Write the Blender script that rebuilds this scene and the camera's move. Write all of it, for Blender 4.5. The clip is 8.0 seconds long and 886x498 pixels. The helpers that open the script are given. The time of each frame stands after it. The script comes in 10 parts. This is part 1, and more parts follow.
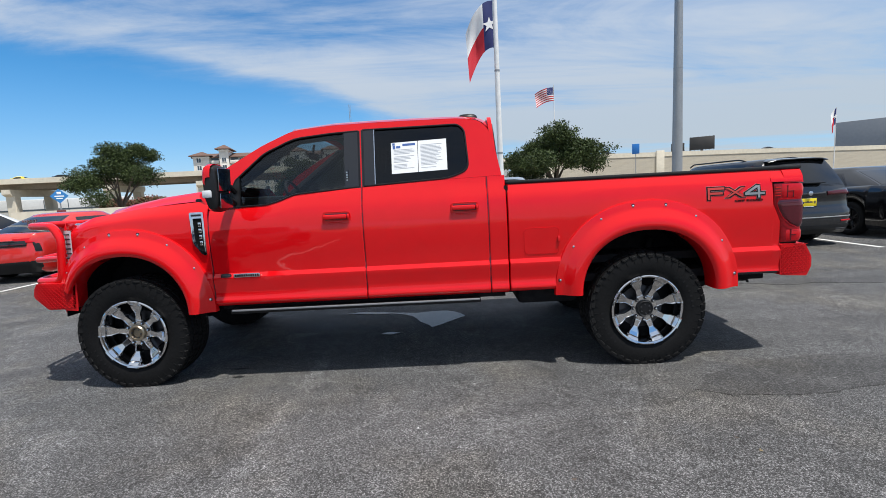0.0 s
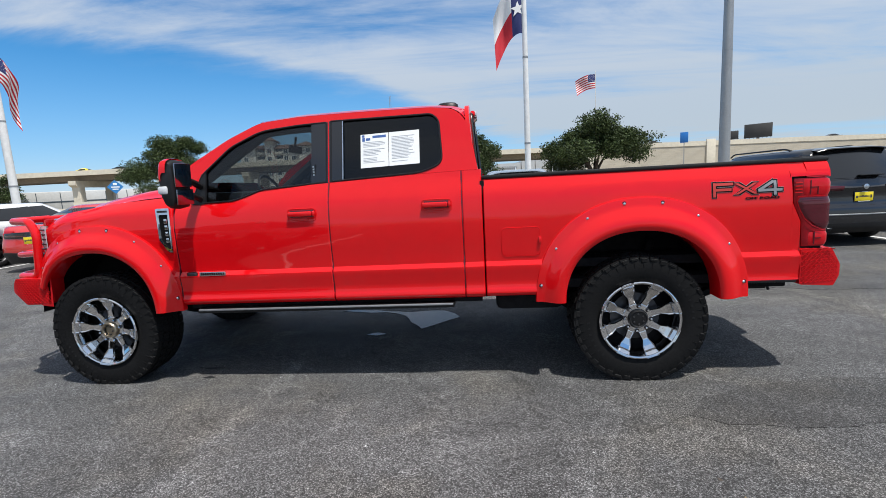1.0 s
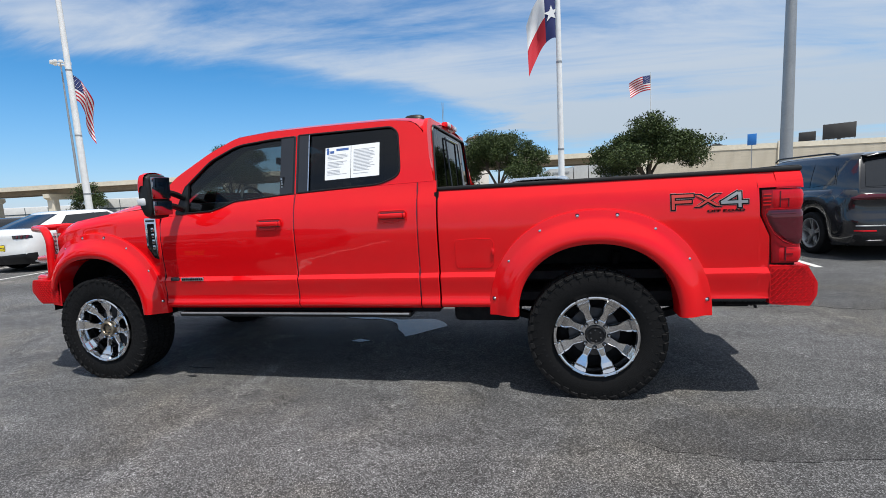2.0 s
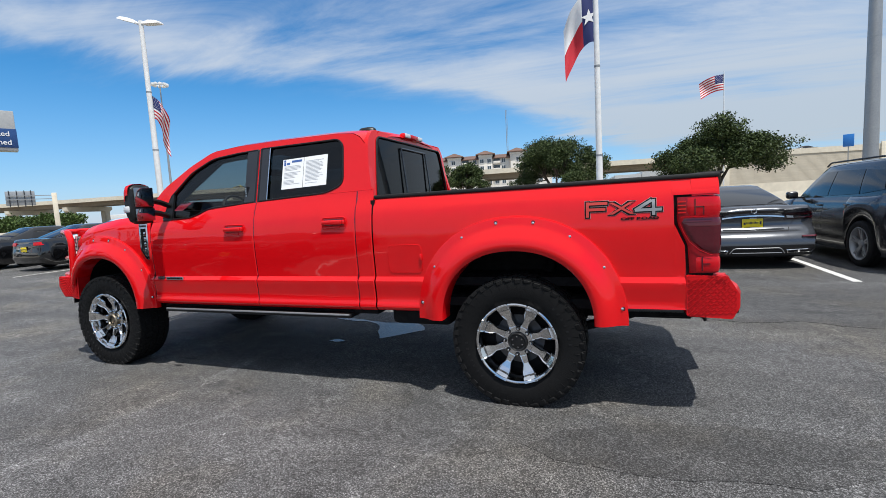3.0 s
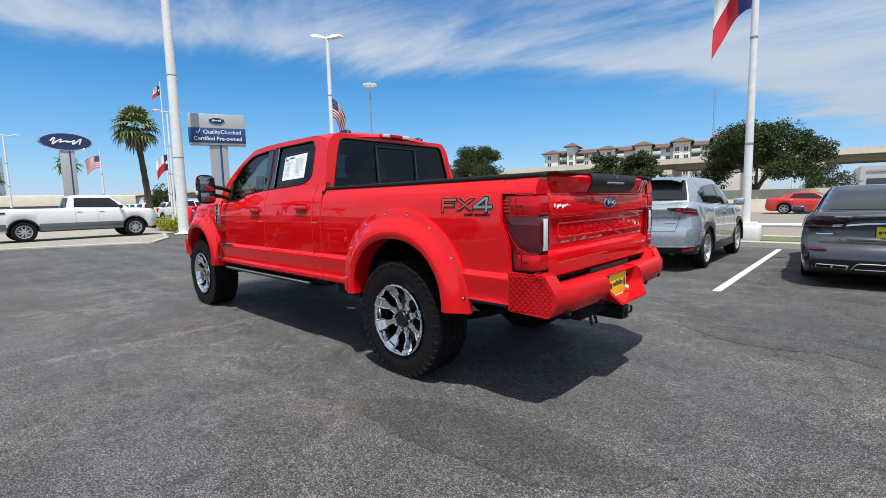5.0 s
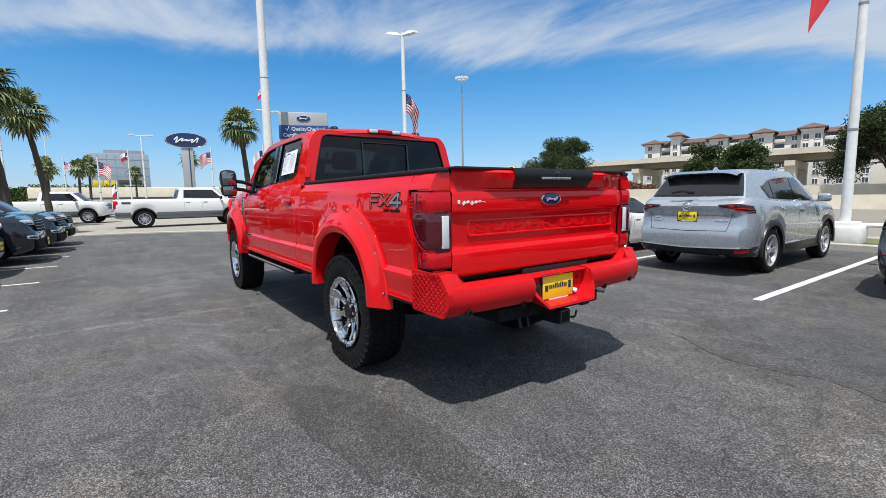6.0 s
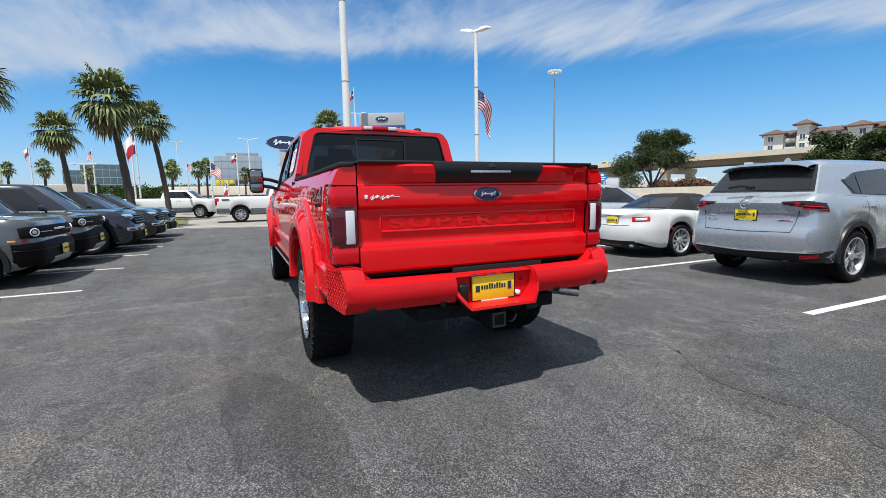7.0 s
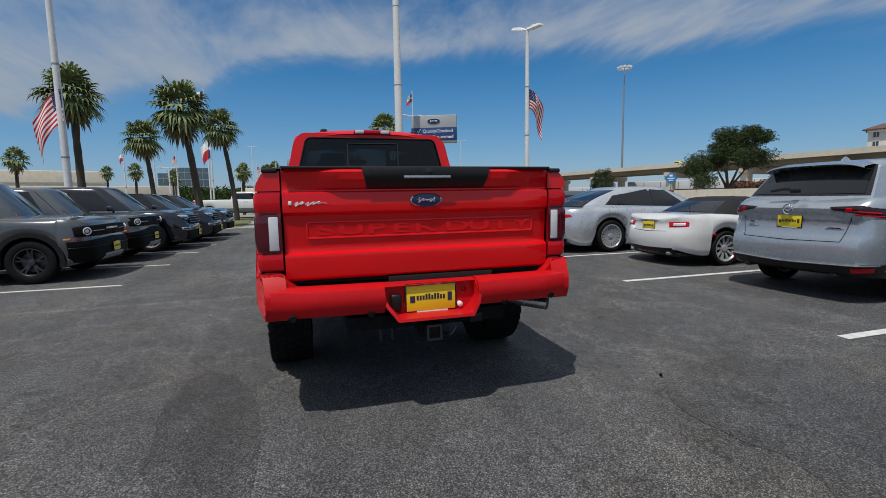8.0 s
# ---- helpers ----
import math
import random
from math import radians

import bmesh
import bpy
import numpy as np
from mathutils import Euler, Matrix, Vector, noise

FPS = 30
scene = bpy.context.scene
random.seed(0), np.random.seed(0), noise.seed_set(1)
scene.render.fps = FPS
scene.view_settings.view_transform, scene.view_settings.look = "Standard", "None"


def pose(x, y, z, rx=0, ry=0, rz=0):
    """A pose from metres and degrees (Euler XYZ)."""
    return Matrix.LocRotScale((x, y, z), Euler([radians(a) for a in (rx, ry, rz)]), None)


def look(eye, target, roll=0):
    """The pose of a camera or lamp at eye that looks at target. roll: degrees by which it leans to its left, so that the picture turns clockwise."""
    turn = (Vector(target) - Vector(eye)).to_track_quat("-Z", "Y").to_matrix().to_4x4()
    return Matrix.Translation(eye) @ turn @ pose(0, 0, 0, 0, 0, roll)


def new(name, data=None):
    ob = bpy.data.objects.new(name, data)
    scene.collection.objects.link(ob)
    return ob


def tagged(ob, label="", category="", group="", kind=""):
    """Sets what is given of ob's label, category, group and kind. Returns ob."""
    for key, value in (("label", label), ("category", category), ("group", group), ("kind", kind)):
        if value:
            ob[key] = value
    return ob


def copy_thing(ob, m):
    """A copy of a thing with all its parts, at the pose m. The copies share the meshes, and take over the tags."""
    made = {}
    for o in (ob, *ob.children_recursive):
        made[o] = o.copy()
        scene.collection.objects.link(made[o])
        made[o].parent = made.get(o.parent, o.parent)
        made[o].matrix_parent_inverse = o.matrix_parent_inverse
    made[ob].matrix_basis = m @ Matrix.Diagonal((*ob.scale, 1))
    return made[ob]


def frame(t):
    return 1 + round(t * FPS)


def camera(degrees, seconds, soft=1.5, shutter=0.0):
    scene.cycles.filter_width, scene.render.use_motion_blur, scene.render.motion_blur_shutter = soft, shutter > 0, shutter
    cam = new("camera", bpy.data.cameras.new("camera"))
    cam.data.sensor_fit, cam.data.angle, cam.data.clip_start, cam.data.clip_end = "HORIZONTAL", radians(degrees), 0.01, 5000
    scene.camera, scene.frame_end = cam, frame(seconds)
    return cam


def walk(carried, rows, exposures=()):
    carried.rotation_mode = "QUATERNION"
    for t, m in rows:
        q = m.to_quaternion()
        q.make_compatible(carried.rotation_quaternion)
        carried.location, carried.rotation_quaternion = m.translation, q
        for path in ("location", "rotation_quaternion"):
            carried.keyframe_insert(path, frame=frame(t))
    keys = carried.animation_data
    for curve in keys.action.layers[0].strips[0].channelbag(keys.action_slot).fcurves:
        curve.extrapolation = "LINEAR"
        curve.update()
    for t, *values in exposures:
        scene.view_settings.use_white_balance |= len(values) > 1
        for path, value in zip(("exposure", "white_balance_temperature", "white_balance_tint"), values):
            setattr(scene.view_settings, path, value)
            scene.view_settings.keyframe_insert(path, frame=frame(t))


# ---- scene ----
cam = camera(89.0, 8.0, soft=0.55)
PATH = [
    (0, (0.015, 0.154, 1.421), (-0.026, 2.138, 1.173), -3.1),
    (0.5, (0.3, 0.32, 1.441), (0.176, 2.297, 1.168), -3.0),
    (1, (0.501, 0.455, 1.431), (0.286, 2.424, 1.152), -3.1),
    (1.5, (0.791, 0.557, 1.439), (0.463, 2.511, 1.169), -3.2),
    (2, (1.181, 0.541, 1.435), (0.742, 2.477, 1.193), -3.2),
    (2.2, (1.343, 0.565, 1.42), (0.852, 2.49, 1.194), -3.2),
    (3.3, (2.412, 0.71, 1.383), (1.617, 2.535, 1.194), -3.2),
    (3.5, (2.599, 0.737, 1.382), (1.738, 2.532, 1.192), -3.1),
    (4, (3.098, 0.878, 1.39), (2.071, 2.584, 1.2), -2.6),
    (4.5, (3.627, 1.044, 1.379), (2.429, 2.633, 1.186), -2.0),
    (4.7, (3.817, 1.153, 1.35), (2.55, 2.688, 1.154), -1.8),
    (5.8, (4.657, 2.045, 1.315), (3.088, 3.263, 1.076), -0.8),
    (6, (4.792, 2.21, 1.324), (3.174, 3.363, 1.092), -1.0),
    (6.5, (5.081, 2.688, 1.314), (3.355, 3.671, 1.079), -1.0),
    (7, (5.236, 3.156, 1.289), (3.423, 3.966, 1.053), -1.1),
    (7.5, (5.362, 3.583, 1.301), (3.491, 4.25, 1.068), -1.1),
    (8, (5.387, 3.927, 1.305), (3.478, 4.48, 1.079), -1.0),
]
EXPOSURES = [(0.0, 0.28), (7.4, 0.28), (7.6, 0.20), (7.8, -0.02), (7.9, -0.20), (8.0, -0.45)]
walk(cam, [(t, look(eye, target, roll)) for t, eye, target, roll in PATH], EXPOSURES)

# ---- daylight ----
SUN_DIR = Vector((0.30, -0.28, 1.0)).normalized()          # towards the sun
sun_el = math.asin(SUN_DIR.z)
sun_az = math.atan2(SUN_DIR.x, SUN_DIR.y)                  # clockwise from +y
sun = new("sun", bpy.data.lights.new("sun", "SUN"))
sun.data.energy, sun.data.angle, sun.data.color = 4.3, radians(0.55), (1.0, 0.965, 0.90)
sun.matrix_world = look(SUN_DIR * 60, (0, 0, 0))

world = bpy.data.worlds.new("sky")
scene.world = world
world.use_nodes = True
wn, wl = world.node_tree.nodes, world.node_tree.links
wn.clear()


w_out, w_bg = wn.new("ShaderNodeOutputWorld"), wn.new("ShaderNodeBackground")
w_sky = wn.new("ShaderNodeTexSky")
w_sky.sky_type, w_sky.sun_disc = "NISHITA", False
w_sky.sun_elevation, w_sky.sun_rotation = sun_el, sun_az
w_sky.air_density, w_sky.dust_density, w_sky.ozone_density = 1.1, 0.08, 4.0
w_tc = wn.new("ShaderNodeTexCoord")
w_sep = wn.new("ShaderNodeSeparateXYZ")
wl.new(w_tc.outputs["Generated"], w_sep.inputs[0])


def wmath(op, a, b=None, c=None):
    n = wn.new("ShaderNodeMath")
    n.operation = op
    for i, v in enumerate((a, b, c)):
        if v is None:
            continue
        if isinstance(v, (int, float)):
            n.inputs[i].default_value = v
        else:
            wl.new(v, n.inputs[i])
    return n.outputs[0]


# thin high cloud lies on a flat layer far above: direction divided by its height
zc = wmath("ADD", wmath("MAXIMUM", w_sep.outputs[2], 0.0), 0.11)
px, py = wmath("DIVIDE", w_sep.outputs[0], zc), wmath("DIVIDE", w_sep.outputs[1], zc)
w_cmb = wn.new("ShaderNodeCombineXYZ")
wl.new(px, w_cmb.inputs[0]), wl.new(py, w_cmb.inputs[1])


def cloud_layer(scale, stretch, turn, detail, distort, offset):
    m = wn.new("ShaderNodeMapping")
    m.inputs["Rotation"].default_value = (0, 0, radians(turn))
    m.inputs["Scale"].default_value = (stretch, 1, 1)
    m.inputs["Location"].default_value = offset
    wl.new(w_cmb.outputs[0], m.inputs[0])
    n = wn.new("ShaderNodeTexNoise")
    n.inputs["Scale"].default_value, n.inputs["Detail"].default_value = scale, detail
    n.inputs["Roughness"].default_value, n.inputs["Distortion"].default_value = 0.64, distort
    wl.new(m.outputs[0], n.inputs["Vector"])
    return n.outputs[0]


c_big = cloud_layer(0.42, 0.45, -50, 6, 0.6, (1.3, 2.1, 0))
c_fine = cloud_layer(1.5, 0.32, -56, 9, 1.3, (4.0, 0.3, 0))
c_wob = cloud_layer(0.9, 0.45, -48, 7, 1.0, (7.7, 5.2, 0))


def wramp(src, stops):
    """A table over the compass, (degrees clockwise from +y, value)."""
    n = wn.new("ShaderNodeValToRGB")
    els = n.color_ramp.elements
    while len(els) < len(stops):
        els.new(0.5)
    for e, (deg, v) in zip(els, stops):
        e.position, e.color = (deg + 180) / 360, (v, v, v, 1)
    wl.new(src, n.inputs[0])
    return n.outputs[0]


def wstep(src, lo, hi, a=0.0, b=1.0):
    n = wn.new("ShaderNodeMapRange")
    n.interpolation_type = "SMOOTHSTEP"
    for k, v in enumerate((lo, hi, a, b)):
        n.inputs[k + 1].default_value = v
    wl.new(src, n.inputs[0])
    return n.outputs[0]


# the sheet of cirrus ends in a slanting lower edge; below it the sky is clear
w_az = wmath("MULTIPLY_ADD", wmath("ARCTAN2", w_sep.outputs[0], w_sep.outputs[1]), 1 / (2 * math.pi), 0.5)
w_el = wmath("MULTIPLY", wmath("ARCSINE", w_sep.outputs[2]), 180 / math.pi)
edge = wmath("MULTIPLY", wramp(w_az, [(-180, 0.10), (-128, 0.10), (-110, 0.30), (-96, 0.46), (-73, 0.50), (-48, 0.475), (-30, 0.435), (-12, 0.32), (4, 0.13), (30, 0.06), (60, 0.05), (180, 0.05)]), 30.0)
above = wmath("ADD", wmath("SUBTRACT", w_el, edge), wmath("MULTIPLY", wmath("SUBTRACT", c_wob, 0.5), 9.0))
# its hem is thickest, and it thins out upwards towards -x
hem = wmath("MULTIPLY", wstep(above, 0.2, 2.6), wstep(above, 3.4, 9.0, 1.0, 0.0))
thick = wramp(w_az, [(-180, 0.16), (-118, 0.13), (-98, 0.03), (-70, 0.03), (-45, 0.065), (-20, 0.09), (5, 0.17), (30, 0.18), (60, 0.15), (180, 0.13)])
# above 28 degrees, out of view, cover is added to lift the fill light
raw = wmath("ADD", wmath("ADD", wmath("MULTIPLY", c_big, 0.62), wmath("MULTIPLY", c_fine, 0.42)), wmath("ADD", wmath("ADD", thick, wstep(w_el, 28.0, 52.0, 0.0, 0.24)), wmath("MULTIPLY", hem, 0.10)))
w_ramp = wn.new("ShaderNodeMapRange")
w_ramp.interpolation_type = "SMOOTHSTEP"
w_ramp.inputs[1].default_value, w_ramp.inputs[2].default_value = 0.46, 0.78
wl.new(raw, w_ramp.inputs[0])
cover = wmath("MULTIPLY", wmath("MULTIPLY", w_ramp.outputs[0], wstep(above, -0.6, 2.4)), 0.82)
w_mix = wn.new("ShaderNodeMix")
w_mix.data_type = "RGBA"
wl.new(cover, w_mix.inputs["Factor"])
w_hsv = wn.new("ShaderNodeHueSaturation")
w_hsv.inputs["Saturation"].default_value, w_hsv.inputs["Value"].default_value = 1.42, 1.18
wl.new(w_sky.outputs[0], w_hsv.inputs["Color"])
# pale haze towards the horizon
w_haze = wn.new("ShaderNodeMix")
w_haze.data_type = "RGBA"
w_hz = wn.new("ShaderNodeMapRange")
w_hz.interpolation_type = "SMOOTHSTEP"
for i, v in enumerate((-0.02, 0.34, 0.58, 0.0)):
    w_hz.inputs[i + 1].default_value = v
wl.new(w_sep.outputs[2], w_hz.inputs[0])
wl.new(w_hz.outputs[0], w_haze.inputs["Factor"])
wl.new(w_hsv.outputs[0], w_haze.inputs[6])
w_haze.inputs[7].default_value = (1.55, 3.95, 8.3, 1)
wl.new(w_haze.outputs[2], w_mix.inputs[6])
# cloud seen low through the haze is greyer
w_grey = wn.new("ShaderNodeMix")
w_grey.data_type = "RGBA"
wl.new(wstep(w_el, 3.0, 24.0), w_grey.inputs["Factor"])
w_grey.inputs[6].default_value, w_grey.inputs[7].default_value = (4.7, 5.15, 5.6, 1), (6.4, 6.85, 7.4, 1)
wl.new(w_grey.outputs[2], w_mix.inputs[7])
wl.new(w_mix.outputs[2], w_bg.inputs[0])
w_bg.inputs[1].default_value = 0.094
wl.new(w_bg.outputs[0], w_out.inputs[0])

# ---- materials ----
def mat(name, color, rough=0.5, metal=0.0, vary=0.10, scale=6.0, bump=0.0, bump_scale=60.0, coat=0.0, spec=0.5, fine=0.0, emit=None):
    """Principled surface with colour variation at two scales and a fine relief."""
    m = bpy.data.materials.new(name)
    m.use_nodes = True
    nt = m.node_tree
    b = nt.nodes["Principled BSDF"]
    b.inputs["Roughness"].default_value, b.inputs["Metallic"].default_value = rough, metal
    b.inputs["Specular IOR Level"].default_value = spec
    b.inputs["Coat Weight"].default_value, b.inputs["Coat Roughness"].default_value = coat, 0.03
    tc = nt.nodes.new("ShaderNodeTexCoord")
    c = (*color, 1)
    if vary > 0:
        n1, n2 = nt.nodes.new("ShaderNodeTexNoise"), nt.nodes.new("ShaderNodeTexNoise")
        n1.inputs["Scale"].default_value, n1.inputs["Detail"].default_value = scale * 0.25, 3
        n2.inputs["Scale"].default_value, n2.inputs["Detail"].default_value = scale * 4, 5
        add = nt.nodes.new("ShaderNodeMath")
        add.operation = "ADD"
        for n in (n1, n2):
            nt.links.new(tc.outputs["Object"], n.inputs["Vector"])
        nt.links.new(n1.outputs[0], add.inputs[0])
        nt.links.new(n2.outputs[0], add.inputs[1])
        mr = nt.nodes.new("ShaderNodeMapRange")
        mr.inputs[1].default_value, mr.inputs[2].default_value = 0.7, 1.3
        mr.inputs[3].default_value, mr.inputs[4].default_value = 1 - vary, 1 + vary
        nt.links.new(add.outputs[0], mr.inputs[0])
        mul = nt.nodes.new("ShaderNodeVectorMath")
        mul.operation = "SCALE"
        mul.inputs[0].default_value = color
        nt.links.new(mr.outputs[0], mul.inputs["Scale"])
        nt.links.new(mul.outputs[0], b.inputs["Base Color"])
        rr = nt.nodes.new("ShaderNodeMapRange")
        rr.inputs[1].default_value, rr.inputs[2].default_value = 0.3, 0.7
        rr.inputs[3].default_value, rr.inputs[4].default_value = max(0.01, rough * (1 - vary)), min(1, rough * (1 + vary))
        nt.links.new(n2.outputs[0], rr.inputs[0])
        nt.links.new(rr.outputs[0], b.inputs["Roughness"])
    else:
        b.inputs["Base Color"].default_value = c
    if bump > 0:
        nb, bp = nt.nodes.new("ShaderNodeTexNoise"), nt.nodes.new("ShaderNodeBump")
        nb.inputs["Scale"].default_value, nb.inputs["Detail"].default_value = bump_scale, 4
        bp.inputs["Strength"].default_value, bp.inputs["Distance"].default_value = bump, 0.01
        nt.links.new(tc.outputs["Object"], nb.inputs["Vector"])
        nt.links.new(nb.outputs[0], bp.inputs["Height"])
        nt.links.new(bp.outputs[0], b.inputs["Normal"])
    if coat >= 0.75:
        # pressed panels are never quite flat: the lacquer's reflections waver a little
        nw, bw = nt.nodes.new("ShaderNodeTexNoise"), nt.nodes.new("ShaderNodeBump")
        nw.inputs["Scale"].default_value, nw.inputs["Detail"].default_value = 4.5, 2
        bw.inputs["Strength"].default_value, bw.inputs["Distance"].default_value = 0.35, 0.006
        nt.links.new(tc.outputs["Object"], nw.inputs["Vector"])
        nt.links.new(nw.outputs[0], bw.inputs["Height"])
        nt.links.new(bw.outputs[0], b.inputs["Coat Normal"])
    if emit:
        b.inputs["Emission Color"].default_value, b.inputs["Emission Strength"].default_value = (*emit[0], 1), emit[1]
    return m


def pane(name, tint, rough=0.015, ior=1.5):
    """Thin tinted window glass: what passes is tinted, what shines off it is not."""
    m = bpy.data.materials.new(name)
    m.use_nodes = True
    nt = m.node_tree
    nt.nodes.clear()
    out, mix = nt.nodes.new("ShaderNodeOutputMaterial"), nt.nodes.new("ShaderNodeMixShader")
    tr, gl, lw = nt.nodes.new("ShaderNodeBsdfTransparent"), nt.nodes.new("ShaderNodeBsdfGlossy"), nt.nodes.new("ShaderNodeLayerWeight")
    tr.inputs[0].default_value, gl.inputs["Roughness"].default_value = (*tint, 1), rough
    f0 = ((ior - 1) / (ior + 1)) ** 2
    pw, fr = nt.nodes.new("ShaderNodeMath"), nt.nodes.new("ShaderNodeMapRange")
    pw.operation = "POWER"
    pw.inputs[1].default_value = 5.0
    fr.inputs[3].default_value, fr.inputs[4].default_value = f0, 1.0
    nt.links.new(lw.outputs["Facing"], pw.inputs[0])
    nt.links.new(pw.outputs[0], fr.inputs[0])
    nt.links.new(fr.outputs[0], mix.inputs[0])
    nt.links.new(tr.outputs[0], mix.inputs[1])
    nt.links.new(gl.outputs[0], mix.inputs[2])
    nt.links.new(mix.outputs[0], out.inputs[0])
    return m


M_RED = mat("red_paint", (0.70, 0.0050, 0.0085), 0.50, 0.0, 0.03, 2, 0.0, 300, coat=1.0, spec=0.0)
M_RED.node_tree.nodes["Principled BSDF"].inputs["Coat IOR"].default_value = 1.5
M_RED_SATIN = mat("red_powder_coat", (0.56, 0.007, 0.011), 0.40, 0.0, 0.08, 8, 0.12, 260, coat=0.15, spec=0.18)
M_BLACK_TRIM = mat("black_trim", (0.010, 0.010, 0.011), 0.38, 0, 0.15, 8, 0.05, 200, spec=0.35)
M_BLACK_GLOSS = mat("gloss_black", (0.010, 0.010, 0.012), 0.12, 0, 0.1, 4, coat=0.6)
M_BLACK_SOFT = mat("black_vinyl", (0.014, 0.014, 0.015), 0.6, 0, 0.2, 10, 0.2, 500, spec=0.3)
M_UNDER = mat("chassis_black", (0.007, 0.007, 0.008), 0.75, 0, 0.3, 6, 0.2, 80, spec=0.2)
M_RUBBER = mat("tyre_rubber", (0.0060, 0.0060, 0.0064), 0.72, 0, 0.28, 14, 0.3, 180, spec=0.22)
M_BRONZE = mat("worn_hub_steel", (0.34, 0.29, 0.22), 0.34, 0.9, 0.2, 14)
M_DECALRED = mat("decal_red", (0.50, 0.045, 0.035), 0.35, 0, 0.08, 20)
M_CHROME = mat("chrome", (0.74, 0.74, 0.745), 0.07, 1.0, 0.10, 8, 0.03, 40)
M_ALU = mat("brushed_aluminium", (0.62, 0.63, 0.65), 0.28, 1.0, 0.08, 20, 0.05, 300)
M_RIM = mat("silver_rim_paint", (0.43, 0.44, 0.46), 0.28, 0.35, 0.06, 14, coat=0.5)
M_DARKMETAL = mat("dark_metal", (0.08, 0.08, 0.085), 0.4, 0.9, 0.2, 10)
M_LAMP_RED = mat("red_lamp_lens", (0.56, 0.005, 0.012), 0.05, 0, 0.06, 12, coat=0.25, spec=0.25)
M_LAMP_BLACK = mat("dark_lamp_housing", (0.022, 0.004, 0.006), 0.05, 0, 0.1, 12, coat=0.5, spec=0.3)
M_LAMP_DEEP = mat("deep_red_lamp_lens", (0.27, 0.004, 0.010), 0.05, 0, 0.10, 12, coat=0.3, spec=0.25)
M_LAMP_DARK = mat("smoked_lamp_lens", (0.085, 0.004, 0.011), 0.03, 0, 0.1, 12, coat=0.7, spec=0.35)
M_LAMP_CLEAR = mat("clear_lamp_lens", (0.66, 0.67, 0.69), 0.16, 0.0, 0.08, 18, coat=0.8)
M_LAMP_AMBER = mat("amber_lens", (0.75, 0.25, 0.03), 0.2, 0, 0.05, 12)
M_PAPER = mat("white_paper", (0.82, 0.83, 0.84), 0.7, 0, 0.03, 10)
M_INK = mat("grey_print", (0.42, 0.44, 0.47), 0.7, 0, 0.05, 10)
M_INKBLUE = mat("blue_print", (0.05, 0.12, 0.35), 0.6, 0, 0.05, 10)
M_INKDARK = mat("dark_print", (0.025, 0.03, 0.06), 0.6, 0, 0.05, 10)
M_YELLOW = mat("yellow_plate", (0.86, 0.66, 0.02), 0.42, 0, 0.05, 10)
M_WHITE = mat("white_paint", (0.80, 0.80, 0.79), 0.35, 0, 0.06, 3)
M_POLE = mat("white_pole_paint", (0.74, 0.74, 0.73), 0.45, 0, 0.10, 2, 0.05, 30)
M_GALV = mat("galvanised_steel", (0.33, 0.34, 0.35), 0.5, 0.6, 0.12, 4)
M_NAVY = mat("navy_sign_face", (0.020, 0.065, 0.20), 0.35, 0, 0.05, 3)
M_SIGNGREY = mat("silver_sign_face", (0.43, 0.43, 0.42), 0.38, 0.3, 0.05, 3)
M_FLAGRED = mat("red_cloth", (0.52, 0.02, 0.035), 0.8, 0, 0.08, 6)
M_FLAGWHITE = mat("white_cloth", (0.80, 0.80, 0.80), 0.8, 0, 0.05, 6)
M_FLAGBLUE = mat("blue_cloth", (0.02, 0.03, 0.13), 0.8, 0, 0.08, 6)
M_CONC = mat("pale_concrete", (0.50, 0.46, 0.39), 0.8, 0, 0.12, 0.5, 0.3, 8)
M_CONC_GREY = mat("kerb_concrete", (0.42, 0.40, 0.36), 0.85, 0, 0.18, 3, 0.4, 60)
# girder concrete with the deck's shade put into its colour
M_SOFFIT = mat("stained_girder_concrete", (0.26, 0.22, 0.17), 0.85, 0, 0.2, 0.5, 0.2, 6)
M_OFFWHITE = mat("grey_white_cladding", (0.56, 0.57, 0.57), 0.45, 0, 0.08, 0.6)
M_CONC_WARM = mat("warm_concrete", (0.66, 0.60, 0.485), 0.8, 0, 0.12, 0.4, 0.2, 6)
M_BARK = mat("bark", (0.085, 0.065, 0.05), 0.9, 0, 0.35, 6, 0.8, 20)
M_PALMBARK = mat("palm_bark", (0.060, 0.047, 0.036), 0.9, 0, 0.35, 8, 0.9, 24)
M_STUCCO = mat("cream_stucco", (0.71, 0.67, 0.61), 0.85, 0, 0.08, 0.4, 0.2, 10)
M_ROOFTILE = mat("brown_roof_tile", (0.135, 0.078, 0.058), 0.8, 0, 0.2, 1.5, 0.5, 6)
M_FARGLASS = mat("far_window_glass", (0.06, 0.08, 0.10), 0.12, 0, 0.2, 0.6)
M_OFFICE = mat("blue_curtain_glass", (0.10, 0.16, 0.19), 0.14, 0.2, 0.2, 0.3)
M_OFFICE_GREY = mat("grey_cladding", (0.22, 0.24, 0.27), 0.5, 0, 0.08, 0.3)
M_SEAT = mat("grey_seat_leather", (0.060, 0.058, 0.056), 0.55, 0, 0.12, 12, 0.15, 300)
M_CABIN = mat("dark_cabin_plastic", (0.030, 0.030, 0.032), 0.65, 0, 0.12, 8, 0.1, 300)
M_TINT_FRONT = pane("light_tint_glass", (0.50, 0.52, 0.51))
M_MIRROR = mat("dimming_mirror", (0.30, 0.31, 0.33), 0.03, 1.0, 0.04, 4)
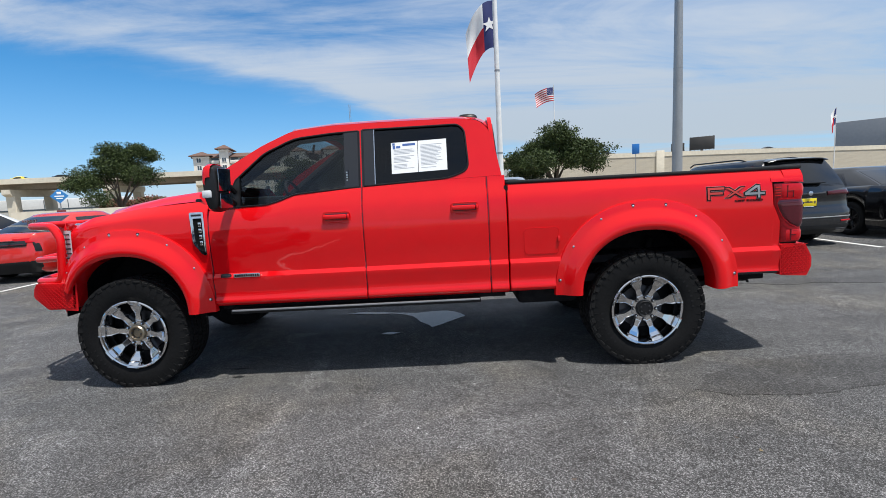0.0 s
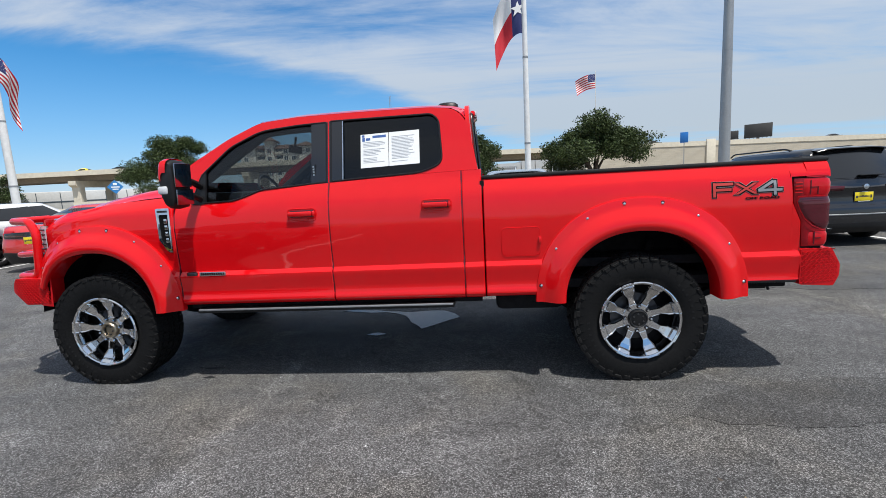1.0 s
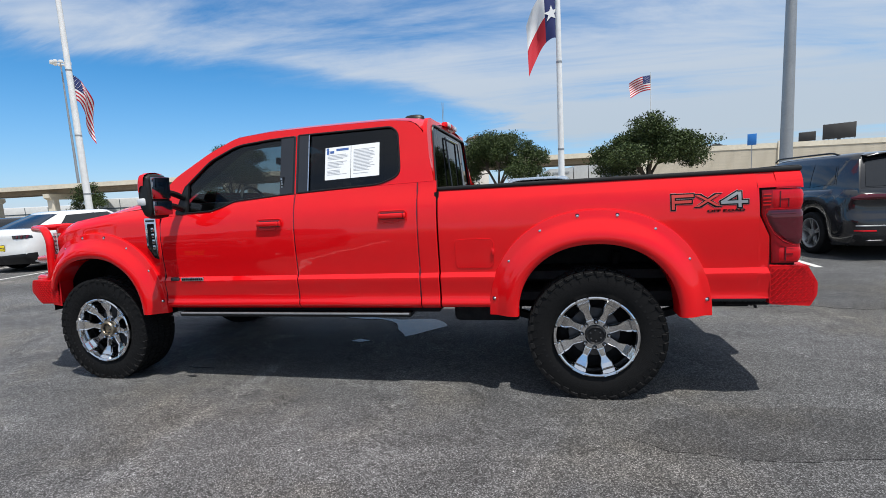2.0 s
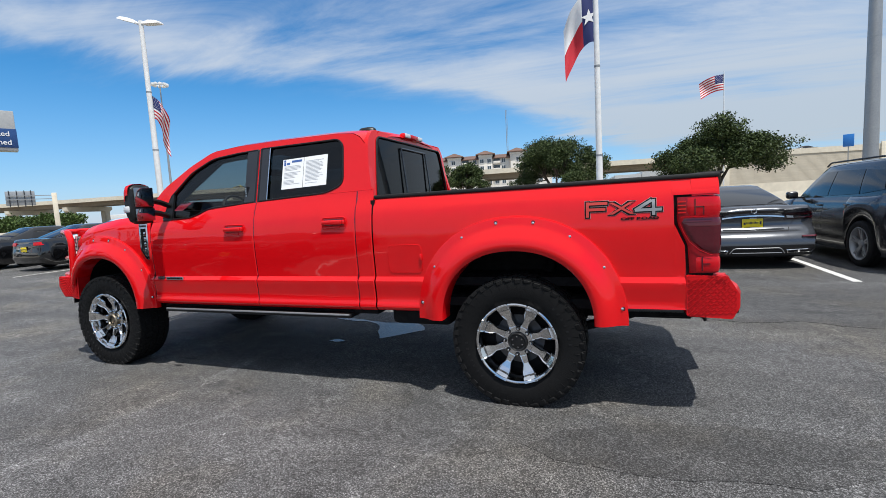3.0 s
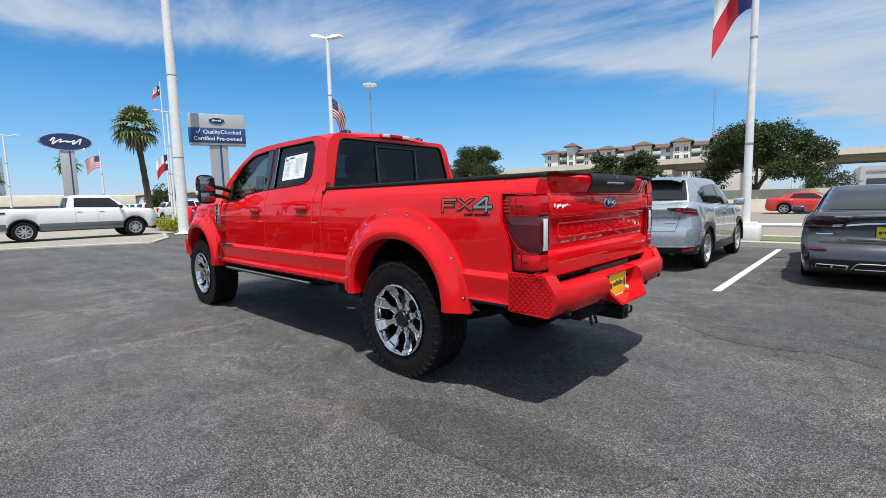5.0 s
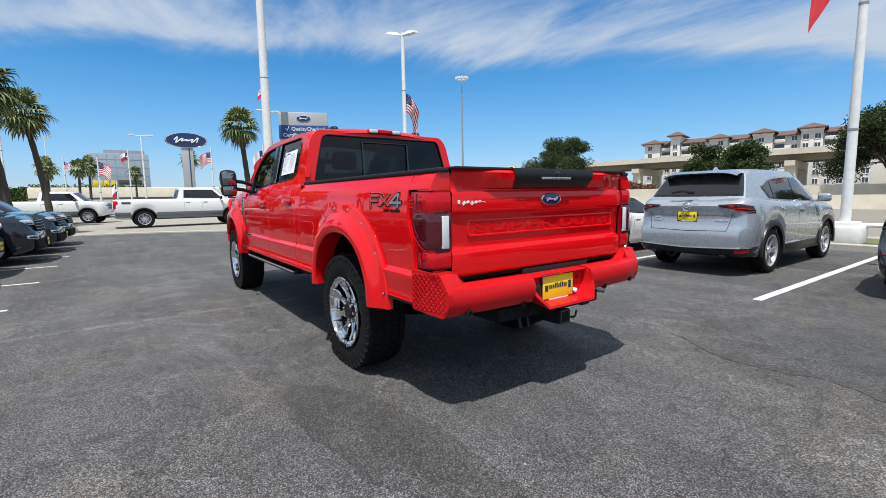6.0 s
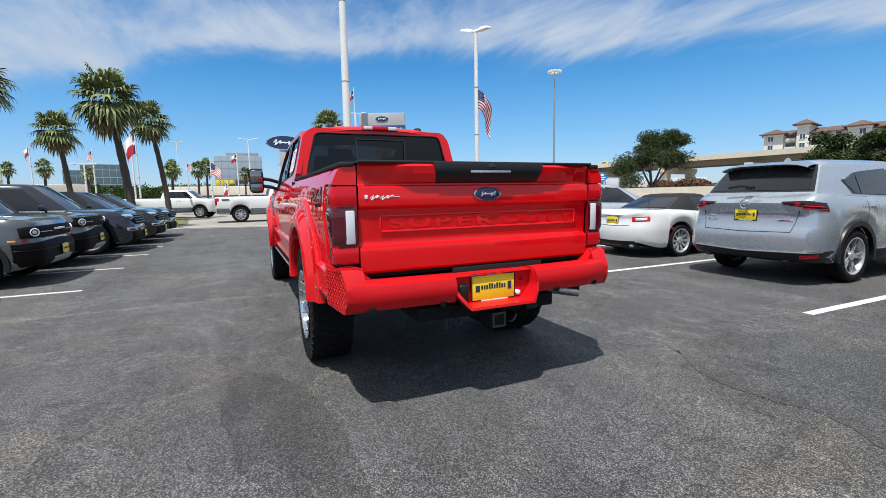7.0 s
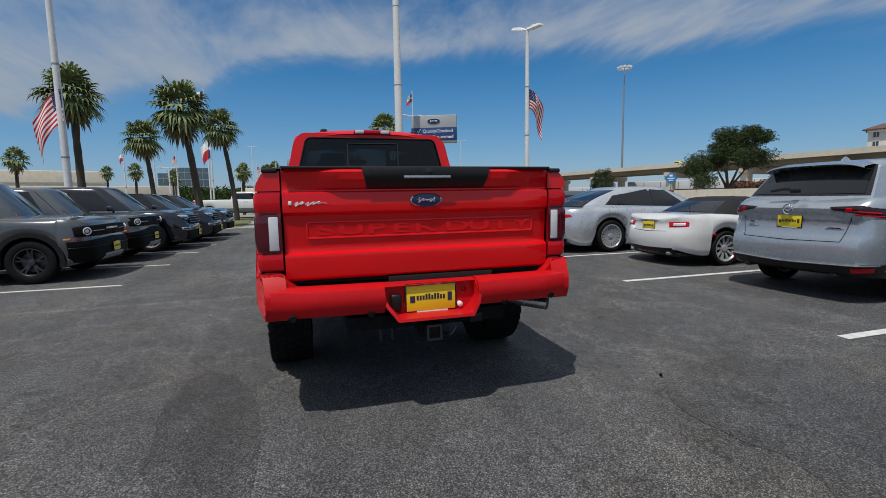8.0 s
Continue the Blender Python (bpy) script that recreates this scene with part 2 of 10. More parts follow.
M_TINT_REAR = pane("privacy_glass", (0.17, 0.18, 0.185))
M_SCREEN = mat("windscreen_glass", (0.040, 0.048, 0.050), 0.04, 0, 0.15, 2, coat=1.0, spec=0.9)
M_PAVE = mat("pale_paving", (0.30, 0.275, 0.235), 0.85, 0, 0.2, 0.6, 0.3, 30)
M_CARGLASS = mat("dark_car_glass", (0.010, 0.011, 0.013), 0.04, 0, 0.1, 3, coat=0.35, spec=0.5)
M_LENS_GLASS = pane("clear_glass", (0.86, 0.88, 0.88))
M_BLUE_OVAL = mat("blue_enamel", (0.008, 0.025, 0.11), 0.18, 0, 0.05, 20, coat=0.6)
M_SILVER_BLUE = mat("ice_silver_paint", (0.40, 0.445, 0.495), 0.27, 0.5, 0.04, 3, coat=0.9)
M_SILVER = mat("pale_silver_paint", (0.55, 0.58, 0.61), 0.28, 0.5, 0.04, 3, coat=0.9)
M_GUNMETAL = mat("gunmetal_paint", (0.062, 0.067, 0.078), 0.22, 0.5, 0.05, 3, coat=1.0)
M_CARBON = mat("carbon_grey_metallic", (0.105, 0.112, 0.118), 0.22, 0.5, 0.05, 3, coat=1.0)
M_GRILLE = mat("matt_black_grille", (0.004, 0.004, 0.0045), 0.6, 0, 0.2, 20, spec=0.12)
M_BLACKPAINT = mat("black_paint", (0.006, 0.006, 0.007), 0.12, 0.0, 0.1, 3, coat=1.0)
M_GRAPHITE = mat("graphite_paint", (0.018, 0.018, 0.020), 0.20, 0.3, 0.06, 3, coat=0.9)
M_DARKGREY = mat("carbon_grey_paint", (0.115, 0.122, 0.132), 0.20, 0.5, 0.05, 3, coat=1.0)
M_DARKBLUE = mat("dark_blue_paint", (0.014, 0.017, 0.026), 0.16, 0.3, 0.05, 3, coat=1.0)
M_WHITEPAINT = mat("white_car_paint", (0.70, 0.70, 0.69), 0.22, 0, 0.03, 3, coat=1.0)
M_REDCAR = mat("bright_red_paint", (0.56, 0.018, 0.014), 0.25, 0, 0.05, 3, coat=1.0)
M_CLOTHTOP = mat("black_canvas", (0.010, 0.010, 0.011), 0.85, 0, 0.15, 20, 0.2, 400)
M_DARKBOARD = mat("weathered_dark_board", (0.055, 0.052, 0.050), 0.7, 0, 0.25, 1.5)
M_OFFICE_PALE = mat("pale_mirror_cladding", (0.30, 0.36, 0.42), 0.35, 0.1, 0.06, 0.2)


def island_leaf(name, base, other, rough=0.55):
    """Leaves differ one from another by Random Per Island."""
    m = bpy.data.materials.new(name)
    m.use_nodes = True
    nt = m.node_tree
    b = nt.nodes["Principled BSDF"]
    g, mix = nt.nodes.new("ShaderNodeNewGeometry"), nt.nodes.new("ShaderNodeMix")
    mix.data_type = "RGBA"
    mix.inputs[6].default_value, mix.inputs[7].default_value = (*base, 1), (*other, 1)
    nt.links.new(g.outputs["Random Per Island"], mix.inputs["Factor"])
    nt.links.new(mix.outputs[2], b.inputs["Base Color"])
    b.inputs["Roughness"].default_value = rough
    b.inputs["Specular IOR Level"].default_value = 0.2
    b.inputs["Transmission Weight"].default_value = 0.0
    b.inputs["Subsurface Weight"].default_value = 0.0
    return m


M_OAKLEAF = island_leaf("oak_leaves", (0.016, 0.030, 0.009), (0.070, 0.098, 0.032))
M_PALMLEAF = island_leaf("palm_blades", (0.075, 0.115, 0.042), (0.26, 0.29, 0.13))
M_DEADPALM = island_leaf("dry_palm_blades", (0.16, 0.12, 0.06), (0.26, 0.21, 0.11))
M_HEDGE = island_leaf("yellow_green_hedge", (0.20, 0.24, 0.02), (0.42, 0.42, 0.05))
M_HEDGE_DARK = island_leaf("dark_hedge", (0.03, 0.06, 0.015), (0.08, 0.12, 0.03))
M_OLEANDER = island_leaf("reddish_shrub", (0.05, 0.07, 0.025), (0.22, 0.07, 0.06))


def asphalt(name, base, grain=1.0):
    """Worn asphalt: pale stone chips in dark binder, broad stains and tyre-polished streaks."""
    m = bpy.data.materials.new(name)
    m.use_nodes = True
    nt = m.node_tree
    b = nt.nodes["Principled BSDF"]
    tc = nt.nodes.new("ShaderNodeTexCoord")

    def noise_tex(scale, detail=4, rough=0.55, stretch=None):
        n = nt.nodes.new("ShaderNodeTexNoise")
        n.inputs["Scale"].default_value, n.inputs["Detail"].default_value, n.inputs["Roughness"].default_value = scale, detail, rough
        if stretch:
            mp = nt.nodes.new("ShaderNodeMapping")
            mp.inputs["Scale"].default_value = stretch
            mp.inputs["Rotation"].default_value = (0, 0, 0.35)
            nt.links.new(tc.outputs["Object"], mp.inputs[0])
            nt.links.new(mp.outputs[0], n.inputs["Vector"])
        else:
            nt.links.new(tc.outputs["Object"], n.inputs["Vector"])
        return n.outputs[0]

    def rng(src, a, c, lo, hi):
        r = nt.nodes.new("ShaderNodeMapRange")
        for i, v in enumerate((a, c, lo, hi)):
            r.inputs[i + 1].default_value = v
        nt.links.new(src, r.inputs[0])
        return r.outputs[0]

    def op(kind, x, y):
        n = nt.nodes.new("ShaderNodeMath")
        n.operation = kind
        for i, v in enumerate((x, y)):
            if isinstance(v, float):
                n.inputs[i].default_value = v
            else:
                nt.links.new(v, n.inputs[i])
        return n.outputs[0]

    def cells(scale):
        vor = nt.nodes.new("ShaderNodeTexVoronoi")
        vor.inputs["Scale"].default_value = scale
        nt.links.new(tc.outputs["Object"], vor.inputs["Vector"])
        chip = nt.nodes.new("ShaderNodeSeparateColor")
        nt.links.new(vor.outputs["Color"], chip.inputs[0])
        return chip.outputs[0], chip.outputs[1], vor.outputs["Distance"]

    stone, tint, edge = cells(160)
    stone2, _, _ = cells(330)
    chips = rng(op("MULTIPLY", stone, stone), 0.0, 1.0, 0.45, 0.95 + 1.30 * grain)
    binder = rng(edge, 0.30, 0.75, 1.12, 0.42)
    grit = rng(stone2, 0.0, 1.0, 0.55, 1.50)
    stain = rng(noise_tex(0.55, 5, 0.6), 0.3, 0.7, 0.80, 1.18)
    blot = rng(noise_tex(2.6, 4, 0.6), 0.35, 0.75, 0.90, 1.12)
    streak = rng(noise_tex(1.1, 3, 0.6, (0.10, 1.3, 1)), 0.40, 0.70, 0.87, 1.22)
    # thin pale and dark scuffs wander over it
    scuff = rng(op("ABSOLUTE", op("SUBTRACT", noise_tex(0.9, 4, 0.55), 0.5), 0.0), 0.0, 0.022, 1.28, 1.0)
    seam = rng(op("ABSOLUTE", op("SUBTRACT", noise_tex(0.42, 6, 0.6), 0.53), 0.0), 0.0, 0.010, 0.70, 1.0)
    # scattered pale flecks
    far_c, _, far_d = cells(16)
    fleck = op("ADD", 1.0, op("MULTIPLY", rng(far_c, 0.90, 0.93, 0.0, 1.0), rng(far_d, 0.10, 0.20, 1.3, 0.0)))
    v = op("MULTIPLY", op("MULTIPLY", op("MULTIPLY", chips, binder), grit), op("MULTIPLY", op("MULTIPLY", stain, blot), streak))
    v = op("MULTIPLY", op("MULTIPLY", v, fleck), op("MULTIPLY", scuff, seam))
    # the ghost of an old bay line under the truck's flank
    sep = nt.nodes.new("ShaderNodeSeparateXYZ")
    nt.links.new(tc.outputs["Object"], sep.inputs[0])
    wob = op("MULTIPLY", op("SUBTRACT", noise_tex(1.6, 3), 0.5), 0.10)
    ghost = rng(op("ABSOLUTE", op("ADD", op("ADD", sep.outputs[0], 1.17), wob), 0.0), 0.035, 0.085, 1.0, 0.0)
    ghost = op("MULTIPLY", ghost, rng(sep.outputs[1], 3.9, 4.3, 1.0, 0.0))
    ghost = op("MULTIPLY", ghost, rng(noise_tex(5.0, 4, 0.65), 0.38, 0.62, 0.15, 1.0))
    v = op("MULTIPLY", v, op("ADD", 1.0, op("MULTIPLY", ghost, 0.55)))
    # dust warms it in places
    warm = nt.nodes.new("ShaderNodeMix")
    warm.data_type = "RGBA"
    warm.inputs[6].default_value = (base[0], base[1], base[2], 1)
    warm.inputs[7].default_value = (base[0] * 1.34, base[1] * 1.24, base[2] * 1.06, 1)
    nt.links.new(rng(noise_tex(0.8, 4, 0.6), 0.48, 0.72, 0.0, 0.9), warm.inputs["Factor"])
    sc = nt.nodes.new("ShaderNodeVectorMath")
    sc.operation = "SCALE"
    nt.links.new(warm.outputs[2], sc.inputs[0])
    nt.links.new(v, sc.inputs["Scale"])
    nt.links.new(sc.outputs[0], b.inputs["Base Color"])
    b.inputs["Roughness"].default_value = 0.78
    b.inputs["Specular IOR Level"].default_value = 0.35
    bp = nt.nodes.new("ShaderNodeBump")
    bp.inputs["Strength"].default_value, bp.inputs["Distance"].default_value = 0.5, 0.006
    nt.links.new(op("ADD", stone, op("MULTIPLY", stone2, 0.6)), bp.inputs["Height"])
    nt.links.new(bp.outputs[0], b.inputs["Normal"])
    return m


M_ASPHALT = asphalt("worn_asphalt", (0.090, 0.090, 0.092), 1.5)
M_ASPHALT_DARK = asphalt("sealed_asphalt", (0.069, 0.0685, 0.0695), 1.35)
M_ASPHALT_MID = asphalt("older_sealed_asphalt", (0.075, 0.0755, 0.0775), 1.4)
M_ROAD = mat("pale_road_concrete", (0.235, 0.212, 0.180), 0.85, 0, 0.12, 0.3, 0.2, 20)
M_LINE = mat("worn_road_paint", (0.62, 0.62, 0.60), 0.7, 0, 0.20, 3, 0.3, 120)
M_GRASS = mat("dry_grass", (0.13, 0.14, 0.055), 0.95, 0, 0.35, 3, 0.8, 60)
M_FARGROUND = mat("far_ground", (0.22, 0.20, 0.16), 0.95, 0, 0.2, 0.05)
M_PUDDLE = mat("wet_film", (0.046, 0.046, 0.048), 0.20, 0, 0.25, 9, 0.05, 40, spec=0.3)


def block_wall(name, base, bw, bh, mortar=0.015):
    """Masonry face with courses: joints recessed by relief."""
    m = bpy.data.materials.new(name)
    m.use_nodes = True
    nt = m.node_tree
    b = nt.nodes["Principled BSDF"]
    tc, mp, br = nt.nodes.new("ShaderNodeTexCoord"), nt.nodes.new("ShaderNodeMapping"), nt.nodes.new("ShaderNodeTexBrick")
    mp.inputs["Rotation"].default_value = (radians(90), 0, 0)
    nt.links.new(tc.outputs["Object"], mp.inputs[0])
    nt.links.new(mp.outputs[0], br.inputs["Vector"])
    br.inputs["Scale"].default_value = 1
    br.inputs["Brick Width"].default_value, br.inputs["Row Height"].default_value, br.inputs["Mortar Size"].default_value = bw, bh, mortar
    br.inputs["Color1"].default_value = (*base, 1)
    br.inputs["Color2"].default_value = (*(c * 0.93 for c in base), 1)
    br.inputs["Mortar"].default_value = (*(c * 0.74 for c in base), 1)
    nt.links.new(br.outputs[0], b.inputs["Base Color"])
    bp = nt.nodes.new("ShaderNodeBump")
    bp.inputs["Strength"].default_value, bp.inputs["Distance"].default_value = 0.8, 0.05
    bp.invert = True
    nt.links.new(br.outputs["Fac"], bp.inputs["Height"])
    nt.links.new(bp.outputs[0], b.inputs["Normal"])
    b.inputs["Roughness"].default_value = 0.85
    return m


M_RETAIN = block_wall("retaining_wall_panels", (0.56, 0.50, 0.40), 3.0, 0.20, 0.018)


# ---- mesh helpers ----
def part(name, bm, material, parent=None, label="", sharp=38, smooth=True):
    """Links a bmesh as one mesh object under a thing or a part."""
    bmesh.ops.recalc_face_normals(bm, faces=bm.faces)
    me = bpy.data.meshes.new(name)
    bm.to_mesh(me)
    bm.free()
    return part_mesh(name, me, material, parent, label, sharp, smooth)


def part_mesh(name, me, material, parent=None, label="", sharp=38, smooth=True):
    if smooth:
        me.polygons.foreach_set("use_smooth", [True] * len(me.polygons))
        me.set_sharp_from_angle(angle=radians(sharp))
    for mm in (material if isinstance(material, (list, tuple)) else [material]):
        me.materials.append(mm)
    ob = new(name, me)
    if parent:
        ob.parent = parent
    if label:
        tagged(ob, label)
    return ob


def thing(name, label, category, m=None, group="", kind=""):
    """An empty at the base of a thing; its parts hang under it."""
    ob = new(name)
    ob.empty_display_size = 0.2
    if m is not None:
        ob.matrix_world = m
    return tagged(ob, label, category, group, kind)


def bits(name, boxes, material, parent, bevel=0.0, m=None, label=""):
    """Small alike pieces, each an object of its own."""
    for b in boxes:
        bm = bmesh.new()
        bx(bm, *b, bevel)
        if m is not None:
            bm.transform(m)
        part(name, bm, material, parent, label, smooth=bevel > 0)


def bx(bm, x0, x1, y0, y1, z0, z1, bevel=0.0, seg=2, m=None):
    """Adds a box, its edges rounded by bevel."""
    b2 = bmesh.new() if bevel > 0 or m is not None else bm
    v = [b2.verts.new((x, y, z)) for x in (x0, x1) for y in (y0, y1) for z in (z0, z1)]
    for f in ((0, 1, 3, 2), (4, 6, 7, 5), (0, 4, 5, 1), (2, 3, 7, 6), (0, 2, 6, 4), (1, 5, 7, 3)):
        b2.faces.new([v[i] for i in f])
    if b2 is not bm:
        if bevel > 0:
            bmesh.ops.bevel(b2, geom=b2.edges[:], offset=bevel, segments=seg, affect="EDGES", profile=0.5)
        if m is not None:
            b2.transform(m)
        merge(bm, b2)
    return bm


def merge(bm, b2):
    vs = [bm.verts.new(v.co) for v in b2.verts]
    b2.verts.index_update()
    for f in b2.faces:
        try:
            nf = bm.faces.new([vs[v.index] for v in f.verts])
            nf.material_index = f.material_index
        except ValueError:
            pass
    b2.free()


def rings(bm, loops, cap=True, closed=True):
    """Skins a list of point loops of equal length."""
    vs = [[bm.verts.new(p) for p in loop] for loop in loops]
    n = len(vs[0])
    for a, b in zip(vs, vs[1:]):
        for i in range(n if closed else n - 1):
            j = (i + 1) % n
            bm.faces.new((a[i], a[j], b[j], b[i]))
    if cap and closed:
        bm.faces.new(vs[0][::-1])
        bm.faces.new(vs[-1])
    return bm


def sheet(bm, rows):
    """Skins an open grid of points."""
    return rings(bm, rows, cap=False, closed=False)


def tube(bm, pts, r, seg=10, cap=True):
    """A round bar along a line of points; r is one radius or one for each point."""
    pts = [Vector(p) for p in pts]
    loops = []
    side = None
    for i, p in enumerate(pts):
        d = (pts[min(i + 1, len(pts) - 1)] - pts[max(i - 1, 0)]).normalized()
        if side is None:
            side = d.orthogonal().normalized()
        else:
            side = (side - d * side.dot(d)).normalized()
        up = d.cross(side)
        rr = r[i] if isinstance(r, (list, tuple)) else r
        loops.append([p + (side * math.cos(a) + up * math.sin(a)) * rr for a in (2 * math.pi * k / seg for k in range(seg))])
    return rings(bm, loops, cap)


def bend(pts, r, n=5):
    """Rounds the corners of a 3D line by quadratic arcs."""
    pts = [Vector(p) for p in pts]
    out = [pts[0]]
    for a, b, c in zip(pts, pts[1:], pts[2:]):
        l1, l2 = (a - b).length, (c - b).length
        k = min(r, l1 * 0.45, l2 * 0.45)
        p, q = b + (a - b).normalized() * k, b + (c - b).normalized() * k
        for i in range(n + 1):
            t = i / n
            out.append(p * (1 - t) ** 2 + b * 2 * t * (1 - t) + q * t * t)
    return out + [pts[-1]]


def fillet(poly, r, n=4):
    """Rounds the corners of a closed 2D polygon; r is one radius or one for each corner."""
    out, m = [], len(poly)
    for i in range(m):
        a, b, c = Vector(poly[i - 1]), Vector(poly[i]), Vector(poly[(i + 1) % m])
        rr = r[i] if isinstance(r, (list, tuple)) else r
        k = min(rr, (a - b).length * 0.45, (c - b).length * 0.45)
        p, q = b + (a - b).normalized() * k, b + (c - b).normalized() * k
        for j in range(n + 1):
            t = j / n
            out.append(tuple(p * (1 - t) ** 2 + b * 2 * t * (1 - t) + q * t * t))
    return out


def plate(bm, outer, holes, fn, back):
    """A flat shape with holes, laid into space by fn(u, v) and given depth by the vector back."""
    b2 = bmesh.new()
    edges = []
    for loop in [outer, *holes]:
        vs = [b2.verts.new((u, v, 0)) for u, v in loop]
        edges += [b2.edges.new((vs[i - 1], vs[i])) for i in range(len(vs))]
    bmesh.ops.triangle_fill(b2, use_beauty=True, use_dissolve=False, edges=edges)
    front = [v for v in b2.verts]
    ext = bmesh.ops.extrude_face_region(b2, geom=b2.faces[:])
    moved = {v for v in ext["geom"] if isinstance(v, bmesh.types.BMVert)}
    bk = Vector(back)
    for v in b2.verts:
        v.co = Vector(fn(v.co.x, v.co.y)) + (bk if v in moved else Vector((0, 0, 0)))
    merge(bm, b2)
    return bm


def lathe(bm, profile, seg=32, axis="y", center=(0, 0, 0), closed=False):
    """Turns a profile of (radius, along) round an axis."""
    cx, cy, cz = center
    loops = []
    for r, h in profile:
        loop = []
        for k in range(seg):
            a = 2 * math.pi * k / seg
            c, s = r * math.cos(a), r * math.sin(a)
            loop.append({"y": (cx + c, cy + h, cz + s), "z": (cx + c, cy + s, cz + h), "x": (cx + h, cy + c, cz + s)}[axis])
        loops.append(loop)
    if closed:
        loops.append(loops[0])
        vs = [[bm.verts.new(p) for p in l] for l in loops[:-1]]
        m = len(vs)
        for i in range(m):
            a, b = vs[i], vs[(i + 1) % m]
            for k in range(seg):
                j = (k + 1) % seg
                bm.faces.new((a[k], a[j], b[j], b[k]))
        return bm
    return rings(bm, loops)


def lerp(tab, x):
    """Straight-line reading of a table of (x, y)."""
    if x <= tab[0][0]:
        return tab[0][1]
    for (a, p), (b, q) in zip(tab, tab[1:]):
        if x <= b:
            return p + (q - p) * (x - a) / (b - a)
    return tab[-1][1]


def span(a, b, n):
    return [a + (b - a) * i / (n - 1) for i in range(n)]


def words(name, body, size, m, material, parent, extrude=0.002, wide=1.0, offset=0.0, label="", shear=0.0):
    """Raised lettering in the built-in font, turned into a mesh."""
    cu = bpy.data.curves.new(name, "FONT")
    cu.body, cu.size, cu.extrude, cu.offset, cu.shear = body, size, extrude, offset, shear
    cu.align_x, cu.align_y = "CENTER", "CENTER"
    tmp = new("lettering_source", cu)
    bpy.context.view_layer.update()
    me = bpy.data.meshes.new_from_object(tmp.evaluated_get(bpy.context.evaluated_depsgraph_get()))
    bpy.data.objects.remove(tmp)
    bpy.data.curves.remove(cu)
    me.materials.clear()
    me.transform(m @ Matrix.Diagonal((wide, 1, 1, 1)))
    return part_mesh(name, me, material, parent, label, smooth=False)


FACE_LEFT = Matrix(((1, 0, 0, 0), (0, 0, -1, 0), (0, 1, 0, 0), (0, 0, 0, 1)))      # reads on a side that faces -y
FACE_REAR = Matrix(((0, 0, 1, 0), (1, 0, 0, 0), (0, 1, 0, 0), (0, 0, 0, 1)))       # reads on a side that faces +x

# ---- ground: one lot of asphalt, the frontage road beyond the kerb, grass strips, land to the horizon ----
def flat(name, x0, x1, y0, y1, z, material, kind="structure", label="", category="", n=2):
    bm = bmesh.new()
    sheet(bm, [[(x, y, z) for y in span(y0, y1, n)] for x in span(x0, x1, n)])
    return tagged(part(name, bm, material, smooth=False), label, category, kind=kind)


flat("ground", -2500, 2500, -2500, 2500, -0.06, M_FARGROUND, label="pale open ground reaching to the horizon", category="ground")
flat("car_park", -60, 60, -30, 15.0, 0.0, M_ASPHALT, label="worn grey asphalt of a dealership car park", category="ground")
flat("road", -300, 300, 17.2, 42.8, -0.02, M_ROAD, label="pale concrete frontage road", category="road")
flat("far_lot", -300, 300, 43.2, 92, -0.01, M_ROAD, label="pale concrete apron beyond the road", category="ground")

rnd = random.Random(3)


def blob_patch(name, pts, material, z, label, jag=0.03, cat="asphalt patch"):
    """An uneven patch on the asphalt, its edge a little ragged."""
    loop = []
    n = len(pts)
    for i in range(n):
        a, b = Vector(pts[i]), Vector(pts[(i + 1) % n])
        m = max(2, int((b - a).length / 0.12))
        for k in range(m):
            p = a.lerp(b, k / m)
            q = noise.noise((p.x * 2.1, p.y * 2.1, 3.3)) * 2 * jag + noise.noise((p.x * 9, p.y * 9, 1.3)) * jag
            d = (b - a).normalized()
            loop.append((p.x - d.y * q, p.y + d.x * q))
    bm = bmesh.new()
    plate(bm, loop, [], lambda x, y: (x, y, z), (0, 0, -0.003))
    return tagged(part(name, bm, material, smooth=False), label, cat, kind="structure")


# darker resealed areas whose edges run behind the truck's tail
blob_patch("asphalt_patch", [(1.62, 3.10), (1.80, 3.33), (2.10, 3.44), (2.40, 3.53), (2.80, 3.59), (3.20, 3.62), (3.55, 3.60), (3.35, 3.28), (2.95, 3.06), (2.50, 2.98), (2.10, 2.95), (1.80, 2.99)], M_ASPHALT_DARK, 0.004,
           "darker resealed patch in the asphalt")
blob_patch("asphalt_patch", [(2.6, 6.2), (9.5, 5.3), (13, 7.2), (12.5, 14.8), (5.4, 14.85), (3.0, 11.2), (2.95, 8.0)], M_ASPHALT_MID, 0.004, "darker resealed parking bays", 0.10)
blob_patch("wet_patch", [(-1.30, 5.55), (-1.05, 5.50), (-0.75, 5.45), (-0.58, 5.36), (-0.42, 5.18), (-0.33, 4.95), (-0.22, 4.80), (-0.03, 5.00), (0.12, 5.20), (0.07, 5.32), (-0.09, 5.46), (-0.72, 5.50), (-1.15, 5.58)], M_PUDDLE, 0.005, "damp film of water on the asphalt", 0.030, "puddle")
blob_patch("wet_patch", [(-0.76, 4.68), (-0.66, 4.64), (-0.56, 4.68), (-0.66, 4.71)], M_PUDDLE, 0.005, "small damp spot on the asphalt", 0.015, "puddle")
blob_patch("oil_spot", [(-2.02, 3.88), (-1.88, 3.85), (-1.74, 3.89), (-1.88, 3.91)], M_BLACK_SOFT, 0.004, "small oil stain on the asphalt", 0.02, "stain")
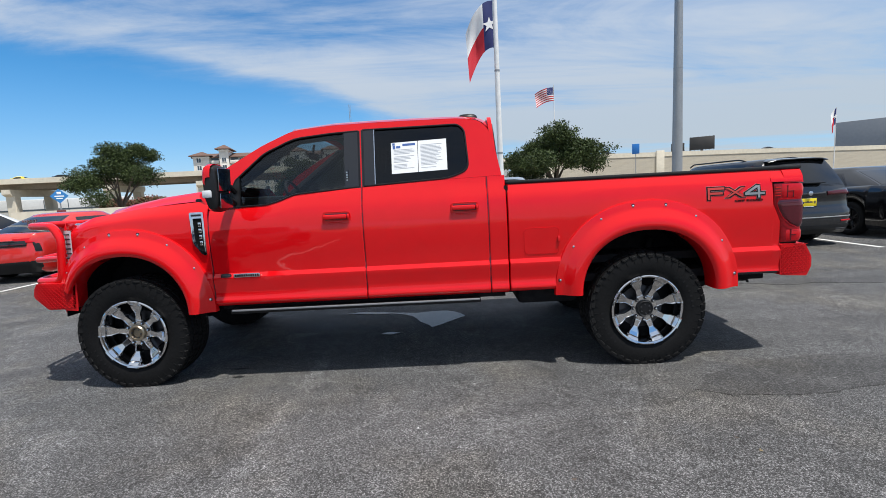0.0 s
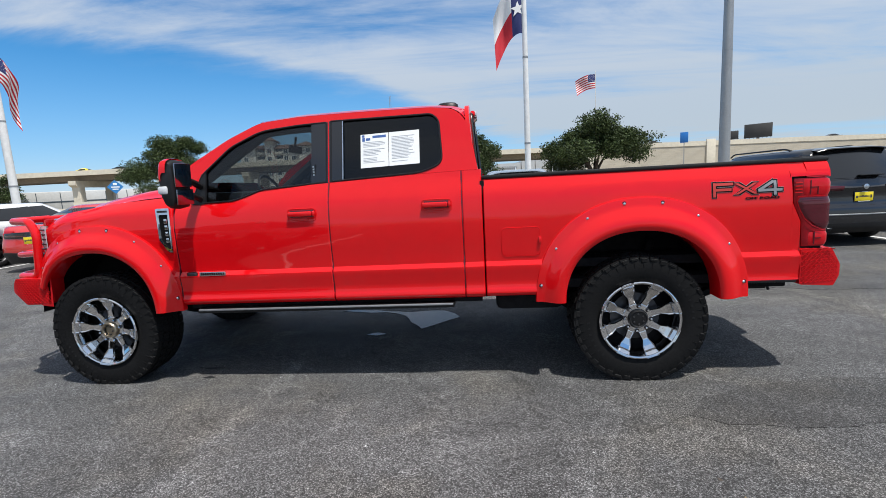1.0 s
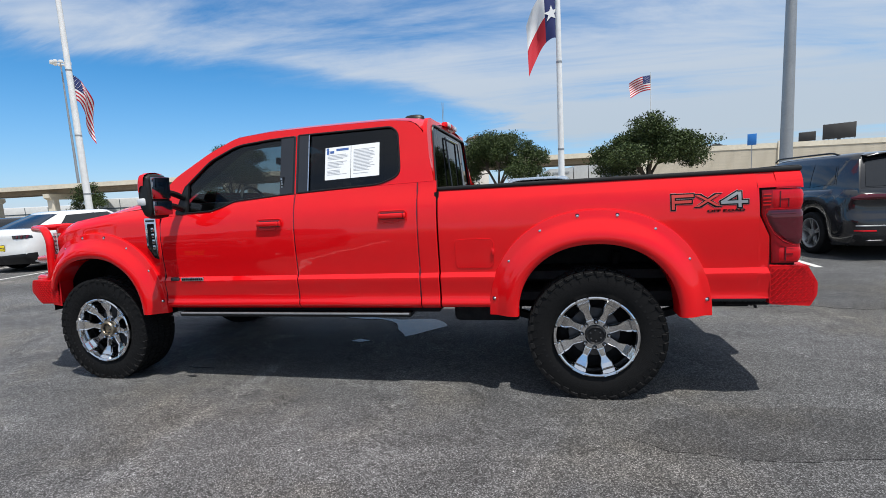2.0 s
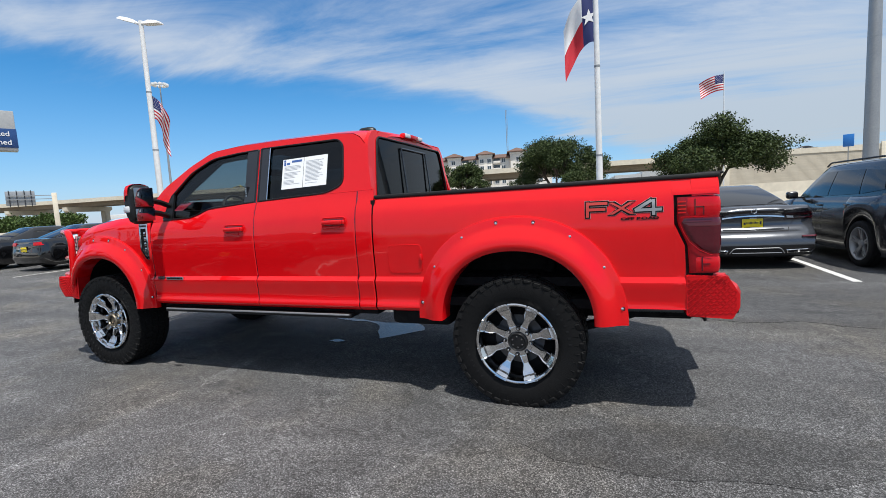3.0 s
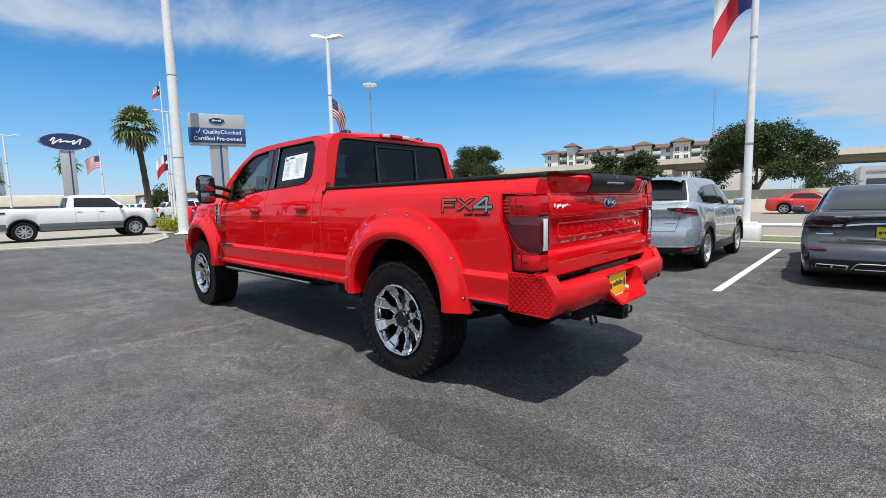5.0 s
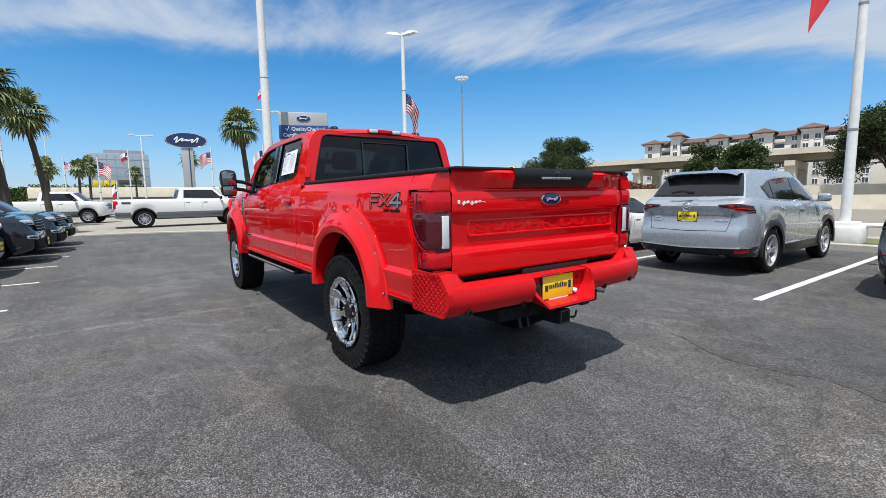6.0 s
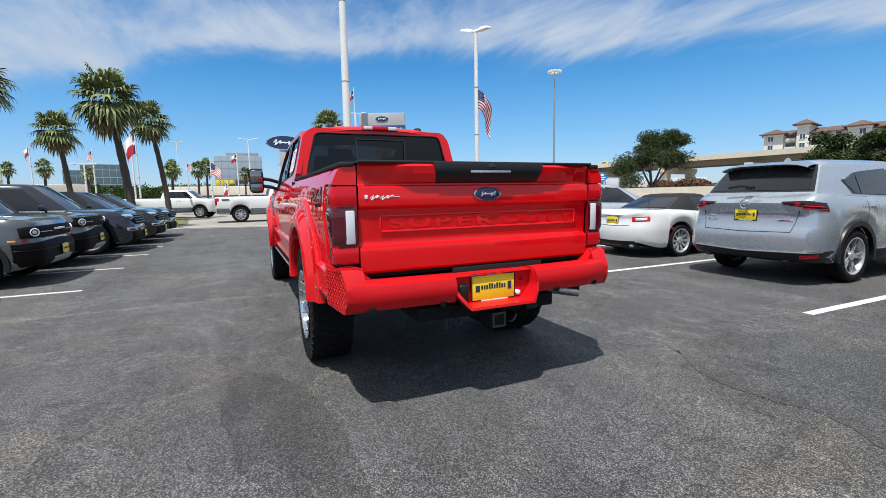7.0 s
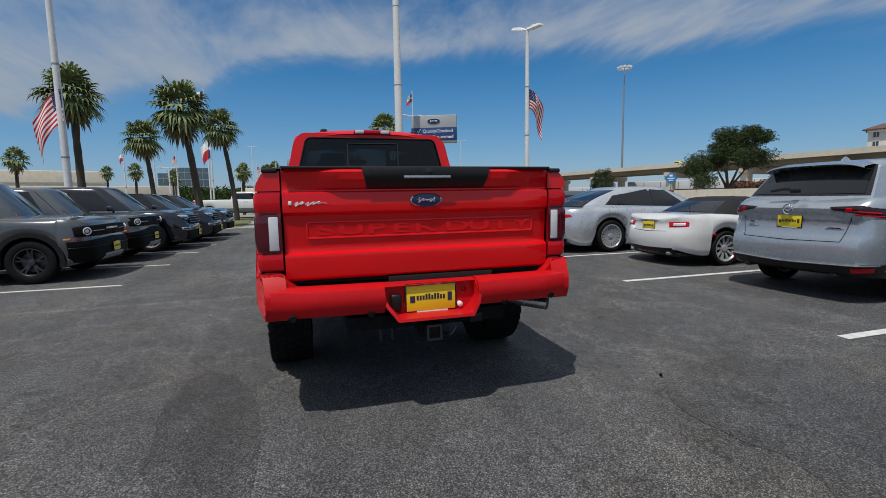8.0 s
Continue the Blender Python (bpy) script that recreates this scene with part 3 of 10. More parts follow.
blob_patch("oil_spot", [(-1.86, 3.69), (-1.80, 3.67), (-1.75, 3.69), (-1.80, 3.72)], M_BLACK_SOFT, 0.004, "small oil stain on the asphalt", 0.015, "stain")
# fallen leaves and grit specks
for i, (x, y) in enumerate([(1.565, 2.37), (1.52, 2.50), (3.45, 2.0), (0.55, 2.2), (-0.6, 1.9), (3.95, 4.95)]):
    bm = bmesh.new()
    a = rnd.uniform(0, 6.28)
    s = rnd.uniform(0.010, 0.019)
    sheet(bm, [[(x + s * (u * math.cos(a) - v * 0.6 * (1 - abs(u)) * math.sin(a)), y + s * (u * math.sin(a) + v * 0.6 * (1 - abs(u)) * math.cos(a)), 0.004 + 0.006 * u * u) for v in (-1, 0, 1)] for u in span(-1, 1, 5)])
    tagged(part("fallen_leaf", bm, M_DEADPALM if i % 2 == 0 else M_BARK), "small dry leaf lying on the asphalt", "leaf", "leaves on the asphalt")

# bay lines
def line(x, y0, y1, w=0.105, turn=0.0):
    bm = bmesh.new()
    rows = []
    for y in span(y0, y1, 30):
        j = 0.006 * noise.noise((x, y * 5, 0))
        rows.append([(x + turn * (y - y0) - w / 2 + j, y, 0.007), (x + turn * (y - y0) + w / 2 + j, y, 0.007)])
    sheet(bm, rows)
    tagged(part("bay_line", bm, M_LINE, smooth=False), "worn white parking bay line", "road marking", "bay lines", "structure")


for x in (-14.2, -11.4, -8.6, -5.95, -3.1, -0.30, 2.63, 5.28, 7.85, 10.6, 13.4):
    line(x, 8.42, 14.6)
for x in (-2.85, -5.22, -7.58, -9.6, -11.9, -14.2):
    line(x, -4.6, 0.97 + 0.02 * abs(x + 2.85), 0.10)


def kerb(pts, w=0.16, h=0.15, name="kerb"):
    bm = bmesh.new()
    prof = [(-w / 2, 0.0), (-w / 2, h - 0.02), (-w / 2 + 0.02, h), (w / 2 - 0.02, h), (w / 2, h - 0.02), (w / 2, 0.0)]
    loops = []
    for i, p in enumerate(pts):
        a, b = Vector(pts[max(0, i - 1)]), Vector(pts[min(len(pts) - 1, i + 1)])
        d = (b - a).normalized()
        nrm = Vector((-d.y, d.x))
        loops.append([(p[0] + nrm.x * u, p[1] + nrm.y * u, v) for u, v in prof])
    rings(bm, loops)
    return tagged(part(name, bm, M_CONC_GREY), "pale concrete kerb at the edge of the lot", "kerb", kind="structure")


kerb([(x, 15.0) for x in span(-22, 60, 12)])
kerb([(x, 17.1) for x in span(-60, 60, 8)])
flat("grass_strip", -60, 60, 15.08, 17.02, 0.10, M_GRASS, label="dry grass strip behind the kerb", category="grass", n=3)
# raised paved island where the white pickups stand
isl = [(-15.9, 6.3), (-16.6, 5.2), (-17.6, 3.0), (-18.0, 1.0), (-17.6, 0.2), (-17.0, -1.2), (-16.8, -6), (-17.2, -14)]
kerb(isl, 0.16, 0.07)
bm = bmesh.new()
rows = [[(x, y, 0.04), (-58, y + 0.2, 0.04)] for x, y in isl]
sheet(bm, rows)
tagged(part("pavement", bm, M_PAVE, smooth=False), "pale paved display island with a raised kerb", "pavement", kind="structure")
kerb([(-15.9, 6.3), (-18.5, 7.6), (-22, 8.4), (-23.5, 10), (-23.0, 13), (-22, 15)], 0.16, 0.07)
bm = bmesh.new()
sheet(bm, [[(-15.9, 6.3, 0.038), (-58, 6.4, 0.038)], [(-18.5, 7.6, 0.038), (-58, 7.7, 0.038)], [(-22, 8.4, 0.038), (-58, 8.5, 0.038)], [(-23.5, 10, 0.038), (-58, 10, 0.038)], [(-23, 13, 0.038), (-58, 13, 0.038)], [(-22, 15, 0.038), (-58, 15, 0.038)]])
tagged(part("pavement", bm, M_PAVE, smooth=False), "pale paved display island with a raised kerb", "pavement", kind="structure")
blob_patch("grass_bed", [(-17.4, -0.9), (-18.2, 0.6), (-24, 0.4), (-34, -0.6), (-34, -8), (-17.6, -8)], M_GRASS, 0.055, "dry grass bed round the palms", 0.15, "grass")
# low white pipe rail along the grass strip
rail = thing("pipe_rail", "low white painted pipe rail along the grass strip", "rail", pose(0, 15.75, 0.1))
for x in span(-20, 24, 17):
    bm = bmesh.new()
    tube(bm, [(x, 0, 0), (x, 0, 0.42)], 0.045, 8)
    part("post", bm, M_POLE, rail)
bm = bmesh.new()
tube(bm, [(x, 0, 0.42) for x in span(-20, 24, 12)], 0.05, 8)
part("rail_bar", bm, M_POLE, rail)
# low barrier on the far side of the road
bm = bmesh.new()
rings(bm, [[(x, y, z) for y, z in ((42.75, -0.02), (42.82, 0.35), (42.90, 0.95), (43.05, 0.95), (43.12, 0.35), (43.19, -0.02))] for x in span(-300, 300, 25)])
tagged(part("road_barrier", bm, M_CONC_WARM), "low pale concrete road barrier", "barrier", kind="structure")

# ---- the lifted red pickup; local x runs from its nose (-) to its tail (+), y across, wheels at x -2.56 and 1.5 ----
truck = thing("pickup_truck", "lifted glossy red crew-cab pickup truck with chrome wheels, parked on asphalt", "pickup truck", pose(0, 4.6, 0))
AX_F, AX_R, HUB_Z, TYRE_R = -2.545, 1.5, 0.435, 0.45
SECT = [(0.58, 0.925), (0.62, 0.968), (0.642, 0.996), (0.655, 1.004), (0.672, 1.004), (0.695, 0.995), (0.73, 0.992), (0.80, 0.998), (0.842, 1.005), (0.852, 1.004), (0.872, 0.988), (0.882, 0.981), (0.93, 0.982),
        (1.05, 0.990), (1.20, 0.992), (1.32, 0.980), (1.40, 0.962), (1.44, 0.945), (1.48, 0.915)]
SILL = [(-1.90, 1.375), (-1.65, 1.378), (-1.40, 1.388), (-1.30, 1.415), (-1.19, 1.455), (-0.80, 1.487), (-0.56, 1.497), (0.05, 1.522), (0.43, 1.530)]


def upper_y(z):
    return 0.923 - 0.24 * (z - 1.46)


def skin_y(z, top, at_top):
    """Half width of the flank at height z, easing in to at_top at the upper edge."""
    y = lerp(SECT, z)
    k = max(0.0, 1 - (top - z) / 0.09)
    return y * (1 - k * k) + at_top * k * k


def arch(x, xc, a, b, base):
    u = abs(x - xc) / a
    return base + b * math.sqrt(1 - u * u) if u < 1 else 0.0


def flank(name, x0, x1, low, top, side, material, at_top=None, narrow=None, label="", cuts=(), edges=(0.006, 0.006), parent=None):
    """A flank panel: columns along x from a lower edge to an upper edge, returned inwards at its ends."""
    bm = bmesh.new()
    xs = sorted({round(v, 4) for v in span(x0, x1, max(4, int((x1 - x0) / 0.04)))} | {c for c in cuts if x0 < c < x1} | {x0 + 0.006, x1 - 0.006})
    cols = []
    for i, x in enumerate(xs):
        lo, hi = low(x), top(x)
        end = edges[0] if i == 0 else edges[1] if i == len(xs) - 1 else 0.0
        zs = span(lo, hi, 15)
        zs += [z for z in (0.642, 0.655, 0.672, 0.695, 0.73, 0.842, 0.852, 0.872, 0.882) if lo + 0.004 < z < hi - 0.02]
        while len(zs) < 24:
            zs.append(lo + (hi - lo) * (0.013 + 0.001 * len(zs)))
        zs.sort()
        k = narrow(x) if narrow else 1.0
        col = [(x, side * (skin_y(lo, hi, at_top(x) if at_top else lerp(SECT, hi)) * k - 0.05), lo)]
        for z in zs:
            y = skin_y(z, hi, at_top(x) if at_top else lerp(SECT, hi)) * k
            col.append((x, side * (y - end), z))
        col.append((x, side * (col[-1][1] * side - 0.04), hi + 0.004))
        cols.append(col)
    sheet(bm, cols)
    return part(name, bm, material, parent or truck, label, sharp=30)


def fender_top(x):
    return lerp([(-3.06, 1.30), (-2.85, 1.37), (-2.4, 1.425), (-1.87, 1.455)], x)


def nose_narrow(x):
    return lerp([(-3.06, 0.905), (-2.95, 0.94), (-2.7, 0.975), (-2.3, 1.0)], x)


for s in (-1, 1):
    flank("front_fender", -3.05, -1.870, lambda x: max(0.86 if x < AX_F else 0.62, arch(x, AX_F, 0.60, 0.60, 0.58)), fender_top, s, M_RED,
          at_top=lambda x: 0.905, narrow=nose_narrow)
    door_f = flank("front_door", -1.864, -0.6660, lambda x: 0.625, lambda x: lerp(SILL, x), s, M_RED, at_top=lambda x: upper_y(lerp(SILL, x)) + 0.006, cuts=(-1.65, -1.4, -1.3, -1.19))
    door_r = flank("rear_door", -0.660, 0.302, lambda x: 0.625, lambda x: lerp(SILL, x), s, M_RED, at_top=lambda x: upper_y(lerp(SILL, x)) + 0.006)
    flank("cab_corner", 0.308, 0.446, lambda x: 0.625, lambda x: lerp(SILL, x), s, M_RED, at_top=lambda x: upper_y(lerp(SILL, x)) + 0.006)
    bed = flank("bed_side", 0.454, 2.447, lambda x: max(0.69 if x > AX_R else 0.63, arch(x, AX_R, 0.60, 0.60, 0.58)), lambda x: 1.462, s, M_RED,
                at_top=lambda x: 0.918, edges=(0.010, 0.0))
    # the flank runs on above and below the tail lamp, cut to its stepped outline
    flank("bed_upper_corner", 2.447, 2.684, lambda x: 1.366, lambda x: 1.462, s, M_RED, at_top=lambda x: 0.918, edges=(0.0, 0.022), parent=bed)
    flank("bed_lower_corner", 2.447, 2.518, lambda x: 0.69, lambda x: lerp([(2.447, 1.366), (2.4535, 1.366), (2.4545, 1.198), (2.508, 1.072), (2.516, 0.898), (2.518, 0.893)], x), s, M_RED,
          cuts=(2.4535, 2.4545, 2.47, 2.49, 2.508, 2.516), edges=(0.0, 0.012), parent=bed)
    # bright line along the bed's rear lower edge
    bm = bmesh.new()
    bx(bm, 2.12, 2.50, s * 0.985 - 0.012, s * 0.985 + 0.012, 0.672, 0.688, 0.003)
    part("lower_moulding", bm, M_BLACK_TRIM, bed)
    # crease of the door shuts, seen as dark gaps
    for gx in (-1.867, -0.663, 0.3045):
        bm = bmesh.new()
        sheet(bm, [[(gx + d, s * (skin_y(z, lerp(SILL, gx), upper_y(lerp(SILL, gx)) + 0.006) - 0.005), z) for z in span(0.63, lerp(SILL, gx), 14)] for d in (-0.0055, 0.0055)])
        part("door_gap", bm, M_LAMP_DARK, truck)
    bm = bmesh.new()
    bx(bm, 0.435, 0.464, s * 0.90 - 0.05, s * 0.90 + 0.045, 0.62, 1.45)
    part("bed_gap", bm, M_UNDER, truck)

    # upper cab side: painted frame with two window openings
    outer = fillet([(-1.862, 1.379), (-1.95, 1.50), (-1.75, 1.69), (-1.45, 1.862), (-1.20, 1.970), (-0.90, 1.994), (-0.50, 2.000), (0.10, 1.996), (0.27, 1.972),
                    (0.345, 1.90), (0.395, 1.70), (0.425, 1.532), (0.05, 1.524), (-0.56, 1.499), (-0.80, 1.489), (-1.19, 1.457), (-1.30, 1.417), (-1.40, 1.390), (-1.65, 1.380)],
                   [0.01, 0.02, 0.05, 0.05, 0.06, 0.03, 0.03, 0.03, 0.05, 0.05, 0.03, 0.005] + [0.003] * 7, 3)
    win_f = fillet([(-1.735, 1.392), (-1.41, 1.400), (-1.31, 1.425), (-1.19, 1.470), (-0.68, 1.502), (-0.68, 1.938), (-0.90, 1.930), (-1.19, 1.905), (-1.43, 1.800), (-1.66, 1.600)],
                   [0.02, 0.03, 0.05, 0.05, 0.004, 0.01, 0.03, 0.07, 0.05, 0.04], 4)
    win_r = fillet([(-0.645, 1.504), (0.02, 1.532), (0.175, 1.590), (0.155, 1.900), (0.105, 1.948), (-0.645, 1.944)], [0.004, 0.06, 0.06, 0.05, 0.04, 0.004], 4)

    def lay(x, z, s=s):
        return (x, s * upper_y(z), z)
    bm = bmesh.new()
    plate(bm, outer, [win_f, win_r], lay, (0, -s * 0.05, 0))
    frame_ob = part("cab_side_frame", bm, M_RED, truck, sharp=25)
    # black pillar trim round the middle post
    for xa, xb, z0, z1 in ((-0.795, -0.668, 1.492, 1.940), (-0.658, -0.560, 1.500, 1.944)):
        bm = bmesh.new()
        sheet(bm, [[(x, s * (upper_y(z) + 0.004), z) for z in span(z0, z1, 6)] for x in (xa, xb)])
        sheet(bm, [[(x, s * (upper_y(z) - 0.02), z) for z in span(z0, z1, 6)] for x in (xa, xb)])
        part("pillar_trim", bm, M_BLACK_GLOSS, frame_ob)
    bm = bmesh.new()
    tube(bm, [(-0.556, s * (upper_y(z) + 0.004), z) for z in span(1.51, 1.94, 5)], 0.004, 6)
    part("window_strip", bm, M_ALU, frame_ob)
    # rubber edge round each opening
    for loop in (win_f, win_r):
        bm = bmesh.new()
        tube(bm, [(x, s * (upper_y(z) + 0.002), z) for x, z in loop + loop[:2]], 0.007, 6)
        part("window_seal", bm, M_BLACK_TRIM, frame_ob)
    # panes
    bm = bmesh.new()
    plate(bm, win_f, [], lambda x, z: (x, s * (upper_y(z) - 0.012), z), (0, -s * 0.004, 0))
    part("front_window", bm, M_TINT_FRONT, frame_ob, "lightly tinted side window")
    bm = bmesh.new()
    plate(bm, win_r, [], lambda x, z: (x, s * (upper_y(z) - 0.012), z), (0, -s * 0.004, 0))
    part("rear_window", bm, M_TINT_REAR, frame_ob, "dark privacy glass")
    # black sail at the mirror's root
    bm = bmesh.new()
    plate(bm, fillet([(-1.735, 1.385), (-1.62, 1.385), (-1.625, 1.63), (-1.66, 1.61)], 0.01), [], lambda x, z: (x, s * (upper_y(z) + 0.006), z), (0, -s * 0.02, 0))
    part("mirror_sail", bm, M_BLACK_TRIM, frame_ob)
    # keypad on the door post
    bm = bmesh.new()
    bx(bm, -0.785, -0.762, s * upper_y(1.58) - 0.01, s * upper_y(1.58) + 0.01, 1.525, 1.635, 0.003)
    kp = part("keypad", bm, M_BLACK_GLOSS, frame_ob)
    bits("keypad_button", [(-0.780, -0.768, s * upper_y(1.58) - 0.012, s * upper_y(1.58) + 0.012, 1.532 + 0.020 * k, 1.543 + 0.020 * k) for k in range(5)], M_ALU, frame_ob)

    # door handles
    for hx, hz, dr in ((-0.862, 1.272, door_f), (0.125, 1.292, door_r)):
        bm = bmesh.new()
        yo = lerp(SECT, hz)
        plate(bm, fillet([(hx - 0.105, hz - 0.045), (hx + 0.105, hz - 0.045), (hx + 0.105, hz + 0.045), (hx - 0.105, hz + 0.045)], 0.03),
              [], lambda x, z: (x, s * (yo + 0.003), z), (0, -s * 0.01, 0))
        pocket = part("handle_pocket", bm, M_RED, dr)
        bm = bmesh.new()
        loop = fillet([(hx - 0.106, hz - 0.046), (hx + 0.106, hz - 0.046), (hx + 0.106, hz + 0.046), (hx - 0.106, hz + 0.046)], 0.03)
        tube(bm, [(x, s * (yo + 0.0025), z) for x, z in loop + loop[:1]], 0.0032, 5)
        part("pocket_edge", bm, M_RED, dr)
        # dark plate behind the bar stands in for the shadow it throws
        bm = bmesh.new()
        bx(bm, hx - 0.088, hx + 0.088, s * (yo + 0.004) - 0.003, s * (yo + 0.004) + 0.003, hz - 0.016, hz + 0.036, 0.002)
        part("handle_recess", bm, M_LAMP_DARK, dr)
        bm = bmesh.new()
        bx(bm, hx - 0.100, hx + 0.080, s * (yo + 0.020) - 0.011, s * (yo + 0.020) + 0.011, hz - 0.010, hz + 0.026, 0.009, 3)
        bx(bm, hx + 0.083, hx + 0.104, s * (yo + 0.020) - 0.011, s * (yo + 0.020) + 0.011, hz - 0.010, hz + 0.026, 0.008, 3)
        part("handle", bm, M_RED, dr)
        bm = bmesh.new()
        bx(bm, hx - 0.070, hx + 0.050, s * (yo + 0.006) - 0.006, s * (yo + 0.006) + 0.006, hz - 0.038, hz - 0.024, 0.005, 2)
        part("pocket_lip", bm, M_RED, dr)

    # fender flares with rivets; the front one is cut short behind the headlamp
    def flare_half(c, f, front):
        if front:
            return 0.615 - 0.115 * f if c < 0 else 0.680 - 0.195 * f
        return 0.702 - 0.200 * f

    for xc, t0, t1, front in ((AX_F, 0, 157, True), (AX_R, 0, 180, False)):
        bm = bmesh.new()
        n = 44
        rows = []
        for i in range(n + 1):
            t = radians(t0 + (t1 - t0) * i / n)
            c, sn = math.cos(t), math.sin(t)
            row = []
            for f, yy in ((0.0, 0.960), (0.0, 0.994), (0.015, 1.003), (0.05, 1.006), (0.20, 1.010), (0.34, 1.022), (0.50, 1.046), (0.66, 1.064), (0.82, 1.070), (0.94, 1.066), (1.0, 1.054), (1.015, 1.02), (1.0, 0.90)):
                a, b = flare_half(c, f, front), 0.700 - 0.222 * f - (0.016 * (1 - f) if front else 0)
                e = 0.92
                row.append((xc + a * math.copysign(abs(c) ** e, c), s * yy * (nose_narrow(xc + a * c) * 0.5 + 0.5 if front else 1), 0.585 + b * sn ** e if sn > 0 else 0.585))
            rows.append(row)
        sheet(bm, rows)
        fl = part("front_flare" if front else "rear_flare", bm, M_RED, truck, "riveted red fender flare", sharp=40)
        for k in (9, 33, 57, 78, 99, 121, 146, 170):
            if k > t1:
                continue
            t = radians(k)
            rx, rz = xc + flare_half(math.cos(t), 0.15, front) * math.cos(t), 0.585 + (0.666 if not front else 0.652) * math.sin(t)
            bm = bmesh.new()
            seat_m = Matrix.Translation((rx, s * (1.006 if not front else 1.006 * (nose_narrow(rx) * 0.5 + 0.5)), rz)) @ Matrix.Diagonal((1, s, 1, 1))
            # dark raised ring paints the shading of a dished rivet seat
            lathe(bm, [(0.0180, -0.004), (0.0180, 0.0015), (0.0115, 0.003)], 14, "y")
            bm.transform(seat_m)
            part("rivet_recess", bm, M_LAMP_DARK, fl)
            bm = bmesh.new()
            lathe(bm, [(0.0095, -0.004), (0.0095, 0.006), (0.006, 0.010), (0.002, 0.011)], 10, "y")
            bm.transform(seat_m)
            part("rivet", bm, M_CHROME, fl)
        # dark liner of the wheel house
        bm = bmesh.new()
        rows = [[(xc + 0.53 * math.cos(radians(a)), s * y, max(0.6, 0.585 + 0.50 * math.sin(radians(a)))) for a in range(0, 181, 10)] for y in (0.99, 0.55)]
        rows.append([(xc + 0.02 * math.cos(radians(a)), s * 0.55, 0.6 + 0.01 * math.sin(radians(a))) for a in range(0, 181, 10)])
        sheet(bm, rows)
        part("wheel_house", bm, M_UNDER, truck)

    # running board
    bm = bmesh.new()
    bx(bm, -1.76, 0.22, s * 0.925 - 0.075, s * 0.925 + 0.075, 0.556, 0.592, 0.010)
    board = part("running_board", bm, M_BLACK_TRIM, truck)
    bm = bmesh.new()
    bx(bm, -1.74, 0.21, s * 1.004 - 0.006, s * 1.004 + 0.006, 0.578, 0.592, 0.003)
    part("bright_strip", bm, M_GALV, board, "satin silver strip")

    # tow mirror
    bm = bmesh.new()
    rows = []
    for y, k in ((1.115, 0.72), (1.13, 0.95), (1.20, 1.0), (1.26, 0.97), (1.290, 0.85), (1.302, 0.6)):
        zc, hx, hz = 1.535, 0.046 * (0.7 + 0.3 * k), 0.168 * k
        rows.append([(-1.645 + hx * math.copysign(abs(math.cos(a)) ** 0.6, math.cos(a)) - 0.02 * (1 - k), s * y, zc + hz * math.copysign(abs(math.sin(a)) ** 0.6, math.sin(a)))
                     for a in (2 * math.pi * i / 24 for i in range(24))])
    rings(bm, rows)
    mirror = part("door_mirror", bm, M_BLACK_TRIM, truck, "large black towing mirror with a red cap")
    bm = bmesh.new()
    rows = []
    for y, k, g in ((1.125, 0.80, 1.0), (1.20, 0.90, 1.0), (1.26, 0.86, 1.0), (1.292, 0.74, 0.95), (1.304, 0.55, 0.80), (1.308, 0.26, 0.62), (1.308, 0.10, 0.55)):
        row = []
        for a in span(radians(80), radians(172), 12):
            hx, hz = 0.054 * g, 0.178 * (0.35 + 0.65 * k) / 0.94
            row.append((-1.650 + hx * math.copysign(abs(math.cos(a)) ** 0.6, math.cos(a)), s * y, 1.535 + hz * abs(math.sin(a)) ** 0.6))
        rows.append(row)
    sheet(bm, rows)
    part("mirror_cap", bm, M_RED, mirror, "red painted cap")
    bm = bmesh.new()
    bx(bm, -1.708, -1.640, s * 1.215 - 0.098, s * 1.215 + 0.098, 1.470, 1.525, 0.012)
    part("mirror_lamp", bm, M_LAMP_CLEAR, mirror)
    for z0, z1 in ((1.515, 1.675), (1.395, 1.500)):
        bm = bmesh.new()
        bx(bm, -0.005, 0.005, -0.080, 0.080, z0 - (z0 + z1) / 2, z1 - (z0 + z1) / 2, 0.005)
        bm.transform(Matrix.Translation((-1.588, s * 1.207, (z0 + z1) / 2)) @ Matrix.Rotation(radians(3 * s), 4, "Z") @ Matrix.Rotation(radians(3), 4, "Y"))
        part("mirror_glass", bm, M_MIRROR, mirror)
    for z in (1.47, 1.57):
        bm = bmesh.new()
        tube(bm, bend([(-1.665, s * 0.92, z - 0.05), (-1.655, s * 1.02, z - 0.015), (-1.645, s * 1.14, z)], 0.05), 0.024, 8)
        part("mirror_arm", bm, M_BLACK_TRIM, mirror)

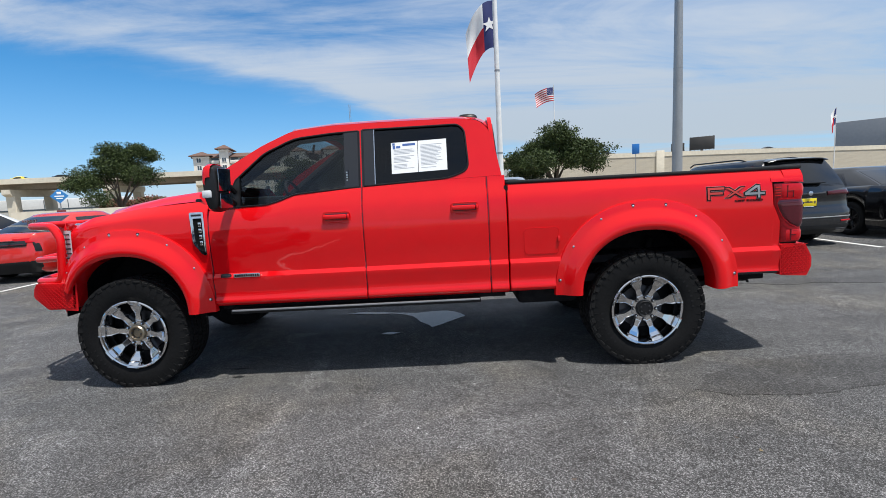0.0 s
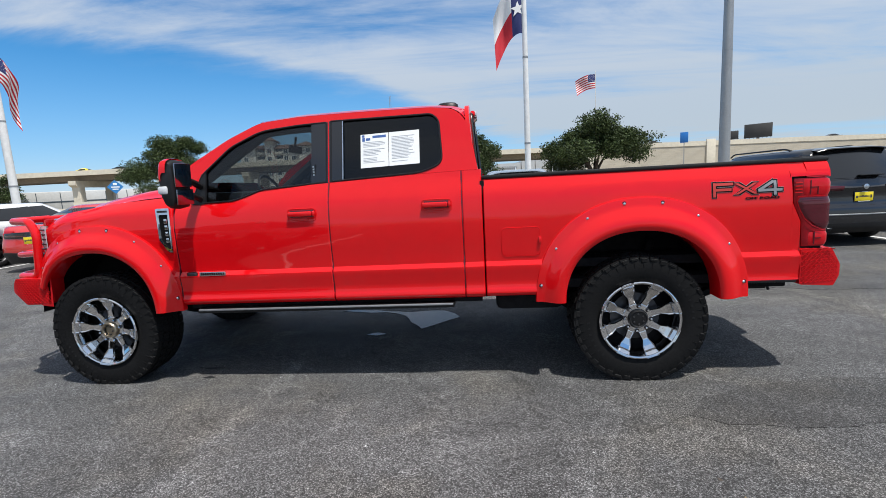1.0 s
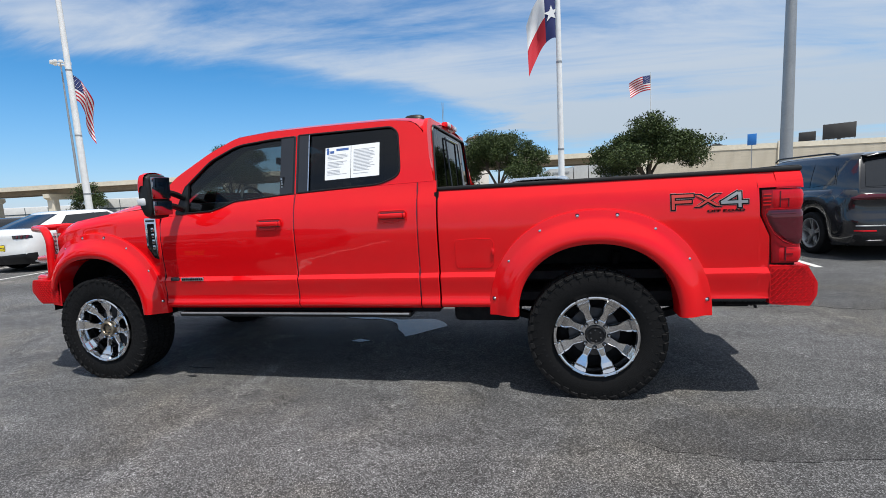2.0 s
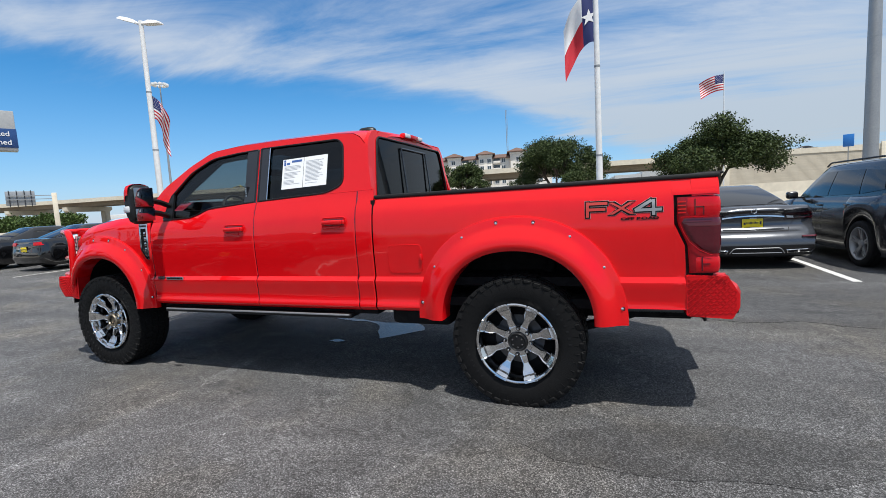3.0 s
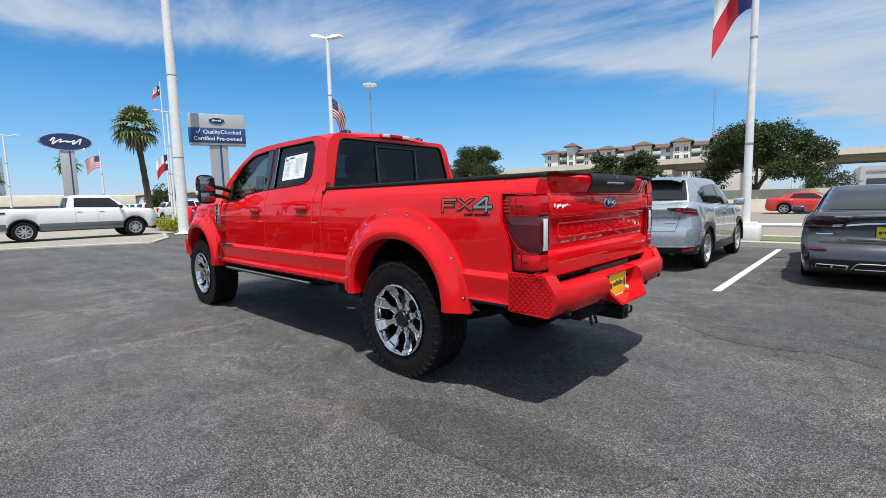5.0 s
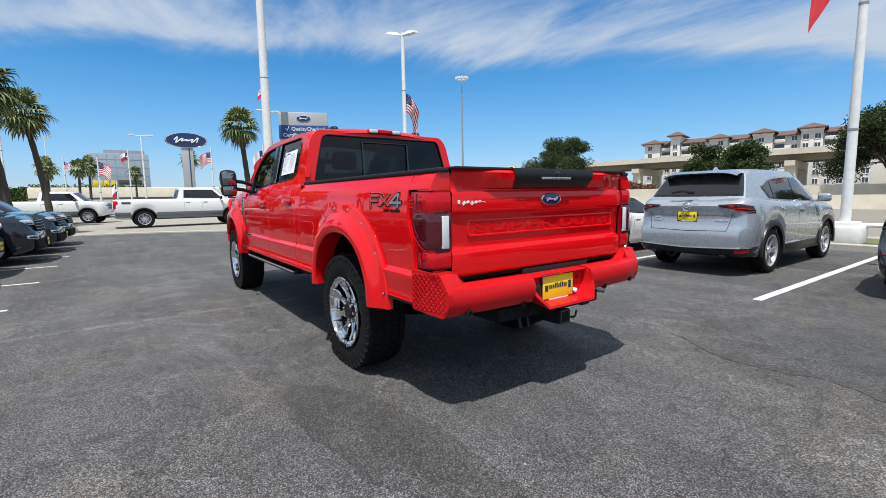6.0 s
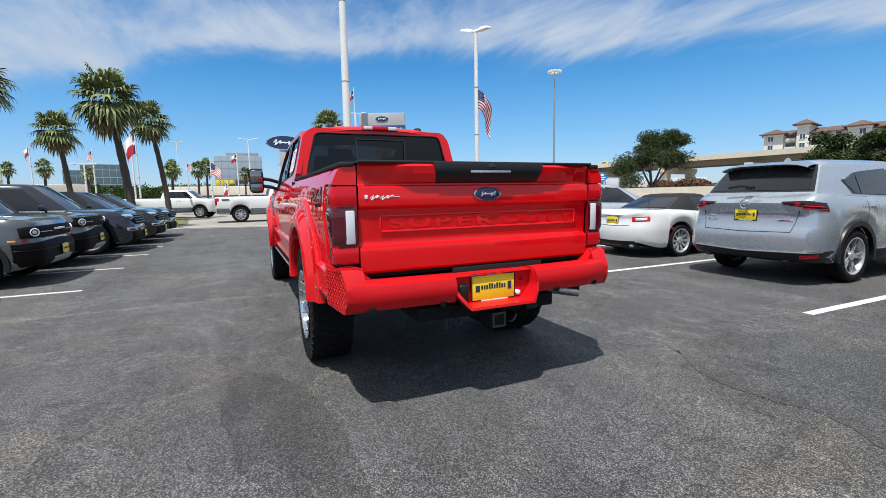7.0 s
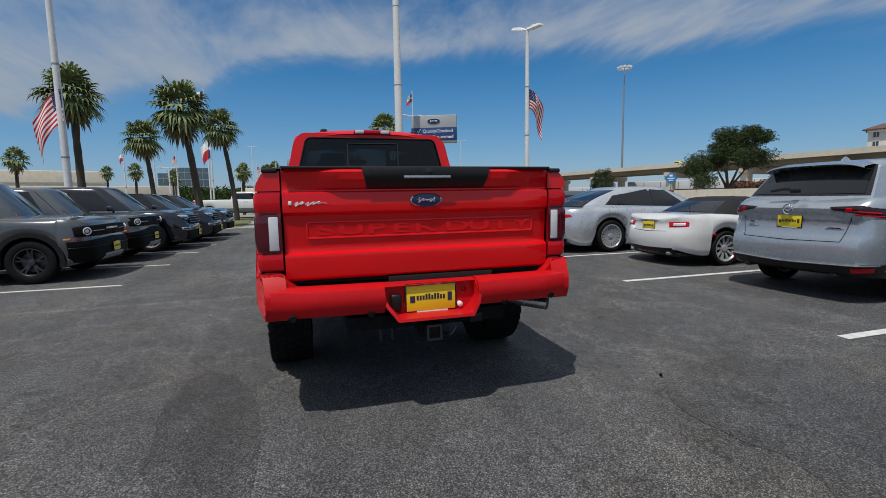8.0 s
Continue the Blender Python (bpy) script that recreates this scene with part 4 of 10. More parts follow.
    # tail lamp: a lens that wraps round the corner of the bed
    def lens(nm, z0, z1, x_in, lift, material, parent, y_in=0.838, rows_n=9, x_stop=None, label=""):
        bm = bmesh.new()
        rows = []
        for q, z in enumerate(span(z0, z1, rows_n)):
            xi = x_in(z)
            r_c = 0.045
            line2 = [(xi, 0.930), (xi, 0.968), (xi + 0.012, 0.976)]
            line2 += [(x, 0.977) for x in span(xi + 0.03, 2.650, 4)] if xi < 2.61 else [(xi + 0.012 + (2.650 - xi - 0.012) * k / 4, 0.977) for k in range(1, 5)]
            line2 += [(2.650 + r_c * math.sin(radians(t)), 0.932 + r_c * math.cos(radians(t))) for t in (22, 45, 68, 90)]
            line2 += [(2.6955, y) for y in span(0.915, y_in, 3)] + [(2.67, y_in)]
            if x_stop:
                line2 = [p for p in line2 if p[0] <= x_stop]
            cen = Vector((2.60, 0.90))
            inset = 0.006 if q in (0, rows_n - 1) else 0.0
            rows.append([(p[0] + (lift - inset) * (1 if p[0] > 2.68 else 0.3 if p[0] > 2.64 else 0), s * (p[1] + (lift - inset) * (1 if p[1] > 0.96 else 0.4)), z) for p in line2])
        sheet(bm, rows)
        return part(nm, bm, material, parent, label, sharp=35)

    def lamp_edge(z):
        return lerp([(0.905, 2.536), (1.070, 2.526), (1.075, 2.525), (1.200, 2.473), (1.36, 2.472)], z)
    lamp = lens("tail_lamp", 0.906, 1.352, lamp_edge, 0.0, M_LAMP_DEEP, truck, rows_n=17, label="red tail lamp with a smoked band and clear reversing lens")
    lens("upper_lens", 1.240, 1.346, lambda z: 2.520, 0.006, M_LAMP_RED, lamp, rows_n=5)
    lens("smoked_lens", 1.024, 1.228, lambda z: lerp([(1.024, 2.640), (1.05, 2.590), (1.10, 2.540), (1.16, 2.508), (1.21, 2.492), (1.228, 2.496)], z), 0.008, M_LAMP_DARK, lamp, rows_n=9)
    lens("lower_lens", 0.915, 1.010, lambda z: 2.560, 0.004, M_LAMP_RED, lamp, rows_n=5)
    for x0, x1, z0, z1 in ((2.560, 2.566, 1.246, 1.340), (2.566, 2.610, 1.290, 1.296), (2.604, 2.610, 1.246, 1.296), (2.596, 2.603, 0.920, 1.004), (2.603, 2.640, 0.958, 0.964)):
        bm = bmesh.new()
        bx(bm, x0, x1, s * 0.9835 - 0.0016, s * 0.9835 + 0.0016, z0, z1)
        part("lens_divider", bm, M_LAMP_DARK, lamp)
    for z in span(1.262, 1.325, 4):
        bm = bmesh.new()
        bx(bm, 2.474, 2.516, s * 0.978 - 0.004, s * 0.978 + 0.004, z - 0.0035, z + 0.0035)
        part("lens_rib", bm, M_RED, lamp)
    for z in span(1.06, 1.205, 7):
        bm = bmesh.new()
        xa = lerp([(1.024, 2.640), (1.05, 2.590), (1.10, 2.540), (1.16, 2.508), (1.21, 2.492)], z) + 0.014
        bx(bm, xa, 2.645, s * 0.9842 - 0.0014, s * 0.9842 + 0.0014, z - 0.0018, z + 0.0018)
        part("lens_rib", bm, M_LAMP_DARK, lamp)
    for z in (1.234, 1.017):
        bm = bmesh.new()
        bx(bm, 2.6955, 2.7005, s * 0.90 - 0.05, s * 0.90 + 0.04, z - 0.003, z + 0.003)
        part("lens_rib", bm, M_BLACK_GLOSS, lamp)
    bm = bmesh.new()
    bx(bm, 2.694, 2.706, s * 0.880 - 0.028, s * 0.880 + 0.026, 1.022, 1.214, 0.007)
    part("reversing_lens", bm, M_LAMP_CLEAR, lamp, "clear reversing lens")
    bm = bmesh.new()
    plate(bm, fillet([(2.452, 1.368), (2.452, 1.195), (2.506, 1.070), (2.516, 0.888), (2.66, 0.888), (2.66, 1.368)], 0.012, 3), [], lambda x, z: (x, s * 0.958, z), (0, -s * 0.10, 0))
    part("lamp_gap", bm, M_UNDER, lamp)
    # bead round the smoked band
    bm = bmesh.new()
    bead = [(2.488, 1.236), (2.484, 1.20), (2.502, 1.15), (2.534, 1.09), (2.584, 1.043), (2.634, 1.018), (2.652, 1.013)]
    tube(bm, [(x, s * 0.9865, z) for x, z in [(2.652, 1.236)] + bead], 0.0017, 5)
    part("lamp_bead", bm, M_LAMP_RED, lamp)

    # chrome-framed fender vent
    vent = fillet([(-2.005, 1.372), (-1.895, 1.372), (-1.888, 1.035), (-1.925, 1.045), (-1.985, 1.135)], 0.012, 3)
    inner = fillet([(-1.975, 1.325), (-1.905, 1.325), (-1.900, 1.065), (-1.925, 1.07), (-1.965, 1.145)], 0.01, 3)
    bm = bmesh.new()
    plate(bm, vent, [inner], lambda x, z: (x, s * (lerp(SECT, z) + 0.014), z), (0, -s * 0.02, 0))
    vent_ob = part("fender_vent", bm, M_CHROME, truck, "chrome-framed black fender vent")
    bm = bmesh.new()
    plate(bm, inner, [], lambda x, z: (x, s * (lerp(SECT, z) + 0.006), z), (0, -s * 0.012, 0))
    part("vent_mesh", bm, M_GRILLE, vent_ob)
    bits("raised_badge", [(-1.935, -1.910, s * 0.994 - 0.008, s * 0.994 + 0.008, 1.115 + 0.048 * k, 1.150 + 0.048 * k) for k in range(4)], M_CHROME, vent_ob, 0.003)
    bits("raised_badge", [(-1.985 + 0.013 * k, -1.977 + 0.013 * k, s * 0.982 - 0.012, s * 0.982 + 0.012, 1.342, 1.356) for k in range(6)], M_DARKMETAL, vent_ob)
    # engine badge low on the front door
    bm = bmesh.new()
    bx(bm, -1.70, -1.49, s * 1.002 - 0.006, s * 1.002 + 0.006, 0.868 - 0.019, 0.868 + 0.012, 0.004)
    badge = part("door_badge", bm, M_ALU, door_f, "silver and black engine badge")
    bits("badge_mark", [(-1.688 + 0.0176 * k, -1.677 + 0.0176 * k, s * 1.003 - 0.008, s * 1.003 + 0.008, 0.856, 0.874) for k in range(11)], M_BLACK_GLOSS, door_f)
    bm = bmesh.new()
    bx(bm, -1.80, -1.72, s * 1.000 - 0.006, s * 1.000 + 0.006, 0.846, 0.882, 0.012)
    part("badge_mark", bm, M_DARKMETAL, door_f)

# fuel flap on the left flank only
bm = bmesh.new()
plate(bm, fillet([(0.575, 0.915), (0.835, 0.915), (0.835, 1.110), (0.575, 1.110)], 0.035, 5), [], lambda x, z: (x, -(lerp(SECT, z) + 0.003), z), (0, 0.012, 0))
flap = part("fuel_flap", bm, M_RED, truck)
bm = bmesh.new()
loop = fillet([(0.572, 0.912), (0.838, 0.912), (0.838, 1.113), (0.572, 1.113)], 0.036, 5)
tube(bm, [(x, -(lerp(SECT, z) + 0.001), z) for x, z in loop + loop[:1]], 0.0032, 5)
part("flap_gap", bm, M_RED, flap)
bm = bmesh.new()
bx(bm, 0.825, 0.845, -1.003, -0.985, 1.00, 1.045, 0.004)
part("flap_catch", bm, M_RED, flap)

# off-road decals on both bed sides
for s in (-1, 1):
    m = FACE_LEFT if s < 0 else Matrix(((-1, 0, 0, 0), (0, 0, 1, 0), (0, 1, 0, 0), (0, 0, 0, 1)))
    # each letter is drawn in bars: pale edge, black outline, coloured face
    bars = {"F": [(-0.196, -0.040, -0.196, 0.036), (-0.196, 0.034, -0.088, 0.034), (-0.196, -0.002, -0.100, -0.002)],
            "X": [(-0.060, -0.036, 0.060, 0.036), (-0.060, 0.036, 0.060, -0.036)],
            "4": [(0.160, 0.036, 0.082, -0.012), (0.082, -0.016, 0.212, -0.016), (0.176, 0.036, 0.176, -0.040)]}
    for letter, strokes in bars.items():
        for wide, lift, mt in ((0.0172, 0.0016, M_SIGNGREY), (0.0160, 0.0030, M_GRILLE), (0.0086, 0.0044, M_GALV if letter == "4" else M_DECALRED)):
            bm = bmesh.new()
            for q, (u0, v0, u1, v1) in enumerate(strokes):
                d = Vector((u1 - u0, v1 - v0)).normalized()
                nn = Vector((-d.y, d.x)) * wide
                if letter == "X":
                    nn = Vector((wide * 1.45, 0))
                e = d * (wide if letter != "X" else wide * 0.35)
                if letter == "X":
                    e = Vector((d.x / max(0.3, abs(d.y)) * 0.0, math.copysign((wide - 0.0085) * 0.9, d.y)))
                a, b = Vector((u0, v0)) - e, Vector((u1, v1)) + e
                rows = []
                for k in span(0, 1, 9):
                    p = a.lerp(b, k)
                    rows.append([(2.170 - s * c.x, s * (lerp(SECT, 1.305 + c.y) + lift + 0.0003 * q), 1.305 + c.y) for c in (p - nn, p - nn * 0.33, p + nn * 0.33, p + nn)])
                sheet(bm, rows)
            part("decal", bm, mt, truck, smooth=False)
    tagged(words("decal", "OFF ROAD", 0.022, Matrix.Translation((2.170 + 0.10 * (-s), s * 0.9905, 1.305 - 0.066)) @ m, M_GRILLE, truck, 0.001, 1.95, 0.0008), kind="stuff")

# hood: raised in the middle, its front edge rounded down to the grille
bm = bmesh.new()
rows = []
for x in [-3.145, -3.13, -3.09, -3.0, -2.8, -2.5, -2.2, -2.0, -1.93]:
    row = []
    drop = lerp([(-3.145, 0.10), (-3.13, 0.055), (-3.09, 0.02), (-3.0, 0.0)], x)
    for u in span(-1, 1, 25):
        half = lerp([(-3.145, 0.78), (-3.0, 0.83), (-2.6, 0.885), (-1.9, 0.885)], x)
        base = lerp([(-3.145, 1.30), (-3.0, 1.345), (-2.4, 1.435), (-1.93, 1.462)], x)
        bulge = lerp([(-3.145, 0.05), (-2.9, 0.075), (-1.93, 0.085)], x)
        au = abs(u)
        k = 1.0 if au < 0.50 else max(0.0, 1 - (au - 0.50) / 0.16) ** 0.8 if au < 0.66 else 0.0
        crown = 0.018 * (1 - u * u)
        row.append((x + 0.05 * u * u, u * half, base + crown + bulge * k - drop))
    rows.append(row)
sheet(bm, rows)
part("hood", bm, M_RED, truck, sharp=50)
# cowl and windscreen
bm = bmesh.new()
bx(bm, -1.99, -1.80, -0.90, 0.90, 1.40, 1.475, 0.01)
part("cowl", bm, M_BLACK_TRIM, truck)
bm = bmesh.new()
rows = []
for k in span(0, 1, 7):
    x0, z0, hw = -1.93 + 0.74 * k, 1.475 + 0.510 * k, 0.895 - 0.125 * k
    rows.append([(x0 - 0.09 * (1 - u * u), u * hw, z0 + 0.02 * (1 - u * u)) for u in span(-1, 1, 11)])
sheet(bm, rows)
part("windscreen", bm, M_LENS_GLASS, truck)
# roof
bm = bmesh.new()
rows = []
ROOF_EDGE = [(-1.20, 1.970), (-0.90, 1.994), (-0.50, 2.000), (0.10, 1.996), (0.25, 1.978), (0.30, 1.952), (0.335, 1.915), (0.365, 1.875)]
for x in [-1.20, -1.1, -0.9, -0.6, -0.3, 0.0, 0.15, 0.25, 0.30, 0.335, 0.365]:
    ze = lerp(ROOF_EDGE, x)
    rise = lerp([(-1.20, 0.066), (-0.9, 0.080), (0.1, 0.080), (0.25, 0.080), (0.30, 0.096), (0.335, 0.116), (0.365, 0.126)], x)
    row = []
    for u in span(-1, 1, 21):
        xx = x - (0.10 * (1 - u * u) if x < -1.0 else 0) + (0.03 * (1 - u * u) if x > 0.3 else 0)
        row.append((xx, u * (upper_y(ze) + 0.001), ze + rise * (1 - abs(u) ** 3.2)))
    rows.append(row)
sheet(bm, rows)
part("roof", bm, M_RED, truck, sharp=60)
# cab back with the rear window
bm = bmesh.new()
back_out = fillet([(-0.915, 1.30), (0.915, 1.30), (0.905, 1.52), (0.815, 1.92), (0.735, 2.005), (-0.735, 2.005), (-0.815, 1.92), (-0.905, 1.52)], [0.01, 0.01, 0.03, 0.06, 0.05, 0.05, 0.06, 0.03], 4)
back_win = fillet([(-0.81, 1.44), (0.81, 1.44), (0.775, 1.62), (0.69, 1.955), (-0.69, 1.955), (-0.775, 1.62)], [0.04, 0.04, 0.03, 0.06, 0.06, 0.03], 4)


def back_lay(y, z):
    return (0.432 - 0.10 * max(0, z - 1.45) ** 1.1 - 0.10 * max(0, abs(y) - 0.62) ** 1.2, y, z)


plate(bm, back_out, [back_win], back_lay, (-0.03, 0, 0))
back = part("cab_back", bm, M_RED, truck, sharp=25)
bm = bmesh.new()
plate(bm, back_win, [], lambda y, z: Vector(back_lay(y, z)) - Vector((0.008, 0, 0)), (-0.004, 0, 0))
part("back_window", bm, M_TINT_REAR, back, "dark rear window with a sliding middle pane")
bm = bmesh.new()
for y in (-0.27, 0.27):
    tube(bm, [Vector(back_lay(y, z)) + Vector((0.002, 0, 0)) for z in span(1.46, 1.90, 5)], 0.008, 6)
tube(bm, [Vector(back_lay(y, 1.90)) + Vector((0.002, 0, 0)) for y in span(-0.27, 0.27, 5)], 0.008, 6)
part("slider_frame", bm, M_BLACK_GLOSS, back)
bm = bmesh.new()
tube(bm, [Vector(back_lay(y, z)) + Vector((0.003, 0, 0)) for y, z in back_win + back_win[:1]], 0.008, 6)
part("window_seal", bm, M_BLACK_TRIM, back)
# high brake lamp between two cargo lamps
bm = bmesh.new()
bx(bm, 0.350, 0.405, -0.20, 0.20, 1.995, 2.045, 0.016)
high_lamp = part("high_brake_lamp", bm, M_RED, truck)
for y0, y1, mt, nm in ((-0.185, -0.088, M_LAMP_CLEAR, "cargo_lamp"), (-0.086, 0.086, M_LAMP_RED, "brake_lens"), (0.088, 0.185, M_LAMP_CLEAR, "cargo_lamp")):
    bm = bmesh.new()
    bx(bm, 0.38, 0.415, y0, y1, 2.002, 2.040, 0.008)
    part(nm, bm, mt, high_lamp)
for y in (-0.50, 0.50):
    bm = bmesh.new()
    rings(bm, [[(0.20 + a * math.cos(t), y + b * math.sin(t), z) for t in (2 * math.pi * i / 16 for i in range(16))] for a, b, z in ((0.085, 0.045, 2.03), (0.080, 0.040, 2.052), (0.06, 0.028, 2.066), (0.03, 0.012, 2.070))])
    part("roof_antenna", bm, M_BLACK_TRIM, truck)

# bed: floor, inner walls, rail caps, soft cover
bm = bmesh.new()
bx(bm, 0.45, 2.66, -0.86, 0.86, 0.80, 0.86)
bx(bm, 0.45, 0.50, -0.90, 0.90, 0.62, 1.44)
part("bed_floor", bm, M_UNDER, truck)
for s in (-1, 1):
    bm = bmesh.new()
    bx(bm, 0.45, 2.700, s * 0.885 - 0.045, s * 0.885 + 0.040, 1.458, 1.486, 0.010)
    part("rail_cap", bm, M_BLACK_SOFT, truck)
bm = bmesh.new()
rows = [[(x, y, 1.478 + 0.010 * (1 - (y / 0.86) ** 2) + 0.004 * math.sin(x * 7)) for y in span(-0.85, 0.85, 9)] for x in span(0.46, 2.70, 14)]
sheet(bm, rows)
part("bed_cover", bm, M_BLACK_SOFT, truck, "black soft bed cover")
# rear body posts beside the tailgate
for s in (-1, 1):
    bm = bmesh.new()
    plate(bm, [(0.836, 1.357), (0.968, 1.357), (0.960, 1.400), (0.938, 1.440), (0.914, 1.466), (0.836, 1.466)], [], lambda y, z: (2.688, s * y, z), (-0.14, 0, 0))
    part("bed_corner", bm, M_RED, truck)
    bm = bmesh.new()
    bx(bm, 2.525, 2.670, s * 0.900 - 0.05, s * 0.900 + 0.04, 0.70, 0.898, 0.010)
    part("bed_corner", bm, M_RED, truck)

# tailgate
GATE = [(0.840, 2.672), (0.856, 2.694), (0.90, 2.702), (0.978, 2.706), (0.990, 2.704), (1.006, 2.676), (1.02, 2.672), (1.05, 2.676), (1.205, 2.684), (1.216, 2.686), (1.236, 2.708),
        (1.25, 2.710), (1.336, 2.708), (1.346, 2.706), (1.354, 2.694), (1.362, 2.694), (1.372, 2.712), (1.42, 2.744), (1.462, 2.750), (1.480, 2.732)]
bm = bmesh.new()
rows = []
for z, x in GATE:
    row = []
    for u in span(-1, 1, 57):
        y = 0.828 * u
        xx = x
        # the overhanging lip swings up and dies away towards each end, over a hollow
        if z > 1.36:
            k = min(1.0, max(0.0, (abs(y) - 0.50) / 0.26))
            xx = x - max(0.0, x - 2.690) * (k * k * (3 - 2 * k)) * (1.0 if z < 1.45 else 0.75)
        row.append((xx - 0.012 * abs(u) ** 20, y, z))
    rows.append(row)
rows = [[(x - 0.05, y, z) for x, y, z in rows[0]]] + rows + [[(x - 0.06, y, z) for x, y, z in rows[-1]]]
sheet(bm, rows)
gate = part("tailgate", bm, M_RED, truck, "red tailgate with raised lettering and a black upper panel", sharp=24)
bm = bmesh.new()
bx(bm, 2.58, 2.645, -0.845, 0.845, 0.70, 1.46)
part("gate_gap", bm, M_UNDER, gate)
bm = bmesh.new()
bx(bm, 2.60, 2.660, -0.845, 0.845, 0.745, 0.826, 0.01)
part("rear_sill", bm, M_RED_SATIN, truck)
# added plate: keeps sun from leaking between gate and bumper into the shadow
bm = bmesh.new()
bx(bm, 2.58, 2.735, -0.92, 0.92, 0.700, 0.742, 0.006)
part("tail_crossmember", bm, M_UNDER, truck)
bm = bmesh.new()
bx(bm, 2.655, 2.690, -0.24, 0.44, 0.780, 0.836, 0.005)
part("sill_pad", bm, M_BLACK_SOFT, truck)
bm = bmesh.new()
rows = [[(x + 0.006, y + (0.035 * (1.48 - z) / 0.135) * (1 if y < 0 else -1) * (1 if abs(y) > 0.3 else 0), z) for y in span(-0.385, 0.40, 11)] for z, x in ((1.364, 2.696), (1.372, 2.712), (1.42, 2.744), (1.464, 2.750), (1.488, 2.739), (1.492, 2.67))]
sheet(bm, rows)
part("gate_panel", bm, M_BLACK_TRIM, gate, "satin black panel with a bright strip")
bm = bmesh.new()
bx(bm, 2.60, 2.738, -0.826, 0.826, 1.478, 1.494, 0.006)
part("gate_cap", bm, M_BLACK_SOFT, gate)
bm = bmesh.new()
bx(bm, 2.744, 2.762, -0.142, 0.146, 1.422, 1.439, 0.004)
part("gate_handle_strip", bm, M_ALU, gate)
bm = bmesh.new()
lathe(bm, [(0.022, 0), (0.022, 0.012), (0.014, 0.016)], 16, "x", (2.744, 0.01, 1.463))
part("rear_camera", bm, M_BLACK_GLOSS, gate)
# raised border and letters
bm = bmesh.new()
loop = fillet([(-0.70, 1.085), (0.725, 1.085), (0.725, 1.175), (-0.70, 1.175)], 0.012, 3)
tube(bm, [(2.6805, y, z) for y, z in loop + loop[:1]], 0.007, 6)
part("raised_border", bm, M_RED, gate)
for i, ch in enumerate("SUPER"):
    words("raised_letter", ch, 0.084, Matrix.Translation((2.6800, -0.600 + 0.148 * i, 1.128)) @ FACE_REAR, M_RED, gate, 0.0035, 2.6, 0.0018)
for i, ch in enumerate("DUTY"):
    words("raised_letter", ch, 0.084, Matrix.Translation((2.6800, 0.205 + 0.148 * i, 1.128)) @ FACE_REAR, M_RED, gate, 0.0035, 2.6, 0.0018)


def oval_badge(parent, cx, cy, cz, a, b, name="oval_badge"):
    """A blue oval with a bright rim and a plain pale flourish."""
    def ell(k, x):
        return [(x, cy + a * k * math.cos(t), cz + b * k * math.sin(t)) for t in (2 * math.pi * i / 36 for i in range(36))]
    bm = bmesh.new()
    rings(bm, [ell(1, cx), ell(1, cx + 0.008), ell(0.93, cx + 0.012), ell(0.90, cx + 0.008)])
    ob = part(name, bm, M_CHROME, parent, "blue oval badge with a chrome rim")
    bm = bmesh.new()
    rings(bm, [ell(0.90, cx + 0.009), ell(0.6, cx + 0.012), ell(0.1, cx + 0.013)])
    part("badge_face", bm, M_BLUE_OVAL, parent)
    bm = bmesh.new()
    tube(bm, [(cx + 0.014, cy + a * (-0.56 + 1.10 * k + 0.10 * math.sin(29 * k)), cz + b * (0.42 * math.sin(29 * k) * (0.55 + 0.45 * math.cos(6 * k)))) for k in span(0, 1, 60)], b * 0.080, 5)
    part("badge_flourish", bm, M_CHROME, parent)
    return ob


oval_badge(gate, 2.708, 0.0, 1.294, 0.098, 0.042)
# dealer's sticker: a plain white flourish
bm = bmesh.new()
for a0, ln, wv, hh in ((-0.764, 0.055, 2.0, 0.026), (-0.704, 0.075, 2.5, 0.022)):
    tube(bm, [(2.7105, a0 + ln * k + 0.5 * hh * math.sin(2 * math.pi * wv * k), 1.279 + 0.012 * k + hh * 0.62 * math.sin(2 * math.pi * wv * k) * (1 - 0.55 * k)) for k in span(0, 1, 40)], 0.0021, 4)
tube(bm, [(2.7105, -0.635 + 0.05 * k, 1.284 + 0.004 * math.sin(3 * k)) for k in span(0, 1, 8)], 0.0016, 4)
bx(bm, 2.708, 2.711, -0.795, -0.778, 1.278, 1.300, 0.001)
part("dealer_sticker", bm, M_PAPER, gate, "white signature sticker")

# rear bumper: plated ends, rolled middle bar, stepped plate holder
bm = bmesh.new()
prof = [(2.735, 0.808), (2.79, 0.806), (2.832, 0.788), (2.850, 0.748), (2.845, 0.690), (2.815, 0.640), (2.74, 0.622), (2.70, 0.640), (2.70, 0.80)]
for s in (-1, 1):
    loops = []
    for y in span(0.287, 0.935, 15):
        u = y / 0.935
        wrap = 0.055 * max(0, u - 0.78) / 0.22
        loops.append([(x - wrap * (x - 2.60) / 0.25, s * y, z + 0.012 * u) for x, z in prof])
    rings(bm, loops)
bx(bm, 2.66, 2.72, -0.30, 0.30, 0.64, 0.80, 0.005)
bumper = part("rear_bumper", bm, M_RED_SATIN, truck, "red powder-coated rear bumper with tread-plate ends")
